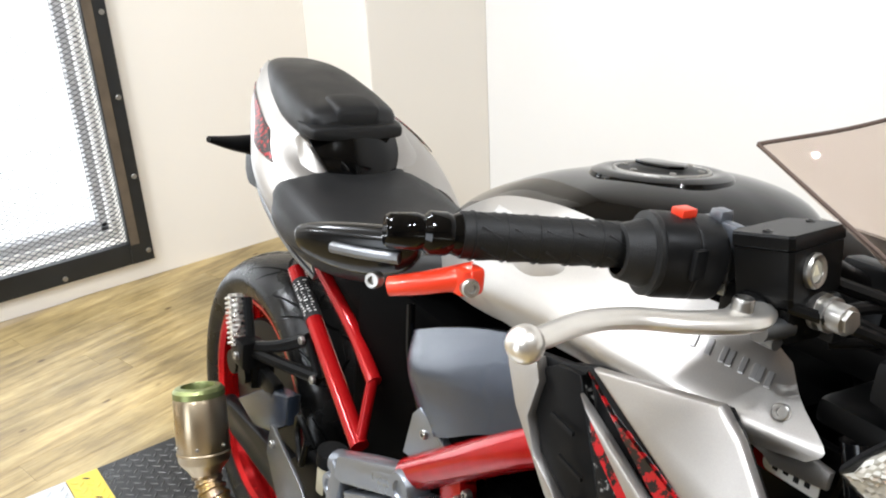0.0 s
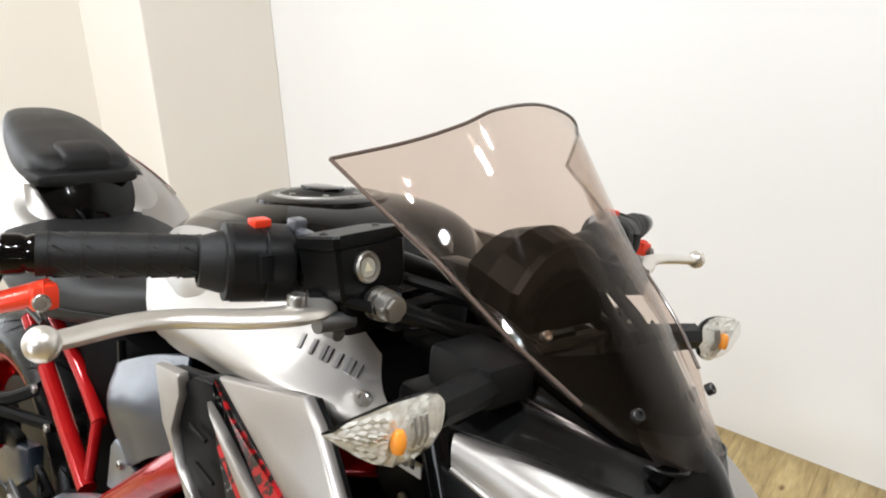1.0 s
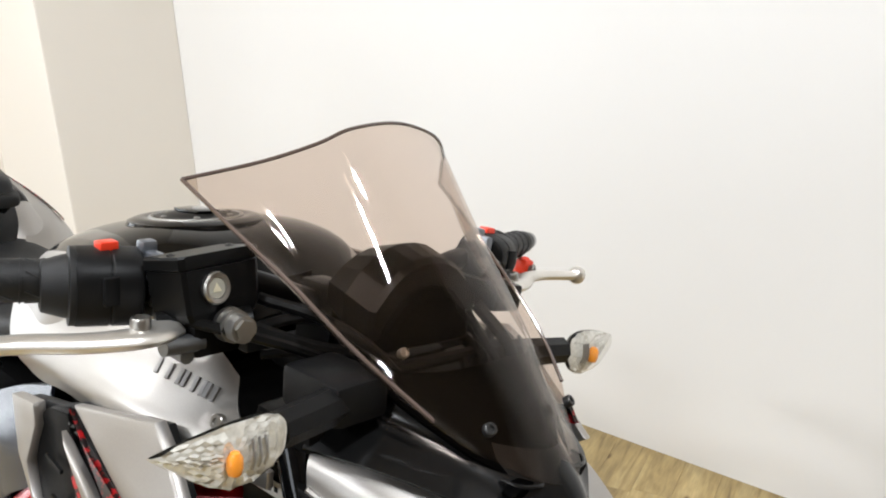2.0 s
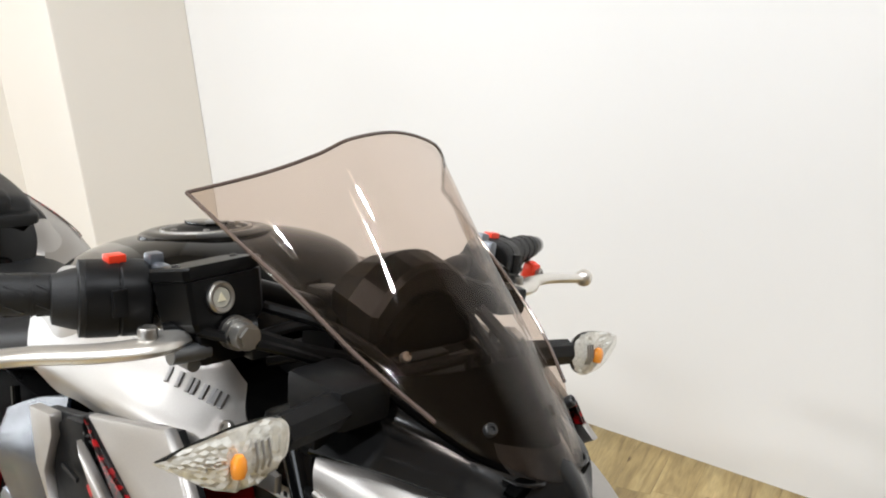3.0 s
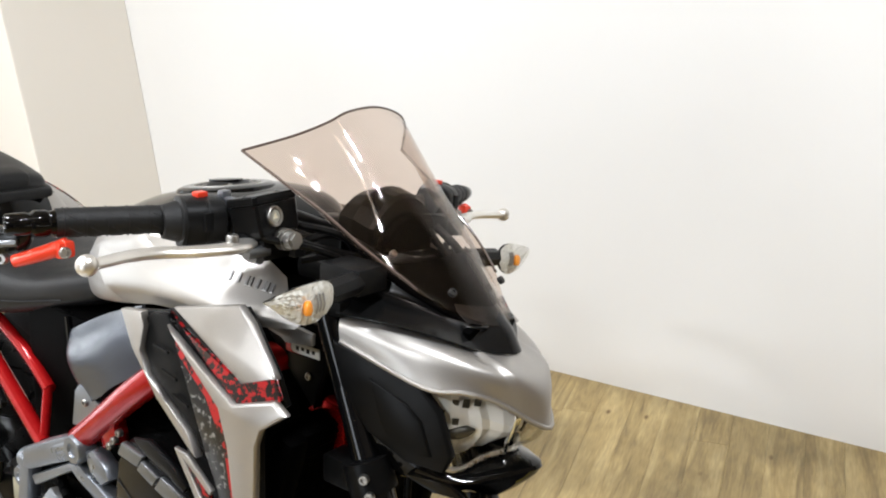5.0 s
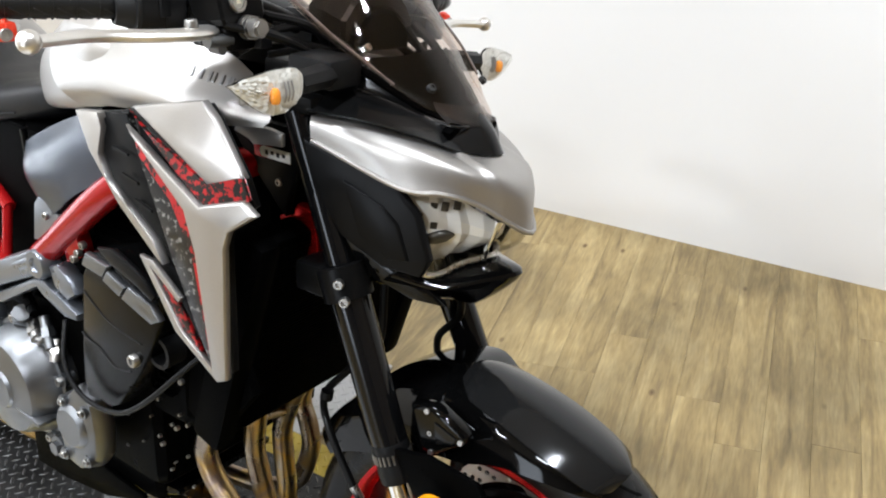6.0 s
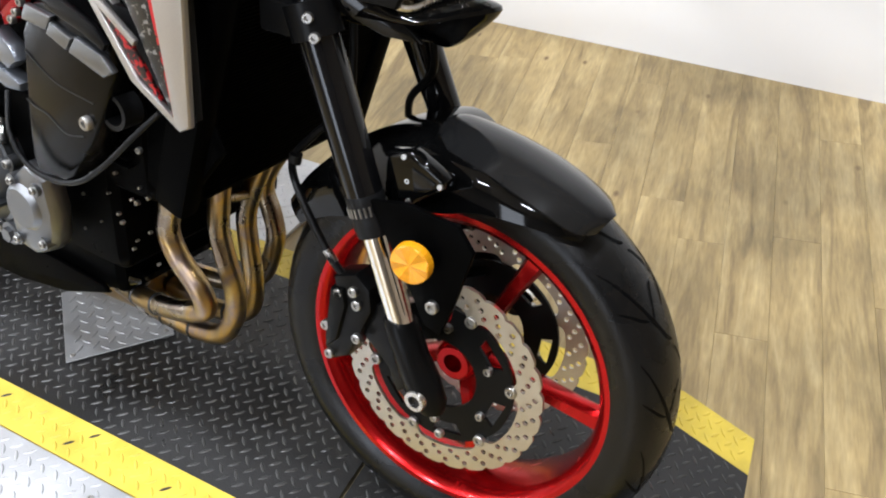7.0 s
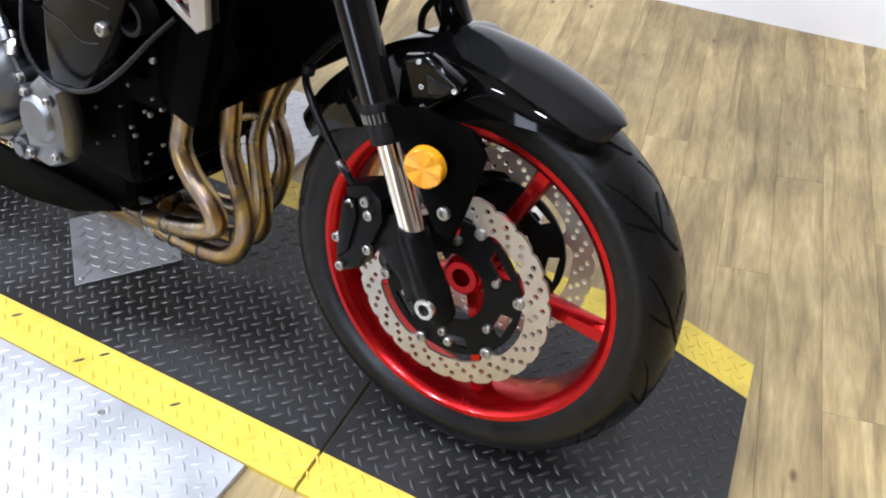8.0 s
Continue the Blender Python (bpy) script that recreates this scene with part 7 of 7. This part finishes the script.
part("shock_absorber", joined(tube([(0.38, -0.03, 0.35), (0.47, -0.02, 0.62)], 0.025, 16), *[lathe([(0.026, -0.004), (0.036, -0.002), (0.036, 0.002), (0.026, 0.004)], 20, (0.39 + 0.012 * k, -0.03, 0.38 + 0.032 * k), "z", closed=True) for k in range(6)]), BLACKSATIN, bike)
# silencer: a short can that flares from the link pipe, seen nearly along its axis
A0, A1 = Vector((0.160, -0.250, 0.345)), Vector((0.124, -0.250, 0.465))
CQ = (A1 - A0).to_track_quat("Z", "Y").to_matrix().to_4x4()
CL = (A1 - A0).length
AT = Matrix.Translation(A0) @ CQ
can = part("silencer", moved(lathe([(0.026, -0.022), (0.030, -0.014), (0.042, 0.0), (0.0455, 0.006), (0.0465, CL * 0.5), (0.0455, CL - 0.012), (0.042, CL - 0.004), (0.036, CL - 0.002)], 44, axis="z"), AT), CANMAT, bike, "titanium-coloured short silencer")
part("end_ring", moved(lathe([(0.0455, CL - 0.006), (0.0450, CL + 0.004), (0.040, CL + 0.010), (0.030, CL + 0.012), (0.028, CL + 0.006), (0.028, CL - 0.03)], 40, axis="z"), AT), GREENRING, can, "greenish heat-tinted end ring")
part("shell_seam", moved(lathe([(0.0460, 0.016), (0.0472, 0.018), (0.0472, 0.021), (0.0460, 0.023)], 44, axis="z"), AT), CANMAT, can)
for k in range(6):
    a = 2 * math.pi * k / 6
    bolt(AT @ Vector((0.0465 * math.cos(a), 0.0465 * math.sin(a), 0.034)), CQ.to_3x3() @ Vector((math.cos(a), math.sin(a), 0)), 0.0032, 0.0025, "rivet", can)
JP = catmull([A0 - 0.012 * (A1 - A0).normalized(), Vector((0.178, -0.248, 0.310)), Vector((0.215, -0.238, 0.285)), Vector((0.26, -0.215, 0.278))], 24)
part("link_joint", tube(JP, 0.0225, 18), BRONZE, can, "ribbed bronze pipe joint")
for k in (4, 7, 10, 13):
    q = (JP[k + 1] - JP[k - 1]).to_track_quat("Z", "Y").to_matrix().to_4x4()
    part("joint_rib", moved(lathe([(0.022, -0.004), (0.0265, -0.002), (0.0265, 0.002), (0.022, 0.004)], 22, axis="z"), Matrix.Translation(JP[k]) @ q), BRONZE, can)
